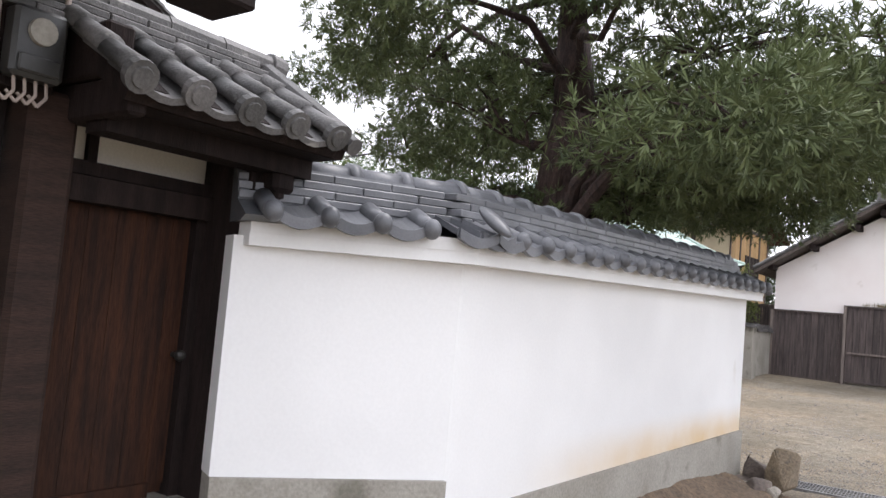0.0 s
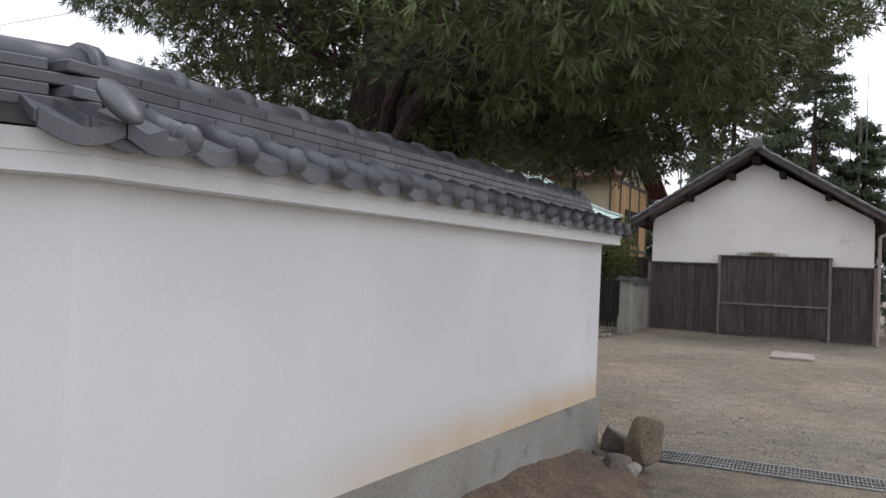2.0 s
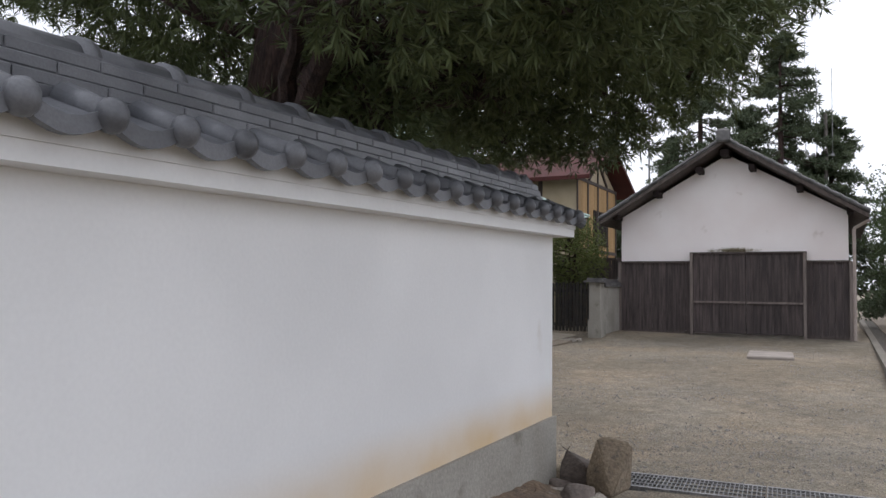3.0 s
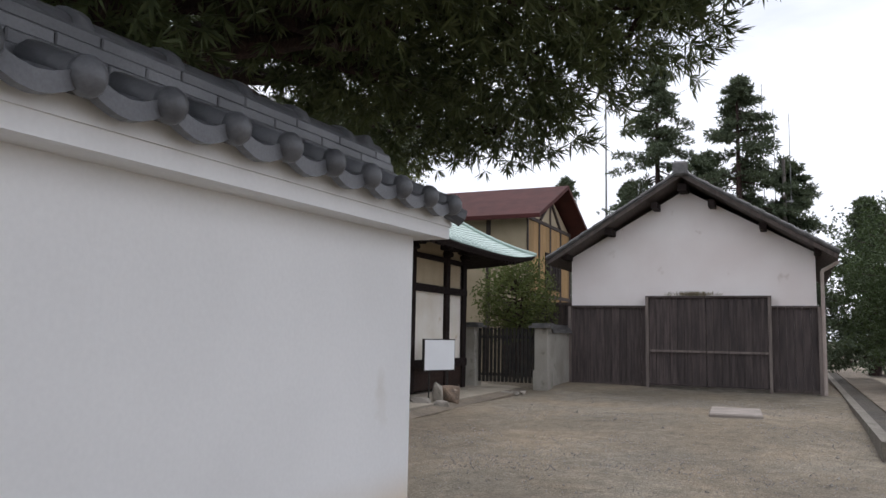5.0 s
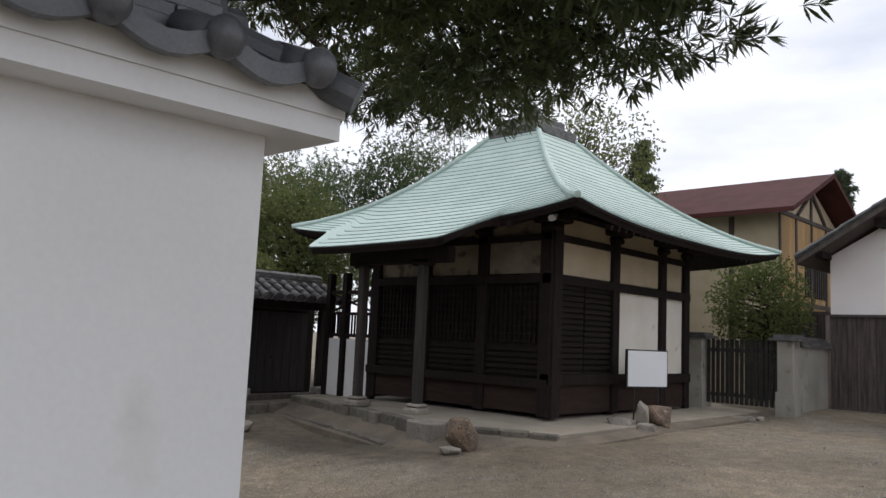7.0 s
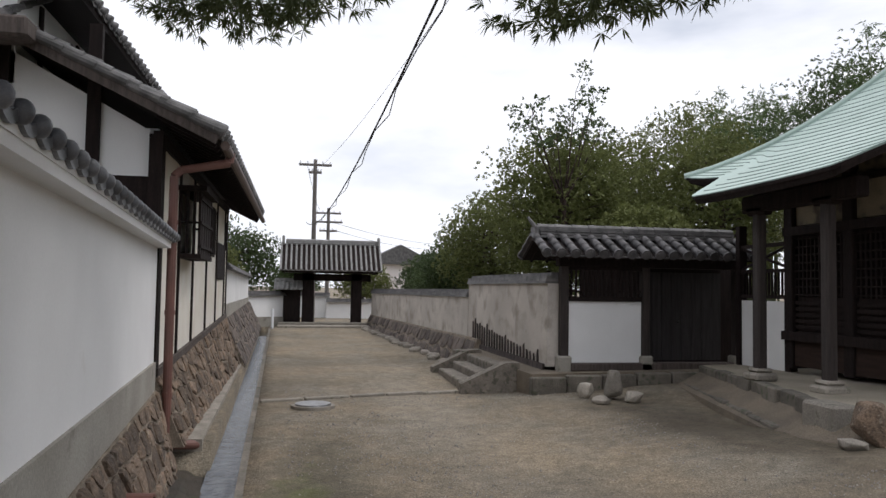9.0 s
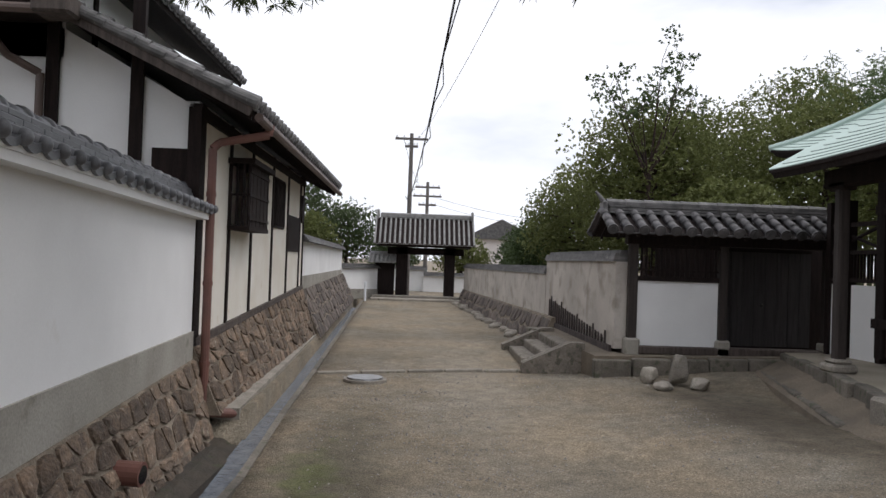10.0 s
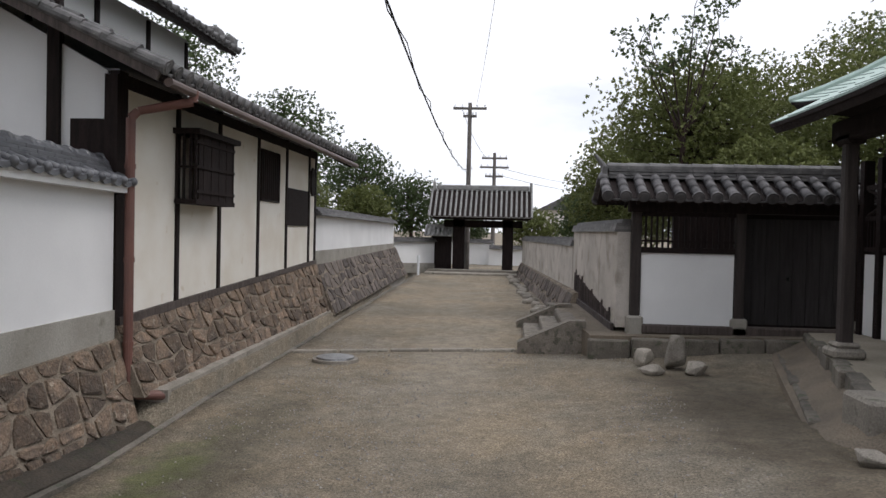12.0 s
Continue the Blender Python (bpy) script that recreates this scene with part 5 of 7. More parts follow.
# ---- gate at the end of the lane ----
def lane_gate():
    g = thing("lane_gate", "dark timber gate with grey tiled gable roof over the lane", "gate", (-33.9, 11.15, 0.1))
    for y0, y1 in ((9.88, 10.38), (11.97, 12.42)):
        part("post", boxes((-34.1, -33.7, y0, y1, 0.05, 2.35), bevel=0.02), DARKWOOD, g)
        part("rear_post", boxes((-35.3, -35.1, y0 + 0.1, y1 - 0.1, 0.05, 2.3)), DARKWOOD, g)
        part("door_leaf", boxes((-34.9, -34.1, y0 + 0.2, y0 + 0.26, 0.1, 2.0)), DARKWOOD, g)
        part("post_stone", boxes((-34.2, -33.6, y0 - 0.06, y1 + 0.06, -0.05, 0.12), bevel=0.02), GRANITE, g)
    part("lintel", boxes((-34.1, -33.7, 9.5, 12.8, 2.0, 2.3), bevel=0.02), DARKWOOD, g)
    part("soffit", boxes((-35.0, -32.8, 9.2, 13.0, 2.34, 2.42)), DARKWOOD, g)
    for sx in (-1, 1):
        ex = -33.9 + sx * 1.2
        m, ln = slope_frame((0, 1) if sx > 0 else (0, -1), (ex, 8.98 if sx > 0 else 13.15, 2.42), (-1.2 * sx, 0), 1.15)
        tile_roof(g, m, 4.17, ln, 0.21, 8, False, KAWARA_LIT, 0.045)
        part("roof_deck", boxes((0, 4.17, 0, ln, -0.06, 0.02), m=m), DARKWOOD, g)
    part("ridge", boxes((-34.02, -33.78, 9.15, 13.05, 3.55, 3.78), bevel=0.04), KAWARA_LIT, g)
    for y in (9.05, 13.12):
        part("ridge_end", boxes((-34.06, -33.74, y - 0.06, y + 0.06, 3.5, 3.92), bevel=0.04), KAWARA_LIT, g)
        part("gable_board", prism_y(y - 0.03 + (0.1 if y < 10 else -0.1), 0.05, [(-35.0, 2.3), (-32.8, 2.3), (-33.9, 3.5)]), DARKWOOD, g)
    s = thing("side_gate", "small tiled side entrance beside the lane gate", "gate", (-33.9, 9.3, 0.1))
    part("boarding", boxes((-34.0, -33.85, 8.95, 9.82, 0.1, 1.62)), DARKWOOD, s)
    m, ln = slope_frame((0, 1), (-33.3, 8.75, 1.62), (-0.6, 0), 0.35)
    tile_roof(s, m, 1.1, ln, 0.2, 3, False, KAWARA_LIT, 0.04)
    part("ridge", boxes((-34.0, -33.8, 8.75, 9.85, 1.95, 2.1)), KAWARA_LIT, s)
    for k in range(2):
        part_step = thing("gate_step", "long worn granite step before the lane gate", "step", (-32 - k * 0.9, 10.8, 0.05), kind="structure")
        part("slab", boxes((-32.6 - k * 0.9, -31.9 - k * 0.9, 8.9, 12.6, -0.05, 0.17 + k * 0.08), bevel=0.02), GRANITE, part_step)
    p = thing("marker_post", "short white marker post by the drain", "post", (-31.2, 8.75, 0.1))
    bm = rod(bmesh.new(), (-31.2, 8.75, 0), (-31.2, 8.75, 0.75), 0.05, 0.05, 10)
    rod(bm, (-31.2, 8.75, 0.75), (-31.2, 8.75, 0.85), 0.07, 0.05, 10)
    part("body", bm, SIGN_WHITE, p)


lane_gate()

# ---- wall on the other side of the lane ----
simple_wall("wall_south", "weathered grey plaster wall on dark stone along the lane", (-33.2, 12.95), (-18.4, 13.85), (0.55, 0.62), (1.5, 1.55), 0.15, GREYWALL, 0.05)
tall = simple_wall("wall_south", "tall stained grey plaster wall with thin tile cap", (-18.4, 13.88), (-13.2, 14.12), (0.42, 0.42), (1.86, 1.86), 0.16, GREYWALL, 0.05)
rnd = random.Random(8)
for i in range(24):
    u = -17.9 + i * 0.185
    yy = 13.70 + (u + 18.4) * 0.046
    part("picket", prism_y(yy, 0.03, [(u, 0.35), (u + 0.045, 0.35), (u + 0.04, 1.0 + rnd.uniform(-0.12, 0.1) - 0.018 * i), (u + 0.005, 1.0 - 0.018 * i)]), BOARD, tall)
part("skirting", prism([(-18.2, 13.66), (-13.3, 13.9), (-13.3, 13.95), (-18.2, 13.72)], 0.3, [0.52, 0.46, 0.46, 0.52]), BOARD, tall)
foot2 = thing("wall_footing", "dark field-stone footing under the grey wall", "wall", (-24, 13.4, 0), kind="structure")
rubble(foot2, (-33.2, 12.75), (-17.2, 13.65), (0.0, -0.12), (0.6, 0.62), 0.25, 2, 0.45, STONE_DARK, 11)
rnd = random.Random(21)
for i in range(22):
    f = i / 21
    x, y = -32 + 14.5 * f, 12.35 + 0.75 * f + rnd.uniform(-0.1, 0.1)
    st = thing("edge_stone", "loose flat stone along the foot of the wall", "stone", (x, y, 0), group="stones along the wall foot")
    part("body", boxes((-0.16, 0.16, -0.11, 0.11, -0.08, 0.07), bevel=0.04), GRANITE, st, m=pose(x, y, ground_at(x, y) + rnd.uniform(0, 0.05), rnd.uniform(-6, 6), rnd.uniform(-6, 6), rnd.uniform(0, 180)))
terrace = thing("terrace", "earth terrace held by granite kerbs before the small gate", "platform", (-14, 15, 0.3), kind="structure")
part("bed", prism([(-17.2, 13.2), (-12.75, 13.55), (-12.75, 17.3), (-17.2, 17.3)], -0.3, [0.40, 0.34, 0.40, 0.42]), SOIL_GREY, terrace)
kerb_stones(terrace, (-12.72, 13.5), (-12.62, 17.2), (0.30, 0.40), 6, 31, 0.2, 0.45, GRANITE_DARK)
kerb_stones(terrace, (-17.2, 13.2), (-16.4, 13.25), (0.42, 0.42), 2, 32, 0.2, 0.5, GRANITE_DARK)
GRANITE_STEP = mat("weathered_step_granite", (0.23, 0.20, 0.165), (0.15, 0.13, 0.11), 0.9, 4, 60, 0.4, vary=0.2, grain=0.25, c3=(0.10, 0.095, 0.07), spot=0.52)
stairs = thing("stone_steps", "three worn granite steps with sloping cheek stones", "stairs", (-14.8, 13.1, 0))
for k in range(3):
    part("step", boxes((-16.3, -13.75, 12.62 + k * 0.30, 13.5, -0.2 + k * 0.15, 0.08 + k * 0.15), bevel=0.02), GRANITE_STEP, stairs)
for x in (-16.45, -13.6):
    part("cheek_stone", prism_x(x - 0.14, x + 0.14, [(12.5, -0.25), (13.55, -0.25), (13.55, 0.46), (13.3, 0.46), (12.5, 0.1)]), GRANITE_STEP, stairs)
kerb = thing("kerb_line", "line of thin stone strips set across the lane", "kerb", (-13, 10.8, -0.05), kind="structure")
rnd = random.Random(5)
pts = [(-12.55 - 1.05 * f, 9.15 + 3.35 * f) for f in (0, 0.2, 0.42, 0.6, 0.8, 1.0)]
for a, b in zip(pts, pts[1:]):
    fr = frame_from((*a, 0), (*b, 0))
    ln = (Vector(b) - Vector(a)).length
    part("strip", boxes((0.02, ln - 0.02, -0.05, 0.05, -0.2, ground_at(*a) + 0.045), bevel=0.012), GRANITE, kerb, m=fr @ pose(0, 0, 0, 0, 0, rnd.uniform(-1.5, 1.5)))


# ---- small tiled gate between lane wall and hall ----


def small_gate():
    g = thing("tiled_gate", "low tiled gate with white panel, barred window and dark doorway", "gate", (-13.1, 15.8, 0.4))
    x = -13.1
    for y in (14.22, 15.72, 17.5):
        part("post", boxes((x - 0.075, x + 0.075, y - 0.07, y + 0.07, 0.5, 2.3), bevel=0.01), POSTWOOD, g)
        part("post_foot", boxes((x - 0.12, x + 0.12, y - 0.12, y + 0.12, 0.3, 0.62), bevel=0.03), CONCRETE, g)
    part("sill", boxes((x - 0.1, x + 0.12, 14.3, 17.4, 0.36, 0.50), bevel=0.02), GREYWOOD, g)
    part("white_panel", boxes((x - 0.04, x + 0.03, 14.3, 15.64, 0.50, 1.56)), PLASTER, g)
    part("rail", boxes((x - 0.07, x + 0.07, 14.3, 15.64, 1.56, 1.64)), DARKWOOD, g)
    part("rail", boxes((x - 0.07, x + 0.07, 14.3, 15.64, 2.10, 2.16)), DARKWOOD, g)
    for i in range(16):
        y = 14.36 + i * 0.082
        part("bar", boxes((x - 0.02, x + 0.02, y - 0.013, y + 0.013, 1.64, 2.10)), DARKWOOD, g)
    part("bar_rail", boxes((x - 0.012, x + 0.028, 14.3, 15.64, 1.72, 1.75)), DARKWOOD, g)
    part("lintel", boxes((x - 0.1, x + 0.1, 14.1, 17.6, 2.16, 2.32), bevel=0.01), DARKWOOD, g)
    part("back_wall", boxes((x - 1.3, x - 1.22, 15.0, 18.2, 0.3, 2.3)), DARKWOOD, g)
    part("back_panel", boxes((x - 0.5, x - 0.44, 14.2, 15.7, 0.35, 0.95)), BOARD, g)
    door = part("door", boxes((x - 0.42, x - 0.36, 15.8, 17.4, 0.42, 2.16)), DARKWOOD, g)
    for i in range(8):
        y = 15.82 + i * 0.197
        part("plank", boxes((x - 0.365, x - 0.345, y + 0.004, y + 0.193, 0.5, 2.1)), BOARD_DARK, door)
    part("knob", rod(bmesh.new(), (x - 0.345, 16.55, 1.2), (x - 0.30, 16.55, 1.2), 0.03, 0.02), IRON, door)
    for sx in (1, -1):
        ex = -13.25 + sx * 0.68
        m, ln = slope_frame((0, 1) if sx > 0 else (0, -1), (ex, 13.72 if sx > 0 else 17.5, 2.33), (-0.68 * sx, 0), 0.33)
        tile_roof(g, m, 3.78, ln, 0.252, 3, sx > 0, KAWARA_DARK, 0.075)
        part("roof_deck", boxes((0, 3.78, 0, ln, -0.05, 0.012), m=m), DARKWOOD, g)
        raf = finish(boxes((-0.02, 0.02, 0, 0.5, -0.1, -0.05)), "rafter", DARKWOOD)
        for i in range(13):
            place("rafter", raf, g, m @ Matrix.Translation((0.15 + i * 0.29, 0.02, 0)))
    for k, (w, t) in enumerate(((0.15, 0.05), (0.12, 0.05), (0.10, 0.05))):
        n = 12
        for i in range(n):
            y0 = 13.8 + 3.7 * i / n
            part("flat_tile", boxes((-13.25 - w, -13.25 + w, y0 + 0.004, y0 + 3.7 / n - 0.004, 2.66 + k * 0.052, 2.66 + k * 0.052 + t - 0.012)), KAWARA_OLD, g)
    for i in range(12):
        part("ridge_tile", rod(bmesh.new(), (-13.25, 13.78 + i * 0.31, 2.83), (-13.25, 13.78 + (i + 1) * 0.31, 2.83), 0.075, 0.065, 10), KAWARA_OLD, g)
    bm = boxes((-13.4, -13.1, 13.70, 13.78, 2.6, 2.86), bevel=0.03)
    rod(bm, (-13.25, 13.74, 2.84), (-13.25, 13.60, 3.02), 0.05, 0.02, 8)
    part("ridge_end", bm, KAWARA_OLD, g)


BOARD_DARK = mat("sooty_door_board", (0.016, 0.013, 0.013), (0.03, 0.026, 0.026), 0.75, 4, 50, 0.3, vary=0.2, stretch=(5, 5, 0.4), grain=0.25)
small_gate()


def link_fence():
    f = thing("fence_wall", "short white panel wall with slats joining gate and hall", "fence", (-11.8, 17.25, 0.6))
    for xa, xb in ((-12.45, -12.1), (-11.9, -11.2)):
        part("white_panel", boxes((xa, xb, 17.2, 17.26, 0.52, 1.62)), PLASTER, f)
    for x in (-12.5, -12.0, -11.15):
        part("post", boxes((x - 0.06, x + 0.06, 17.16, 17.3, 0.45, 2.9)), DARKWOOD, f)
    for z in (1.66, 2.08, 2.5):
        part("rail", boxes((-12.5, -11.15, 17.19, 17.27, z, z + 0.06)), DARKWOOD, f)
    for i in range(15):
        x = -12.42 + i * 0.088
        part("slat", boxes((x - 0.014, x + 0.014, 17.22, 17.25, 1.72, 2.08)), DARKWOOD, f)
    bm = bmesh.new()
    rod(bm, (-12.45, 17.23, 2.15), (-11.2, 17.23, 2.5), 0.025)
    rod(bm, (-12.45, 17.23, 2.5), (-11.2, 17.23, 2.15), 0.025)
    part("brace", bm, DARKWOOD, f)


link_fence()


# ---- yard gate and wall by the storehouse ----
def yard_gate():
    for x, lab in ((-7.13, "grey plastered pier beside the hall"), (-5.40, "grey plastered pier with tile cap beside the black gate")):
        p = thing("gate_pier", lab, "pier", (x, 22.3, 0.65), group="piers of the yard gate")
        part("shaft", boxes((x - 0.15, x + 0.15, 22.1, 22.45, 0.6, 1.95), bevel=0.015), CONCRETE, p)
        part("foot", boxes((x - 0.17, x + 0.17, 22.08, 22.47, 0.5, 1.02)), CONCRETE, p)
        part("cap", boxes((x - 0.26, x + 0.26, 22.02, 22.58, 1.95, 2.0), (x - 0.2, x + 0.2, 22.08, 22.5, 2.0, 2.06)), KAWARA_OLD, p)
    g = thing("picket_gate", "black slatted double gate with pointed pickets", "gate", (-6.25, 22.25, 0.7))
    for i in range(15):
        x = -6.90 + i * 0.093
        part("picket", boxes((x - 0.032, x + 0.032, 22.22, 22.25, 0.72, 1.93 + 0.02 * (i % 2))), IRON, g)
    for z in (0.85, 1.7):
        part("rail", boxes((-6.94, -5.58, 22.25, 22.29, z, z + 0.07)), IRON, g)
    simple_wall("wall_yard", "grey plastered yard wall with tile cap", (-5.42, 22.5), (-5.45, 24.3), (0.6, 0.6), (1.85, 1.85), 0.12, CONCRETE, 0.07)


yard_gate()


def sign_board():
    s = thing("notice_board", "white notice board on two thin iron legs", "sign", (-6.4, 19.0, 0.5), turn=0)
    fr = frame_from((-6.55, 18.42, 0), (-6.2, 19.5, 0))
    part("panel", boxes((0.1, 0.92, -0.02, 0.02, 1.10, 1.66)), SIGN_WHITE, s, "blank white sheet", m=fr)
    part("frame", boxes((0.08, 0.94, -0.012, 0.03, 1.08, 1.10), (0.08, 0.94, -0.012, 0.03, 1.66, 1.68), (0.075, 0.1, -0.012, 0.03, 1.08, 1.68), (0.92, 0.94, -0.012, 0.03, 1.08, 1.68)), IRON, s, m=fr)
    for u in (0.27, 0.78):
        part("leg", rod(bmesh.new(), (u, 0.03, 0.4), (u, 0.03, 1.12), 0.014), IRON, s, m=fr)


sign_board()


def stone_thing(name, label, x, y, size, seed, material, turn=0, tilt=0, sink=0.25, group=""):
    s = thing(name, label, "stone", (x, y, ground_at(x, y)), group=group)
    place("body", rock_mesh("body", material, seed, size), s, pose(x, y, ground_at(x, y) + size[2] * (1 - sink), tilt, 0, turn))
    return s


for i, (x, y, sz, m) in enumerate(((-6.35, 18.0, (0.22, 0.17, 0.12), GRANITE), (-6.15, 18.35, (0.10, 0.14, 0.26), GRANITE), (-6.0, 18.15, (0.16, 0.12, 0.08), GRANITE), (-6.1, 18.75, (0.2, 0.26, 0.2), STONE))):
    stone_thing("field_stone", "rough natural stone at the foot of the notice board", x, y, sz, 40 + i, m, 30 * i, group="stones by the notice board")
for i, (x, y, sz) in enumerate(((-11.75, 14.55, (0.13, 0.14, 0.27)), (-11.95, 14.2, (0.15, 0.13, 0.14)), (-11.35, 14.2, (0.13, 0.16, 0.07)), (-11.4, 14.75, (0.15, 0.15, 0.10)))):
    stone_thing("field_stone", "rough standing stone on the lane edge", x, y, sz, 60 + i, GRANITE, 25 * i, group="stones on the lane edge")
stone_thing("field_stone", "pointed grey stone before the hall apron", -6.95, 15.15, (0.24, 0.13, 0.25), 71, STONE, 20, group="stones before the hall")
stone_thing("field_stone", "small flat stone before the hall apron", -6.85, 14.85, (0.16, 0.1, 0.06), 72, GRANITE, 10, group="stones before the hall")
post = thing("stone_post", "squared low granite block before the hall apron", "stone", (-7.7, 15.25, 0.3))
part("body", boxes((-7.93, -7.42, 15.08, 15.4, 0.1, 0.6), bevel=0.03), GRANITE, post)
for i in range(7):
    rr = random.Random(i)
    stone_thing("field_stone", "small broken stone on the yard edge", -6.05 + rr.uniform(-0.4, 0.5), 21.0 + rr.uniform(-0.5, 0.5), (rr.uniform(0.07, 0.15), rr.uniform(0.06, 0.12), 0.05), 80 + i, GRANITE, 40 * i, group="stones on the yard edge")

LEANING = mat("tan_broken_block", (0.25, 0.20, 0.14), (0.16, 0.125, 0.088), 0.9, 5, 45, 0.6, grain=0.3, c3=(0.10, 0.085, 0.065), spot=0.6)
# ---- rubble heap at the wall corner, grating, drain lids ----
heap = ((-1.60, 8.74, (0.14, 0.13, 0.16), STONE_DARK, 10, 8), (-1.33, 8.56, (0.17, 0.14, 0.24), LEANING, 25, -16), (-1.56, 8.46, (0.07, 0.06, 0.06), GRANITE, 5, 10), (-1.66, 8.40, (0.10, 0.08, 0.06), GRANITE, 60, 0),
        (-1.62, 8.1, (0.13, 0.11, 0.09), STONE, 20, 0), (-1.48, 8.25, (0.12, 0.13, 0.10), STONE_DARK, 80, 0), (-1.66, 7.85, (0.08, 0.10, 0.07), STONE, 15, 0), (-1.52, 7.95, (0.07, 0.07, 0.05), STONE, 50, 0),
        (-1.36, 8.3, (0.10, 0.08, 0.07), GRANITE, 70, 0), (-1.68, 8.58, (0.09, 0.08, 0.07), STONE_DARK, 0, 0), (-1.55, 7.6, (0.06, 0.05, 0.04), STONE, 0, 0), (-1.45, 7.4, (0.05, 0.06, 0.04), GRANITE, 20, 0), (-1.6, 7.2, (0.05, 0.05, 0.04), STONE, 50, 0))
for i, (x, y, sz, m, tn, tl) in enumerate(heap):
    stone_thing("rubble_stone", "broken stone heaped on soil at the wall corner", x, y, sz, 100 + i, m, tn, tl, 0.15, "heap at the wall corner")
bm = bmesh.new()
bmesh.ops.create_grid(bm, x_segments=40, y_segments=60, size=1)
for v in bm.verts:
    u, w = v.co.x, v.co.y
    x, y = -1.35 + 0.5 * u, 6.9 + 2.1 * w
    e = max(0, 1 - u * u) * max(0, 1 - w * w * w * w)
    n2 = noise.noise(Vector((x * 3, y * 3, 1)))
    e2 = max(0, 0.5 - 0.5 * u) * max(0, 1 - w ** 4)
    v.co = Vector((x, y, ground_at(x, y) - 0.05 + 0.34 * e2 * e2 ** 0.5 + 0.07 * e2 * n2 + 0.05 * e * noise.noise(Vector((x * 9, y * 9, 3)))))
tagged(place("soil_bank", finish(bm, "soil_bank", SOIL, True), None), "bank of crumbly brown soil along the wall foot", "soil", kind="structure")


def grating():
    g = thing("drain_grating", "galvanised steel grating over the drain", "grating", (-0.4, 9.2, 0.42))
    fr = frame_from((-1.42, 9.02, 0.435), (1.7, 9.22, 0.435))
    for k in range(3):
        u0 = k * 1.0
        fm = part("frame", boxes((u0, u0 + 0.99, 0, 0.03, -0.05, 0.0), (u0, u0 + 0.99, 0.39, 0.42, -0.05, 0.0)), STEEL, g, m=fr)
        for i in range(33):
            part("bar", boxes((u0 + i * 0.03, u0 + i * 0.03 + 0.006, 0.03, 0.39, -0.04, -0.002)), STEEL, fm, m=fr)
        for v in (0.11, 0.21, 0.31):
            part("cross_bar", boxes((u0, u0 + 0.99, v, v + 0.012, -0.012, 0.0)), STEEL, fm, m=fr)
    # thin dark plate below the bars, standing in for shade in the pit
    part("pit_shade", boxes((0, 3, 0.03, 0.39, -0.06, -0.045)), DARKGLASS_SHADE, g, m=fr)


grating()
lid = thing("concrete_slab", "pinkish concrete slab lying in the gravel", "slab", (-1.15, 19.2, 0.57))
part("body", boxes((-0.4, 0.4, -0.65, 0.65, -0.05, 0.05), bevel=0.02), SLAB, lid, m=pose(-1.17, 19.2, 0.57, 0, 0, 4))
mh = thing("manhole_cover", "round iron manhole cover on a raised ring", "cover", (-12.05, 10.0, 0))
part("ring", rod(bmesh.new(), (-12.0, 9.95, -0.2), (-12.0, 9.95, -0.005), 0.34, 0.32, 28), GRANITE, mh)
part("cover", rod(bmesh.new(), (-12.0, 9.95, -0.005), (-12.0, 9.95, 0.02), 0.27, 0.26, 28), STEEL, mh)
cp = thing("clay_pipe", "orange clay pipe end set in the stone footing", "pipe", (-6.2, 8.55, 0.17))
part("body", rod(bmesh.new(), (-6.2, 8.3, 0.19), (-6.17, 8.72, 0.17), 0.085, 0.09, 16), PIPE_RED, cp)
# dark disc on the solid end paints the shade of a hollow bore
part("bore_shade", rod(bmesh.new(), (-6.172, 8.70, 0.17), (-6.169, 8.724, 0.17), 0.066, 0.066, 16), DARKGLASS_SHADE, cp)


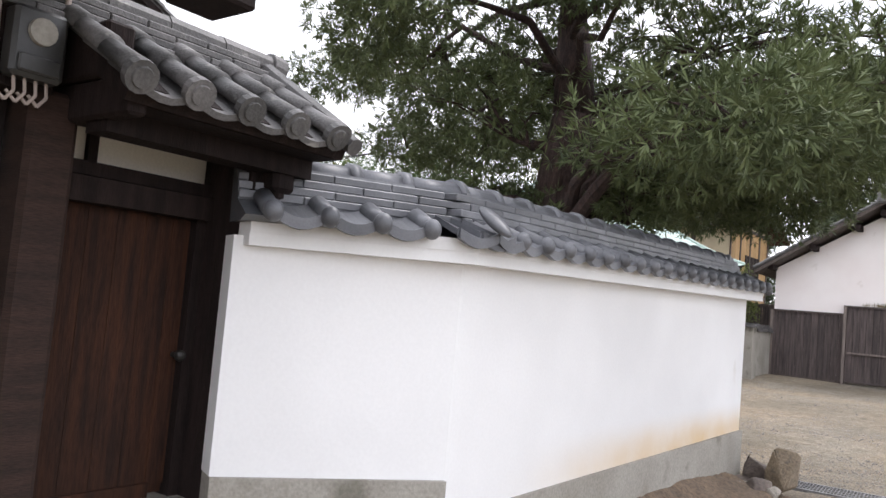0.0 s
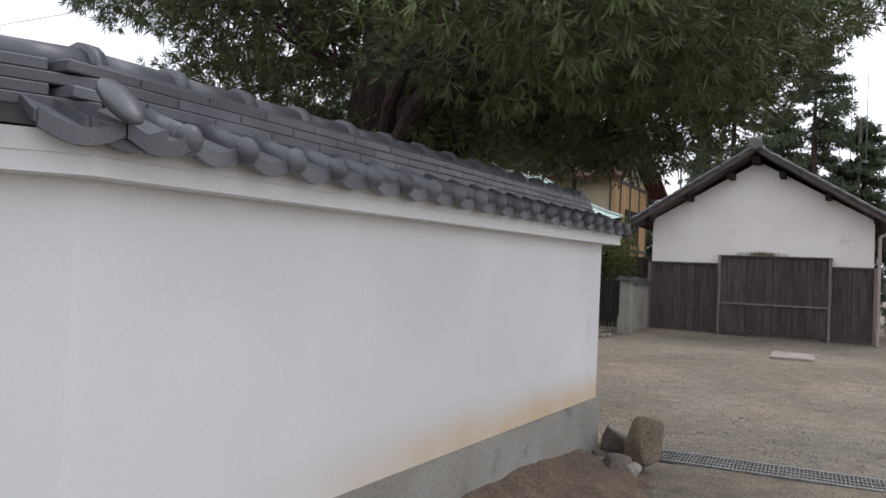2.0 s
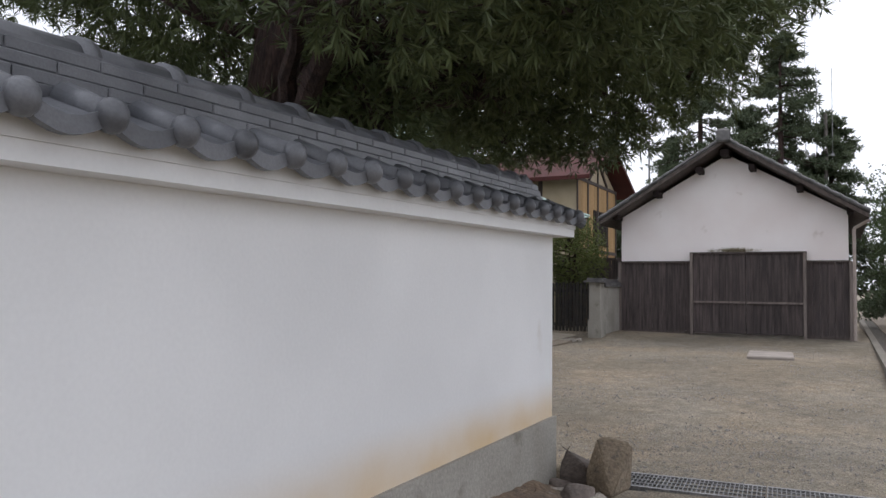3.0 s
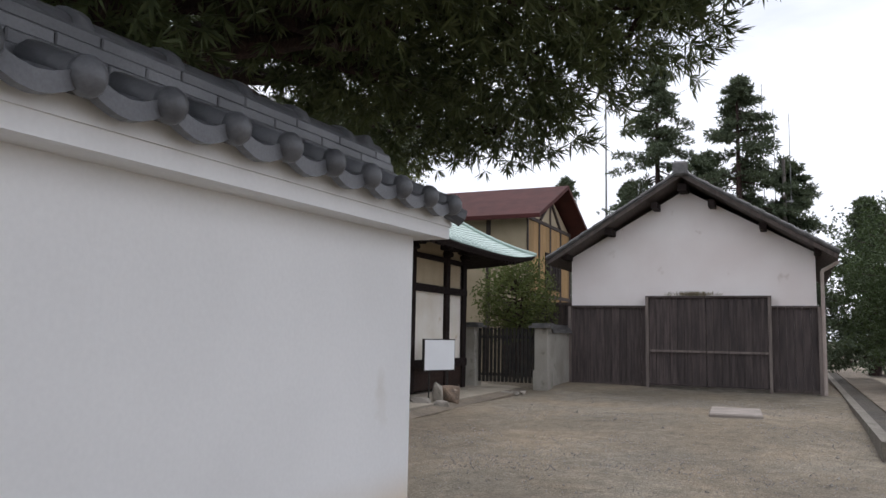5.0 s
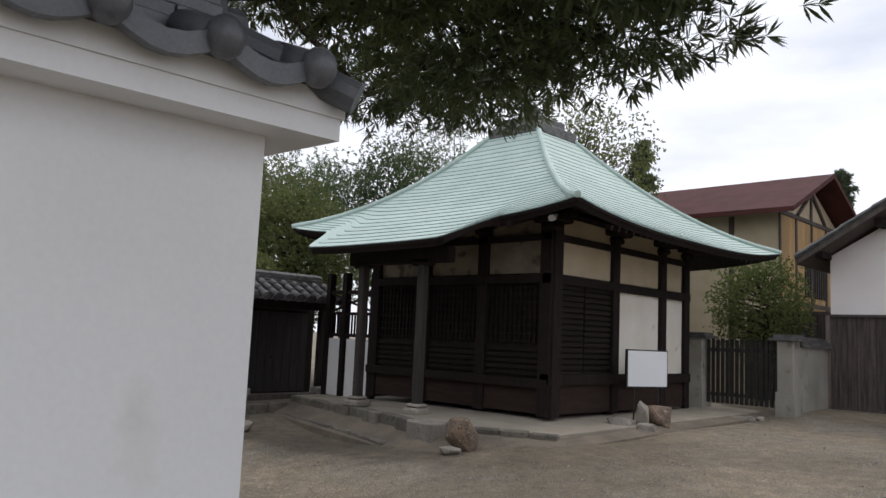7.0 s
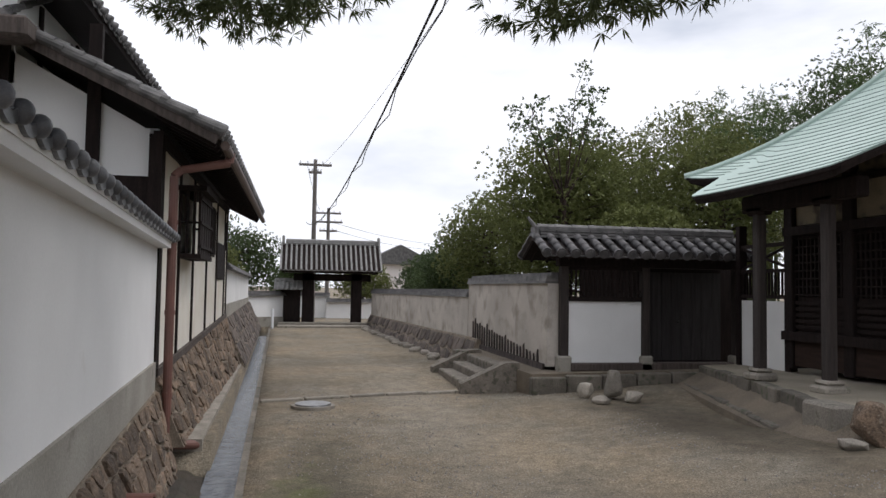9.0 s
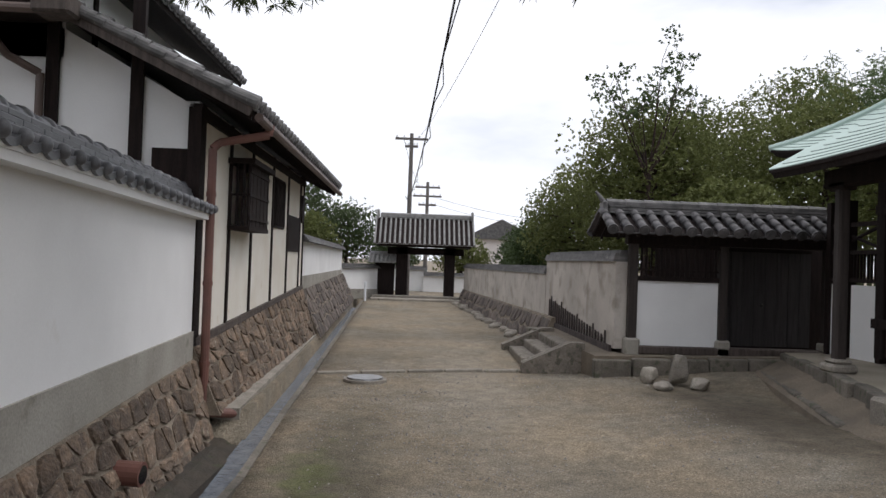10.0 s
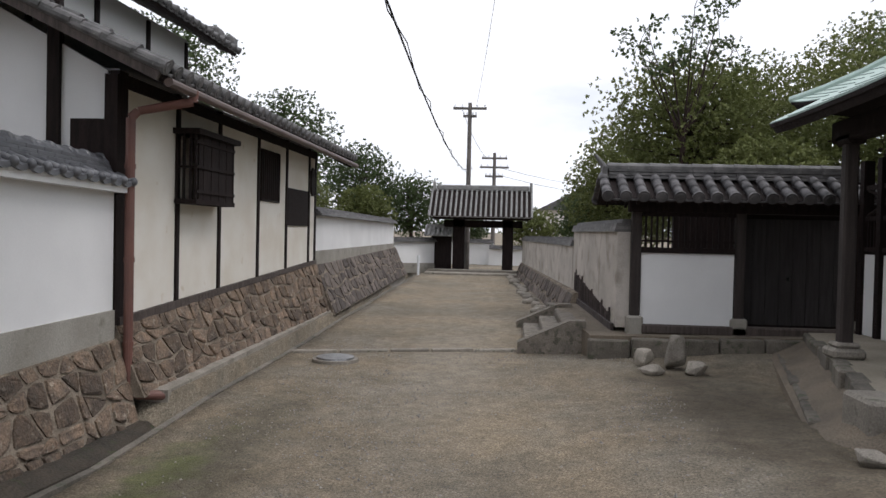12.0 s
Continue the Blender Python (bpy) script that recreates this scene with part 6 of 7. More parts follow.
# ---- roofed gate at the start ----
def near_gate():
    g = thing("side_door_gate", "small roofed gate with brown plank door beside the garden wall", "gate", (-2.6, 2.6, 0.6))
    door = part("door", boxes((-2.66, -2.62, 2.27, 2.93, 1.0, 2.2)), DOORWOOD, g, "worn brown plank door")
    for i in range(5):
        y = 2.28 + i * 0.128
        part("plank", boxes((-2.625, -2.605, y + 0.001, y + 0.127, 1.04, 2.19)), DOORWOOD, door)
    part("bottom_rail", boxes((-2.62, -2.59, 2.27, 2.80, 0.98, 1.05)), DOORWOOD, door)
    bm = rod(bmesh.new(), (-2.605, 2.86, 1.60), (-2.56, 2.86, 1.60), 0.012, 0.012, 10)
    bmesh.ops.create_uvsphere(bm, u_segments=10, v_segments=6, radius=0.026, matrix=Matrix.Translation((-2.55, 2.86, 1.60)))
    part("knob", bm, IRON, door)
    part("post", boxes((-2.62, -2.27, 2.93, 3.08, 0.5, 2.75), bevel=0.012), DARKWOOD, g)
    part("jamb", boxes((-2.66, -2.56, 2.88, 2.93, 0.6, 2.22)), DARKWOOD, g)
    part("lintel", boxes((-2.66, -2.52, 2.2, 2.98, 2.2, 2.30)), DARKWOOD, g)
    part("lintel", boxes((-2.66, -2.54, 2.2, 2.98, 2.305, 2.36)), DARKWOOD, g)
    part("transom_panel", boxes((-2.66, -2.62, 2.2, 2.98, 2.36, 2.50)), CREAM, g)
    part("transom_post", boxes((-2.64, -2.59, 2.37, 2.41, 2.36, 2.50)), DARKWOOD, g)
    part("sill", boxes((-2.7, -2.5, 2.2, 3.0, 0.5, 0.99)), GRANITE, g)
    part("brace", boxes((-2.5, -2.2, 3.0, 3.07, 2.30, 2.40), (-2.3, -2.18, 2.98, 3.1, 2.34, 2.52), bevel=0.02), DARKWOOD, g)
    part("eave_beam", boxes((-2.30, -2.16, 2.2, 3.16, 2.42, 2.52)), DARKWOOD, g)
    part("ceiling_panel", boxes((-2.9, -2.0, 2.2, 3.16, 2.50, 2.53)), DARKWOOD, g)
    m, ln = slope_frame((0, 1), (-1.92, 2.14, 2.53), (-0.55, 0), 0.30)
    part("roof_deck", boxes((0, 1.0, 0.02, ln, -0.05, 0.01), m=m), DARKWOOD, g)
    tile_roof(g, m, 0.88, ln, 0.22, 3, True, KAWARA_OLD, 0.05)
    m2, ln2 = slope_frame((0, -1), (-3.02, 3.14, 2.53), (0.55, 0), 0.26)
    tile_roof(g, m2, 1.44, ln2, 0.22, 3, False, KAWARA_OLD, 0.05)
    for k, w in enumerate((0.14, 0.12, 0.105, 0.09)):
        for i in range(5):
            y = 1.72 + i * 0.28 - (k % 2) * 0.12
            part("flat_tile", boxes((-2.47 - w, -2.47 + w, y, y + 0.275, 2.80 + k * 0.034, 2.829 + k * 0.034), bevel=0.004), KAWARA_OLD, g)
    bm = bmesh.new()
    for i in range(5):
        rod(bm, (-2.47, 1.75 + i * 0.27, 2.95), (-2.47, 1.75 + (i + 1) * 0.27, 2.95), 0.06, 0.055, 10)
    part("ridge", bm, KAWARA_OLD, g)
    bm = rod(bmesh.new(), (-2.47, 3.10, 2.95), (-2.47, 3.17, 2.94), 0.07, 0.075, 12)
    rod(bm, (-2.40, 3.08, 2.86), (-2.40, 3.15, 2.85), 0.055, 0.06, 12)
    part("ridge_end", bm, KAWARA_OLD, g)
    bm = bmesh.new()
    rod(bm, m @ Vector((0.93, 0.0, 0.06)), m @ Vector((0.93, ln, 0.09)), 0.045, 0.045, 8)
    rod(bm, m @ Vector((1.0, -0.02, 0.03)), m @ Vector((1.0, ln, 0.06)), 0.04, 0.04, 8)
    part("verge_ridge", bm, KAWARA_OLD, g)

    part("bracket", boxes((-2.5, -1.98, 2.17, 2.24, 2.46, 2.60), (-2.5, -2.14, 2.15, 2.26, 2.60, 2.80), bevel=0.012), DARKWOOD, g)

    b = thing("main_gate", "large dark timber gate post and boarding with high eave", "gate", (-2.5, 1, 0.6))
    part("post", boxes((-2.6, -2.38, 2.04, 2.22, 0.45, 2.56), bevel=0.02), SILLWOOD, b)
    part("boarding", boxes((-2.62, -2.52, -1.5, 2.02, 0.45, 3.2)), DARKWOOD, b)
    for z in (1.85, 2.6):
        part("rail", boxes((-2.53, -2.46, -1.5, 2.03, z, z + 0.09)), DARKWOOD, b)
    part("upper_wall", boxes((-2.75, -2.5, -1.5, 2.25, 2.56, 3.0)), DARKWOOD, b)
    part("eave_boards", boxes((-2.9, -1.55, -1.5, 2.18, 3.06, 3.10)), DARKWOOD, b)
    part("eave_beam", boxes((-1.75, -1.62, -1.5, 2.24, 2.98, 3.06)), DARKWOOD, b)
    part("beam_end", boxes((-1.66, -1.45, 2.05, 2.23, 2.735, 2.81), (-2.2, -1.6, 2.04, 2.12, 2.86, 2.92), bevel=0.01), DARKWOOD, b)
    m, ln = slope_frame((0, 1), (-1.5, -1.5, 3.13), (-1.2, 0), 0.6)
    tile_roof(b, m, 3.7, ln, 0.24, 5, False, KAWARA_OLD, 0.055)
    part("roof_deck", boxes((0, 3.7, 0, ln, -0.05, 0.01), m=m), DARKWOOD, b)
    mb = thing("meter_box", "grey electricity meter in a clear box with looped cables", "meter", (-2.33, 2.01, 2.55))
    part("back_board", boxes((-2.50, -2.38, 1.91, 2.11, 2.53, 2.82), bevel=0.006), DARKWOOD, mb)
    part("box", boxes((-2.38, -2.29, 1.92, 2.10, 2.56, 2.80), bevel=0.014), METER, mb)
    part("dial", rod(bmesh.new(), (-2.30, 2.01, 2.72), (-2.275, 2.01, 2.72), 0.05, 0.046, 18), CONCRETE, mb, "pale round dial")
    part("cover", boxes((-2.29, -2.275, 1.94, 2.08, 2.575, 2.635), bevel=0.006), METER, mb)
    bm = bmesh.new()
    for i in range(4):
        y = 1.95 + i * 0.036
        path_rod(bm, [(-2.33, y, 2.57), (-2.325, y + 0.005, 2.51), (-2.33, y - 0.02, 2.475), (-2.34, y - 0.05, 2.51)], [0.006] * 4, 6)
    part("cable_loop", bm, PIPE_CREAM, mb)
    bm = rod(bmesh.new(), (-2.36, 1.90, 2.5), (-2.36, 1.88, 3.0), 0.012)
    rod(bm, (-2.36, 2.115, 2.78), (-2.36, 2.115, 3.0), 0.01)
    part("conduit", bm, PIPE_CREAM, mb)


METER = mat("grey_meter_plastic", (0.05, 0.05, 0.048), (0.035, 0.035, 0.034), 0.35, 8, 60, 0.05, grain=0.1)
near_gate()


# ---- brown house beyond the yard ----
def brown_house():
    h = thing("brown_house", "ochre boarded two-storey house with dark red sheet roof", "house", (-11, 32, 0.6))
    x1, y0, y1 = -8.2, 29.4, 34.6
    ay = 32.0
    part("wall", boxes((-16, x1, y0, y1, 0.4, 5.7)), TAN, h)
    part("gable", prism_x(x1 - 0.1, x1 - 0.001, [(y0, 5.7), (y1, 5.7), (ay, 6.85)]), TAN, h)
    for i in range(15):
        y = y0 + 0.03 + i * 0.345
        part("board", boxes((x1, x1 + 0.02, y, y + 0.335, 0.5, 5.7)), OCHRE, h)
    for y in (y0 + 0.04, y0 + 1.3, ay, ay + 1.3, y1 - 0.04):
        part("timber", boxes((x1 + 0.02, x1 + 0.05, y - 0.06, y + 0.06, 0.5, 5.7 + (1.0 if y == ay else 0))), GREYWOOD, h)
    for z in (3.1, 5.62):
        part("timber", boxes((x1 + 0.02, x1 + 0.06, y0, y1, z, z + 0.12)), GREYWOOD, h)
    bm = bmesh.new()
    rod(bm, (x1 + 0.04, ay - 1.2, 5.75), (x1 + 0.04, ay, 6.6), 0.05, 0.05, 6)
    rod(bm, (x1 + 0.04, ay + 1.2, 5.75), (x1 + 0.04, ay, 6.6), 0.05, 0.05, 6)
    part("gable_brace", bm, GREYWOOD, h)
    for i in range(4):
        part("timber", boxes((-9.6 - i * 1.6, -9.45 - i * 1.6, y0 - 0.04, y0 - 0.001, 0.5, 5.6)), GREYWOOD, h)
    part("window", boxes((x1 + 0.02, x1 + 0.045, 31.4, 33.3, 3.4, 4.7)), DARKGLASS_SHADE, h)
    for i in range(10):
        y = 31.45 + i * 0.2
        part("window_bar", boxes((x1 + 0.045, x1 + 0.07, y - 0.02, y + 0.02, 3.4, 4.7)), GREYWOOD, h)
    for sy in (-1, 1):
        ey = y0 - 0.8 if sy < 0 else y1 + 0.8
        bm = bmesh.new()
        v = [bm.verts.new(p) for p in ((-17, ey, 5.50), (x1 + 0.7, ey, 5.50), (x1 + 0.7, ay, 7.0), (-17, ay, 7.0))]
        w = [bm.verts.new(q.co + Vector((0, 0, 0.14))) for q in v]
        bm.faces.new(v)
        bm.faces.new(w[::-1])
        for i in range(4):
            bm.faces.new((v[i], w[i], w[(i + 1) % 4], v[(i + 1) % 4]))
        bmesh.ops.recalc_face_normals(bm, faces=bm.faces[:])
        part("roof", bm, RED_ROOF, h)
    low = thing("boarded_fence", "dark boarded fence behind the yard wall", "fence", (-6.5, 27, 0.6))
    for i in range(22):
        x = -8.1 + i * 0.2
        part("board", boxes((x, x + 0.19, 27.0, 27.03, 0.5, 2.7)), BOARD, low)
    part("rail", boxes((-8.1, -3.7, 26.97, 27.0, 2.66, 2.74)), GREYWOOD, low)


brown_house()
far = thing("far_house", "distant grey-roofed house beyond the trees", "house", (-58, 17, 0))
part("wall", boxes((-62, -54, 14.5, 19, 0, 3.6)), PLASTER_WARM, far)
part("roof", prism_x(-62.5, -53.5, [(14.0, 3.4), (19.5, 3.4), (16.7, 4.8)]), KAWARA_OLD, far)
ditch = thing("ditch_kerb", "concrete kerb of the ditch beside the storehouse", "kerb", (1.2, 20, 0.6), kind="structure")
part("kerb", prism([(0.62, 38), (0.62, 15.8), (0.76, 15.8), (0.76, 38)], 0.2, 0.65), GRANITE_DARK, ditch)
part("ditch_bed", prism([(0.76, 38), (0.76, 15.8), (1.06, 15.8), (1.06, 38)], 0.2, 0.625), WET_EARTH, ditch)
part("far_kerb", prism([(1.06, 38), (1.06, 15.8), (1.9, 15.8), (1.9, 38)], 0.2, 0.65), SOIL_GREY, ditch)


# ---- trees ----
def quads_mesh(name, material, pts):
    """pts: array (n, 4, 3), one leaf a row."""
    n = len(pts)
    me = bpy.data.meshes.new(name)
    me.vertices.add(n * 4)
    me.vertices.foreach_set("co", pts.astype(np.float32).ravel())
    me.loops.add(n * 4)
    me.loops.foreach_set("vertex_index", np.arange(n * 4, dtype=np.int32))
    me.polygons.add(n)
    me.polygons.foreach_set("loop_start", np.arange(0, n * 4, 4, dtype=np.int32))
    me.update()
    me.materials.append(material)
    return me


def unit(v):
    return v / np.maximum(np.linalg.norm(v, axis=-1, keepdims=True), 1e-6)


def leaves(rng, centres, dirs, per, length, width, spread, flat=0.0):
    """Tufts of leaves: per blades at each centre, fanned about dirs; flat turns their faces up to the sky."""
    n = len(centres)
    d = unit(np.repeat(dirs, per, 0) + spread * rng.normal(size=(n * per, 3)))
    c = np.repeat(centres, per, 0)
    side = unit(np.cross(d, rng.normal(size=(n * per, 3)) + np.array([0, 0, 3.0 * flat])))
    ln = length * rng.uniform(0.6, 1.15, (n * per, 1))
    w = width * rng.uniform(0.7, 1.2, (n * per, 1))
    return np.stack([c, c + d * ln * 0.5 + side * w, c + d * ln, c + d * ln * 0.5 - side * w], 1)


def in_pad(rng, n, centre, radii, shell=0.55):
    v = unit(rng.normal(size=(n, 3)))
    r = shell + (1 - shell) * rng.uniform(0, 1, (n, 1)) ** 0.6
    bump = 1 + 0.28 * np.sin(v[:, :1] * 5 + centre[0] * 3) * np.sin(v[:, 1:2] * 4 + centre[1] * 2)
    return np.array(centre) + v * r * bump * np.array(radii), unit(v + np.array([0, 0, 0.25]))


def sinuous(rng, start, end, wave, n=7):
    """Points of a crooked limb from start to end that rises first and then droops."""
    start, end = Vector(start), Vector(end)
    out = [start]
    drift = Vector((0, 0, 0))
    for i in range(1, n):
        f = i / n
        drift += Vector(rng.normal(size=3)) * wave * 0.5
        out.append(start.lerp(end, f) + drift * math.sin(math.pi * f) + Vector((0, 0, wave * 1.1 * math.sin(math.pi * f))))
    return out + [end]


def garden_tree():
    rng = np.random.default_rng(11)
    foot = Vector((-3.32, 7.55, 0.4))
    t = thing("garden_tree", "old broad evergreen with long narrow leaves spreading over the wall", "tree", (foot.x, foot.y, 0.6))
    bm = bmesh.new()
    core = [foot + Vector(q) for q in ((0, 0, 0), (-0.04, 0.02, 1.0), (0.03, 0.0, 1.9), (-0.03, 0.05, 2.7), (0.05, 0.08, 3.5), (-0.06, 0.12, 4.4), (-0.15, 0.1, 5.4))]
    path_rod(bm, core, [0.36, 0.29, 0.27, 0.26, 0.22, 0.16, 0.07], 16)
    for k in range(9):
        a = k * 0.7
        path_rod(bm, [c + Vector((math.cos(a + 0.25 * i) * r, math.sin(a + 0.25 * i) * r, 0)) for i, (c, r) in enumerate(zip(core[:6], (0.31, 0.24, 0.22, 0.21, 0.17, 0.11)))], [0.09, 0.075, 0.07, 0.065, 0.055, 0.04], 7)
    part("trunk", bm, BARK, t, "dark ridged trunk", smooth=True)
    pads = [(-1.0, 5.5, 3.2, 0.75, 0.9, 0.34), (-1.8, 6.3, 3.22, 0.9, 0.9, 0.33), (-0.9, 6.9, 3.6, 0.75, 0.9, 0.4), (-1.0, 8.4, 3.72, 0.85, 0.9, 0.4), (-1.6, 9.3, 3.75, 0.9, 0.9, 0.4),
            (-1.75, 10.2, 3.45, 0.75, 0.8, 0.33), (-2.2, 10.9, 3.33, 0.8, 0.6, 0.3), (-3.1, 10.9, 3.42, 0.8, 0.7, 0.33), (-3.8, 11.6, 3.52, 0.7, 0.6, 0.27), (-4.7, 11.4, 3.65, 0.8, 0.6, 0.28),
            (-5.8, 9.6, 4.05, 1.0, 0.8, 0.33), (-6.6, 9.0, 4.1, 0.8, 0.8, 0.33), (-4.0, 7.0, 3.9, 0.9, 0.9, 0.5), 
            (-1.8, 7.6, 4.3, 1.2, 1.2, 0.5), (-3.0, 8.8, 4.2, 1.2, 1.1, 0.5), (-2.6, 6.6, 5.1, 1.2, 1.2, 0.55), (-4.2, 8.4, 4.8, 1.2, 1.2, 0.6), (-1.6, 5.9, 4.7, 1.0, 1.0, 0.45),
            (-3.4, 7.2, 5.9, 1.2, 1.1, 0.6), (-0.5, 7.4, 4.15, 0.7, 0.8, 0.35), (-0.7, 9.4, 4.2, 0.7, 0.8, 0.35), (-4.9, 8.0, 4.2, 1.0, 1.0, 0.5), (-3.9, 5.6, 4.7, 0.7, 0.7, 0.5), (-4.8, 6.2, 4.6, 0.65, 0.65, 0.55), (-2.6, 9.6, 3.65, 1.0, 0.9, 0.4), (-1.9, 8.4, 3.55, 1.1, 0.9, 0.36), (-2.9, 10.1, 3.55, 0.9, 0.8, 0.35), (-1.15, 10.4, 3.75, 0.6, 0.7, 0.33),
            (-0.75, 10.1, 4.0, 0.5, 0.7, 0.3), (-2.3, 7.6, 3.4, 0.9, 0.8, 0.34), (-3.4, 9.3, 3.8, 0.9, 0.8, 0.4), (-1.3, 7.4, 3.4, 0.8, 0.8, 0.33),
            (-2.4, 9.8, 4.4, 1.0, 1.0, 0.45), (-5.0, 10.3, 4.3, 0.9, 0.9, 0.38), (-7.4, 8.4, 4.95, 0.9, 0.8, 0.3), (-6.2, 8.2, 5.0, 0.9, 0.8, 0.35), (-0.3, 11.0, 4.7, 0.7, 0.6, 0.3),
            (-4.3, 7.5, 3.0, 0.8, 0.6, 0.3), (-3.6, 7.6, 2.95, 0.7, 0.4, 0.28), (-2.6, 7.6, 3.0, 0.5, 0.5, 0.25)]
    cs, ds = [], []
    for x, y, z, rx, ry, rz in pads:
        reach = math.hypot(x - foot.x, y - foot.y)
        start = Vector((foot.x, foot.y, max(2.5, min(5.0, z - 0.30 - 0.10 * reach)) + (0.9 if x < -4.5 else 0.0)))
        end = Vector((x, y, z - 0.06))
        big = 0.045 + 0.016 * reach if z < 4.0 else 0.05
        crook = sinuous(rng, start, end, 0.14 + 0.035 * reach)
        limbs = bmesh.new()
        path_rod(limbs, crook, [big * g for g in (1.0, 0.86, 0.74, 0.6, 0.48, 0.36, 0.24, 0.12)], 8)
        for _ in range(9):
            v = unit(rng.normal(size=3))
            e2 = Vector((x + v[0] * rx * 0.85, y + v[1] * ry * 0.85, z + abs(v[2]) * rz * 0.6))
            k = crook[int(rng.integers(4, 8))]
            path_rod(limbs, sinuous(rng, k, e2, 0.07, 4), [0.020, 0.014, 0.010, 0.007, 0.004], 5)
        part("limb", limbs, BARK, t)
        n = int((620 if y > 8.2 else 720 if x < -4.1 or z > 4.5 else 300 if (x, y) in ((-1.8, 6.3), (-4.0, 7.0), (-2.3, 7.6)) else 500) * (rx * ry * rz) ** 0.55 / 0.42 ** 0.55)
        c, d = in_pad(rng, n, (x, y, z), (rx, ry, rz), 0.25)
        cs.append(c)
        ds.append(d)
    place("crown", quads_mesh("crown", PINE_LEAF, leaves(rng, np.concatenate(cs), np.concatenate(ds), 13, 0.122, 0.0080, 0.85, 0.5)), t)


garden_tree()


def door_weeds():
    rng = np.random.default_rng(17)
    w = thing("weeds", "dry pale weeds growing on the storehouse door head", "weeds", (-2.3, 24.2, 2.76))
    n = 150
    c = np.stack([-2.35 + 0.5 * rng.uniform(-1, 1, n) ** 3 + rng.uniform(-0.25, 0.25, n), 24.18 + rng.uniform(-0.05, 0.05, n), np.full(n, 2.758)], 1)
    d = np.stack([rng.normal(0, 0.35, n), rng.normal(0, 0.2, n), np.ones(n)], 1)
    place("blades", quads_mesh("blades", STRAW, leaves(rng, c, d, 3, 0.13, 0.006, 0.3)), w)


STRAW = leaf_mat("dry_straw", (0.20, 0.17, 0.10), (0.30, 0.26, 0.17))
door_weeds()


def broad_tree(name, label, x, y, h, r, material, seed, n=1700, leaf=0.11, squat=0.75, group="", low=0.35, base=None):
    rng = np.random.default_rng(seed)
    z0 = ground_at(x, y) if base is None else base
    t = thing(name, label, "tree" if h > 3 else "bush", (x, y, z0), group=group)
    bm = bmesh.new()
    path_rod(bm, [(x, y, z0 - 0.2), (x + 0.1, y, z0 + h * 0.3), (x + rng.uniform(-0.2, 0.2), y + rng.uniform(-0.2, 0.2), z0 + h * 0.75)], [0.05 * h ** 0.7, 0.035 * h ** 0.7, 0.012 * h ** 0.7], 9)
    cs, ds = [], []
    k = 44
    for i in range(k):
        a = i * 2.399963 + rng.uniform(-0.3, 0.3)
        f = (i + 0.5) / k
        up = 1 - 2 * f
        out = math.sqrt(max(0.0, 1 - up * up)) * rng.uniform(0.62, 1.0)
        mid_z, half = z0 + h * (0.5 + low * 0.42), h * (0.5 - low * 0.42)
        c = (x + r * 0.8 * out * math.cos(a), y + r * 0.8 * out * math.sin(a), mid_z + half * 0.84 * up * rng.uniform(0.85, 1.05))
        q = r * rng.uniform(0.26, 0.42)
        rod(bm, (x, y, min(c[2] - 0.1, z0 + h * 0.7)), c, 0.012 * h ** 0.7, 0.004, 6)
        p, d = in_pad(rng, int(n * 2.6) // k, c, (q, q, q * squat), 0.55)
        cs.append(p)
        ds.append(d)
    p, d = in_pad(rng, int(n * 0.5), (x, y, z0 + h * (0.5 + low * 0.42)), (r * 0.7, r * 0.7, h * (0.5 - low * 0.42) * 0.75), 0.5)
    cs.append(p)
    ds.append(d)
    part("trunk", bm, BARK, t)
    c, d = np.concatenate(cs), np.concatenate(ds)
    place("crown", quads_mesh("crown", material, leaves(rng, c, d, 5, leaf * 0.85, leaf * 0.29, 1.1, 0.6)), t)


LANE = "trees behind the lane wall"
for i, (x, y, h, r, m, n) in enumerate(((-18.8, 16.3, 5.7, 2.3, BROAD_LEAF, 3400), (-21, 18.2, 6.0, 2.4, BROAD_LEAF, 3000), (-22, 21.5, 7.4, 2.7, BROAD_LEAF, 3000), (-23.5, 15.6, 4.6, 1.9, BROAD_LEAF, 2200),
                                    (-27.5, 15.4, 3.6, 1.7, DARK_LEAF, 1800), (-31, 15.8, 3.0, 1.6, DARK_LEAF, 1500), (-17, 19.5, 5.6, 2.0, BROAD_LEAF, 2400), (-18.5, 24.5, 8.2, 2.8, DARK_LEAF, 2600),
                                    (-13.5, 27, 9.0, 2.9, BROAD_LEAF, 2600), (-25.5, 18.5, 5.0, 2.3, DARK_LEAF, 2000), (-15.8, 17.0, 3.6, 1.2, BROAD_LEAF, 1500), (-35.5, 16.2, 3.0, 1.7, DARK_LEAF, 1400), (-12.5, 24.5, 6.5, 2.0, DARK_LEAF, 1800))):
    broad_tree("broadleaf_tree", "dense leafy green tree behind the lane wall", x, y, h, r, m, 200 + i, n, 0.095, group=LANE)
HILL = "trees on the far bank"
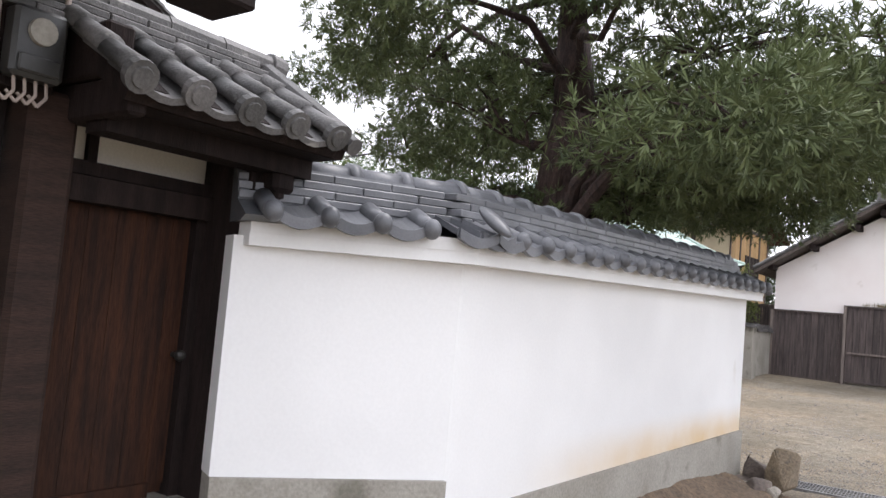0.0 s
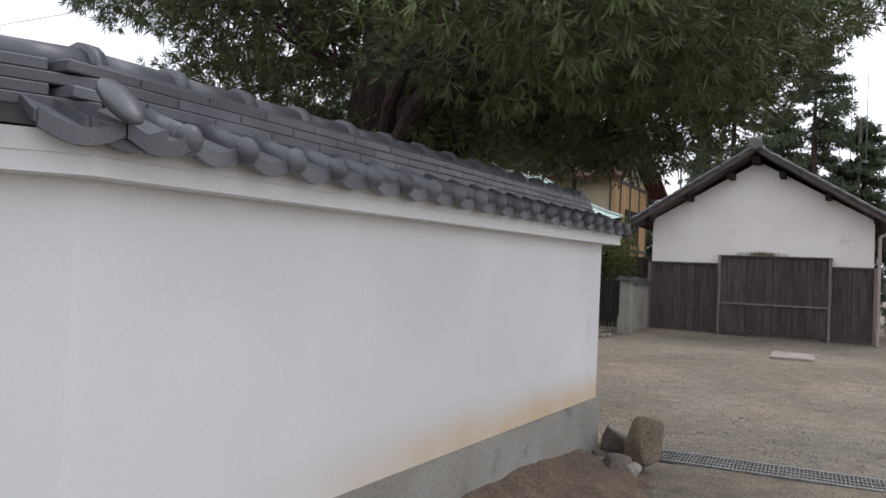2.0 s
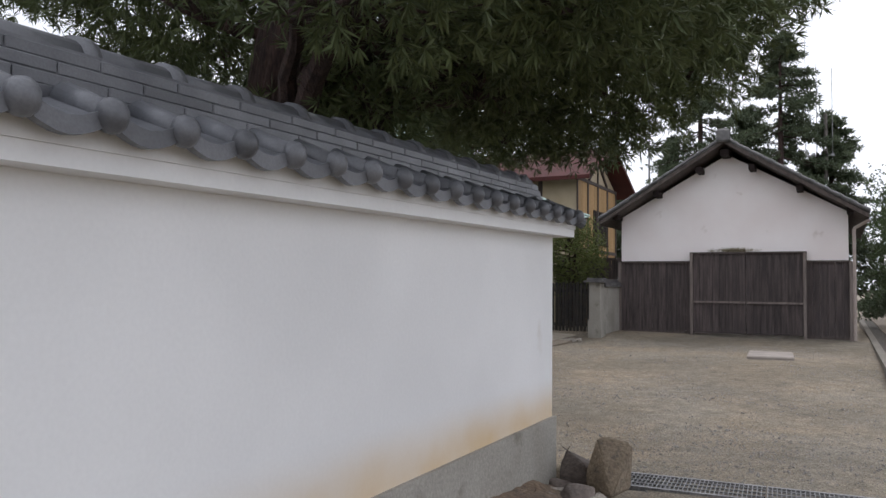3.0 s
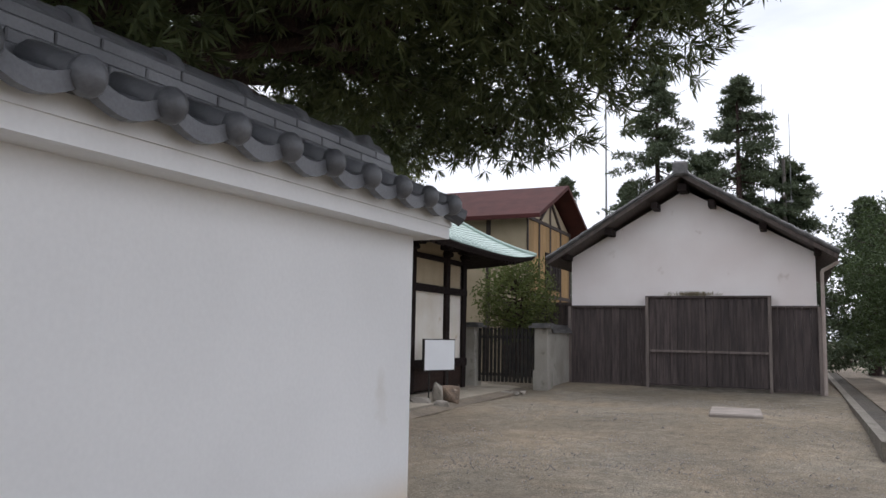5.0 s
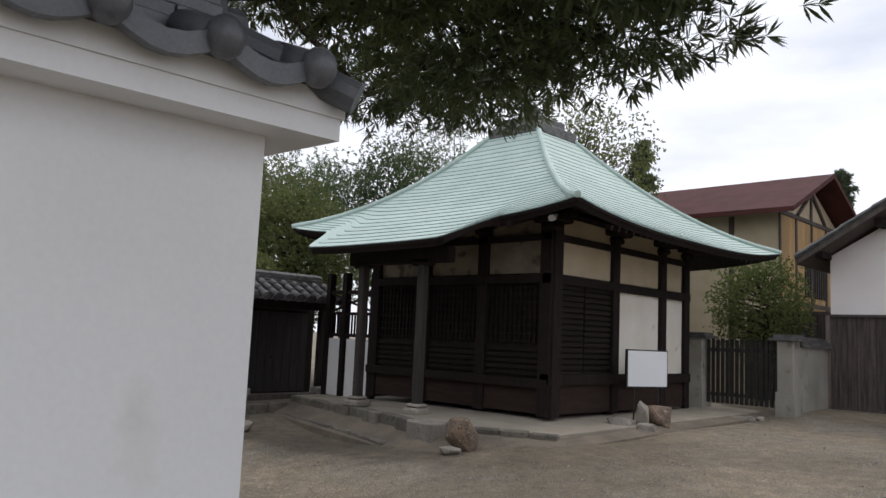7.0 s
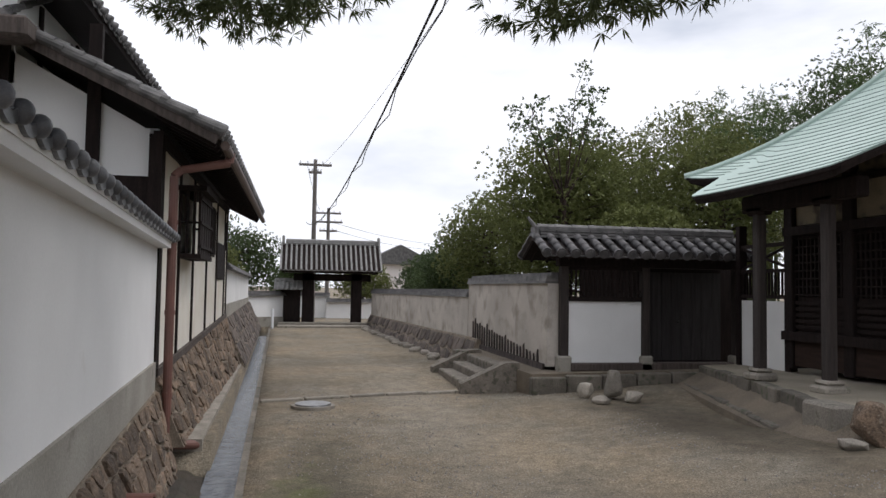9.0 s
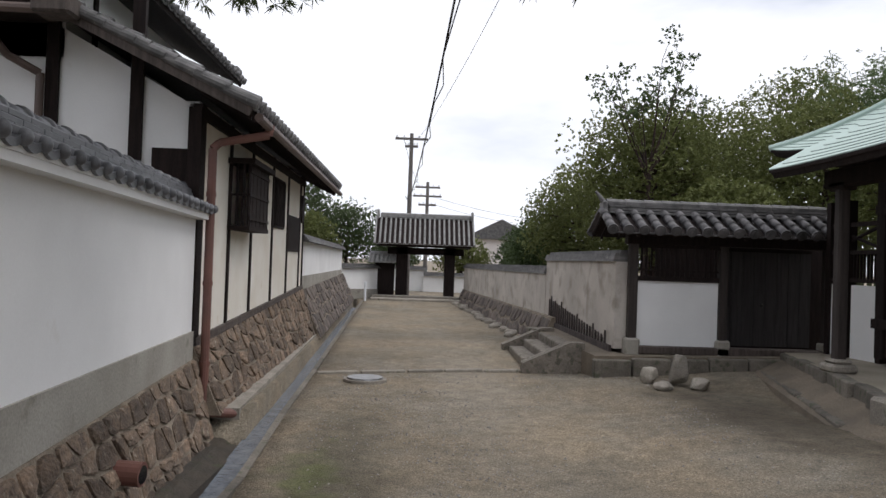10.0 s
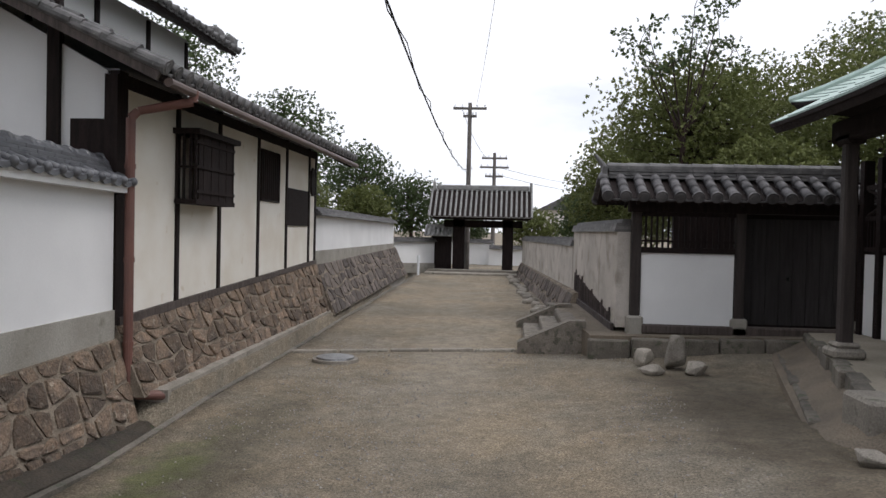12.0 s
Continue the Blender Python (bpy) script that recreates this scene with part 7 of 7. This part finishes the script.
for i, (x, y, h, r, m, n) in enumerate(((-35, 2.2, 7.8, 2.8, DARK_LEAF, 2600), (-29, -0.5, 9.8, 3.0, DARK_LEAF, 2600), (-39, 4.8, 5.9, 2.4, DARK_LEAF, 2200), (-42, 7.0, 4.6, 2.0, DARK_LEAF, 1800), (-29, 4.2, 3.9, 1.8, BROAD_LEAF, 1600), (-24, 4.6, 3.3, 1.6, BROAD_LEAF, 1500),
                                    (-34, 6.0, 3.6, 1.4, BROAD_LEAF, 1400), (-46, 9.5, 3.0, 1.8, DARK_LEAF, 1500), (-46, 13.5, 3.0, 1.9, BROAD_LEAF, 1500), (-44.5, 17.0, 3.4, 1.8, DARK_LEAF, 1500), (-28, 1.0, 6.2, 2.4, DARK_LEAF, 1800))):
    broad_tree("broadleaf_tree", "dark leafy tree on the bank beyond the lane", x, y, h, r, m, 240 + i, n // 2, 0.15, group=HILL)
broad_tree("garden_bush", "light green small tree behind the black gate", -7.1, 25.3, 3.3, 1.35, BUSH_LEAF, 260, 1500, 0.07)
for i, (x, y, h, r) in enumerate(((3.0, 28.0, 4.8, 1.9), (3.6, 24.0, 4.0, 1.6), (2.6, 33, 6.0, 2.2))):
    broad_tree("hedge_tree", "dark evergreen beside the storehouse ditch", x, y, h, r, DARK_LEAF, 270 + i, 1800, 0.10, group="evergreens by the ditch", low=0.1)


def sparse_tree(x, y, h):
    rng = np.random.default_rng(5)
    t = thing("sparse_tree", "thin half-bare tree with leaves at the tips", "tree", (x, y, 0.3))
    bm = bmesh.new()
    cs, ds = [], []
    path_rod(bm, [(x, y, 0.2), (x, y, h * 0.45), (x + 0.1, y, h * 0.6)], [0.09, 0.06, 0.05], 8)
    for i in range(11):
        a = i * 2.4
        f = rng.uniform(0.12, 1.0)
        k = Vector((x + 0.05, y, h * (0.52 + 0.08 * f)))
        reach = rng.uniform(0.45, 0.85)
        m1 = k + Vector((0.4 * reach * math.cos(a), 0.5 * reach * math.sin(a), 0.45 + 0.3 * f))
        e = k + Vector((0.95 * reach * math.cos(a), 1.3 * reach * math.sin(a), h * (0.22 + 0.15 * f) + rng.uniform(-0.25, 0.25)))
        path_rod(bm, [k, m1, e], [0.03, 0.018, 0.006], 6)
        for q in range(4):
            s = m1.lerp(e, rng.uniform(0.86, 1.0))
            o = s + Vector(rng.normal(size=3)) * 0.22
            rod(bm, s, o, 0.007, 0.003, 5)
            p, d = in_pad(rng, 12, o, (0.26, 0.30, 0.13), 0.1)
            cs.append(p)
            ds.append(d)
    part("trunk", bm, BARK, t, "bare thin branches")
    place("crown", quads_mesh("crown", DARK_LEAF, leaves(rng, np.concatenate(cs), np.concatenate(ds), 4, 0.085, 0.027, 0.9)), t)


sparse_tree(-17.6, 15.8, 6.75)


def bamboo(x, y, h, seed):
    rng = np.random.default_rng(seed)
    t = thing("bamboo_clump", "feathery light green bamboo behind the hall", "bamboo", (x, y, 0.4), group="bamboo behind the hall")
    bm = bmesh.new()
    cs, ds = [], []
    for i in range(9):
        a, b = rng.uniform(-1.2, 1.2, 2)
        hh = h * rng.uniform(0.8, 1.0)
        lean = rng.uniform(-1.0, 1.0, 2)
        pts = [(x + a + lean[0] * f * f, y + b + lean[1] * f * f, 0.3 + hh * f - 0.12 * hh * f ** 4) for f in np.linspace(0, 1, 7)]
        bm = bmesh.new()
        path_rod(bm, pts, [0.04, 0.038, 0.034, 0.03, 0.02, 0.012, 0.005], 6)
        part("cane", bm, BARK_GREEN, t)
        for j in range(160):
            f = rng.uniform(0.35, 1.0)
            k = min(5, int(f * 6))
            p = np.array(pts[k]) + (np.array(pts[k + 1]) - np.array(pts[k])) * (f * 6 - k)
            o = rng.normal(size=3) * np.array([0.45, 0.45, 0.16]) * (1.15 - f * 0.6)
            cs.append(p + o)
            ds.append(unit(o + np.array([0, 0, -0.15])))
    place("crown", quads_mesh("crown", BAMBOO_LEAF, leaves(rng, np.array(cs), np.array(ds), 6, 0.17, 0.014, 0.6)), t)


BARK_GREEN = mat("green_cane", (0.12, 0.15, 0.06), (0.09, 0.11, 0.05), 0.5, 4, 40, 0.1)
for i, (x, y, h) in enumerate(((-21, 23.2, 8.9), (-18.5, 22.0, 8.3), (-16.0, 23.5, 9.3), (-23.5, 24.5, 9.0))):
    bamboo(x, y, h, 300 + i)


def cedar(x, y, h, r, seed):
    rng = np.random.default_rng(seed)
    t = thing("cedar", "tall dark conifer with tiered uneven branches", "tree", (x, y, 0.5), group="conifers beyond the yard")
    bm = rod(bmesh.new(), (x, y, 0), (x, y, h), 0.28, 0.03, 9)
    cs, ds = [], []
    for i in range(110):
        f = (i + rng.uniform(0, 1)) / 110
        a = rng.uniform(0, 6.28)
        ln = r * (1.08 - f) ** 0.75 * rng.uniform(0.5, 1.05)
        z = h * (0.16 + 0.84 * f)
        e = np.array([x + ln * math.cos(a), y + ln * math.sin(a), z - 0.30 * ln + 0.25 * rng.normal()])
        rod(bm, (x, y, z - 0.1), tuple(e), 0.04, 0.01, 5)
        for k in (0.35, 0.65, 0.85, 1.05):
            c = np.array([x, y, z]) + (e - np.array([x, y, z])) * k
            p, d = in_pad(rng, 17, c, (0.30 + 0.10 * r * (1 - f), 0.30 + 0.10 * r * (1 - f), 0.13), 0.1)
            cs.append(p)
            ds.append(d)
    part("trunk", bm, BARK, t)
    place("crown", quads_mesh("crown", CEDAR_LEAF, leaves(rng, np.concatenate(cs), np.concatenate(ds), 5, 0.26, 0.034, 0.9, 0.3)), t)


for i, (x, y, h, r) in enumerate(((-6.6, 46, 16.6, 4.0), (-2.6, 45, 14.6, 3.8), (-4.6, 49, 12.0, 3.6), (-0.4, 47, 10.5, 3.2), (-22.5, 47, 13.5, 2.2), (-13.2, 52, 11.6, 1.9), (-9.0, 50, 10.5, 1.4), (-17.8, 55, 10.8, 1.2), (2.8, 44, 8.0, 2.4))):
    cedar(x, y, h, r, 320 + i)


# ---- poles, mast and wires ----
def pole(x, y, h, label, arms, base=0.0):
    p = thing("utility_pole", label, "pole", (x, y, base))
    part("shaft", rod(bmesh.new(), (x, y, base - 0.3), (x, y, h), 0.13, 0.085, 12), POLE_WOOD, p)
    for z, w in arms:
        arm = part("cross_arm", boxes((x - 0.06, x + 0.06, y - w, y + w, z - 0.05, z + 0.05)), POLE_WOOD, p)
        for s in (-0.9, -0.45, 0.45, 0.9):
            part("insulator", rod(bmesh.new(), (x, y + s * w, z + 0.05), (x, y + s * w, z + 0.17), 0.04, 0.03, 8), SIGN_WHITE, arm)
    return p


pole(-36, 10.35, 7.6, "tall grey utility pole behind the lane gate", ((7.35, 0.75), (7.0, 0.3)))
pole(-44, 11.3, 6.2, "short utility pole with crowded cross arms", ((5.9, 0.7), (5.4, 0.8), (4.9, 0.5)))
pole(-0.6, 46, 10.6, "utility pole beyond the storehouse", ((8.6, 1.2), (6.8, 1.0)))
mast = thing("radio_mast", "slim radio mast beyond the brown house", "mast", (-10.2, 50, 0.5))
part("shaft", rod(bmesh.new(), (-10.2, 50, 0), (-10.2, 50, 16.6), 0.09, 0.035, 8), STEEL, mast)
for dx, h in ((-0.9, 14.5), (-0.4, 13.2), (0.3, 12.9)):
    m2 = thing("aerial", "thin aerial rod beyond the storehouse", "aerial", (-0.6 + dx, 46, 8), group="aerials beyond the storehouse")
    part("rod", rod(bmesh.new(), (-0.6 + dx, 46.0, 8.4), (-0.6 + dx, 46, h), 0.022, 0.014, 6), STEEL, m2)
    part("clamp", boxes((-0.64 + min(dx, 0), -0.5 + max(dx, 0), 45.9, 46.0, 8.45, 8.55)), STEEL, m2)


def wire(a, b, sag, r, label, twist=0.0):
    w = thing("overhead_cable", label, "cable", a, group="overhead cables")
    pts = []
    n = 40
    for i in range(n + 1):
        f = i / n
        p = Vector(a).lerp(Vector(b), f) - Vector((0, 0, sag * 4 * f * (1 - f)))
        if twist:
            p += Vector((0, twist * math.sin(f * 90), twist * math.cos(f * 90)))
        pts.append(p)
    part("strand", path_rod(bmesh.new(), pts, [r] * (n + 1), 6), WIRE, w)


wire((-44, 10.05, 5.36), (6, 11.3, 6.06), 1.63, 0.014, "thick black bundled cable over the lane")
wire((-44, 10.07, 5.33), (6, 11.34, 6.03), 1.64, 0.008, "thin black cable wound along the thick one", 0.05)
wire((-36, 10.6, 7.3), (6, 13.6, 8.2), 0.9, 0.006, "thin high cable over the lane")
wire((-36, 10.0, 7.3), (-44, 10.9, 5.9), 0.3, 0.01, "short cable between the poles")
wire((-44, 11.5, 5.4), (-60, 22, 5.2), 0.3, 0.012, "cable running off behind the trees")
wire((-44, 11.5, 5.0), (-60, 22, 4.9), 0.4, 0.012, "cable running off behind the trees")


# ---- loose gravel ----
def gravel():
    rng = np.random.default_rng(3)
    n = 17000
    xs = np.concatenate([rng.uniform(-14, 1.5, n // 2), rng.uniform(-6, 1.2, n // 2)])
    ys = np.concatenate([rng.uniform(9.5, 14.2, n // 2), rng.uniform(8.9, 22, n // 2)])
    base = np.array([(1, 0, 0), (-1, 0, 0), (0, 1, 0), (0, -1, 0), (0, 0, 1), (0, 0, -1)], float)
    tri = [(0, 2, 4), (2, 1, 4), (1, 3, 4), (3, 0, 4), (2, 0, 5), (1, 2, 5), (3, 1, 5), (0, 3, 5)]
    verts, faces = [], []
    for i in range(n):
        x, y = xs[i], ys[i]
        if noise.noise(Vector((x * 0.5, y * 0.5, 5))) < -0.05 and rng.uniform() < 0.8:
            continue
        if y > 15 and x < -5:
            continue
        s = rng.uniform(0.004, 0.014) * (1.8 if rng.uniform() < 0.03 else 1)
        v = base * s * rng.uniform(0.6, 1.3, (6, 3)) + np.array([x, y, ground_at(x, y) + s * 0.2 + 0.012 * noise.noise(Vector((x * 1.7, y * 1.7, 0)))])
        k = len(verts)
        verts += v.tolist()
        faces += [(a + k, b + k, c + k) for a, b, c in tri]
    me = bpy.data.meshes.new("gravel")
    me.from_pydata(verts, [], faces)
    me.materials.append(PEBBLE)
    tagged(place("gravel", me, None), "scattered small grey pebbles over the sandy yard", "gravel", kind="stuff")


PEBBLE = mat("pebble", (0.34, 0.31, 0.27), (0.20, 0.19, 0.18), 0.9, 25, 120, 0.2, grain=0.25)
gravel()
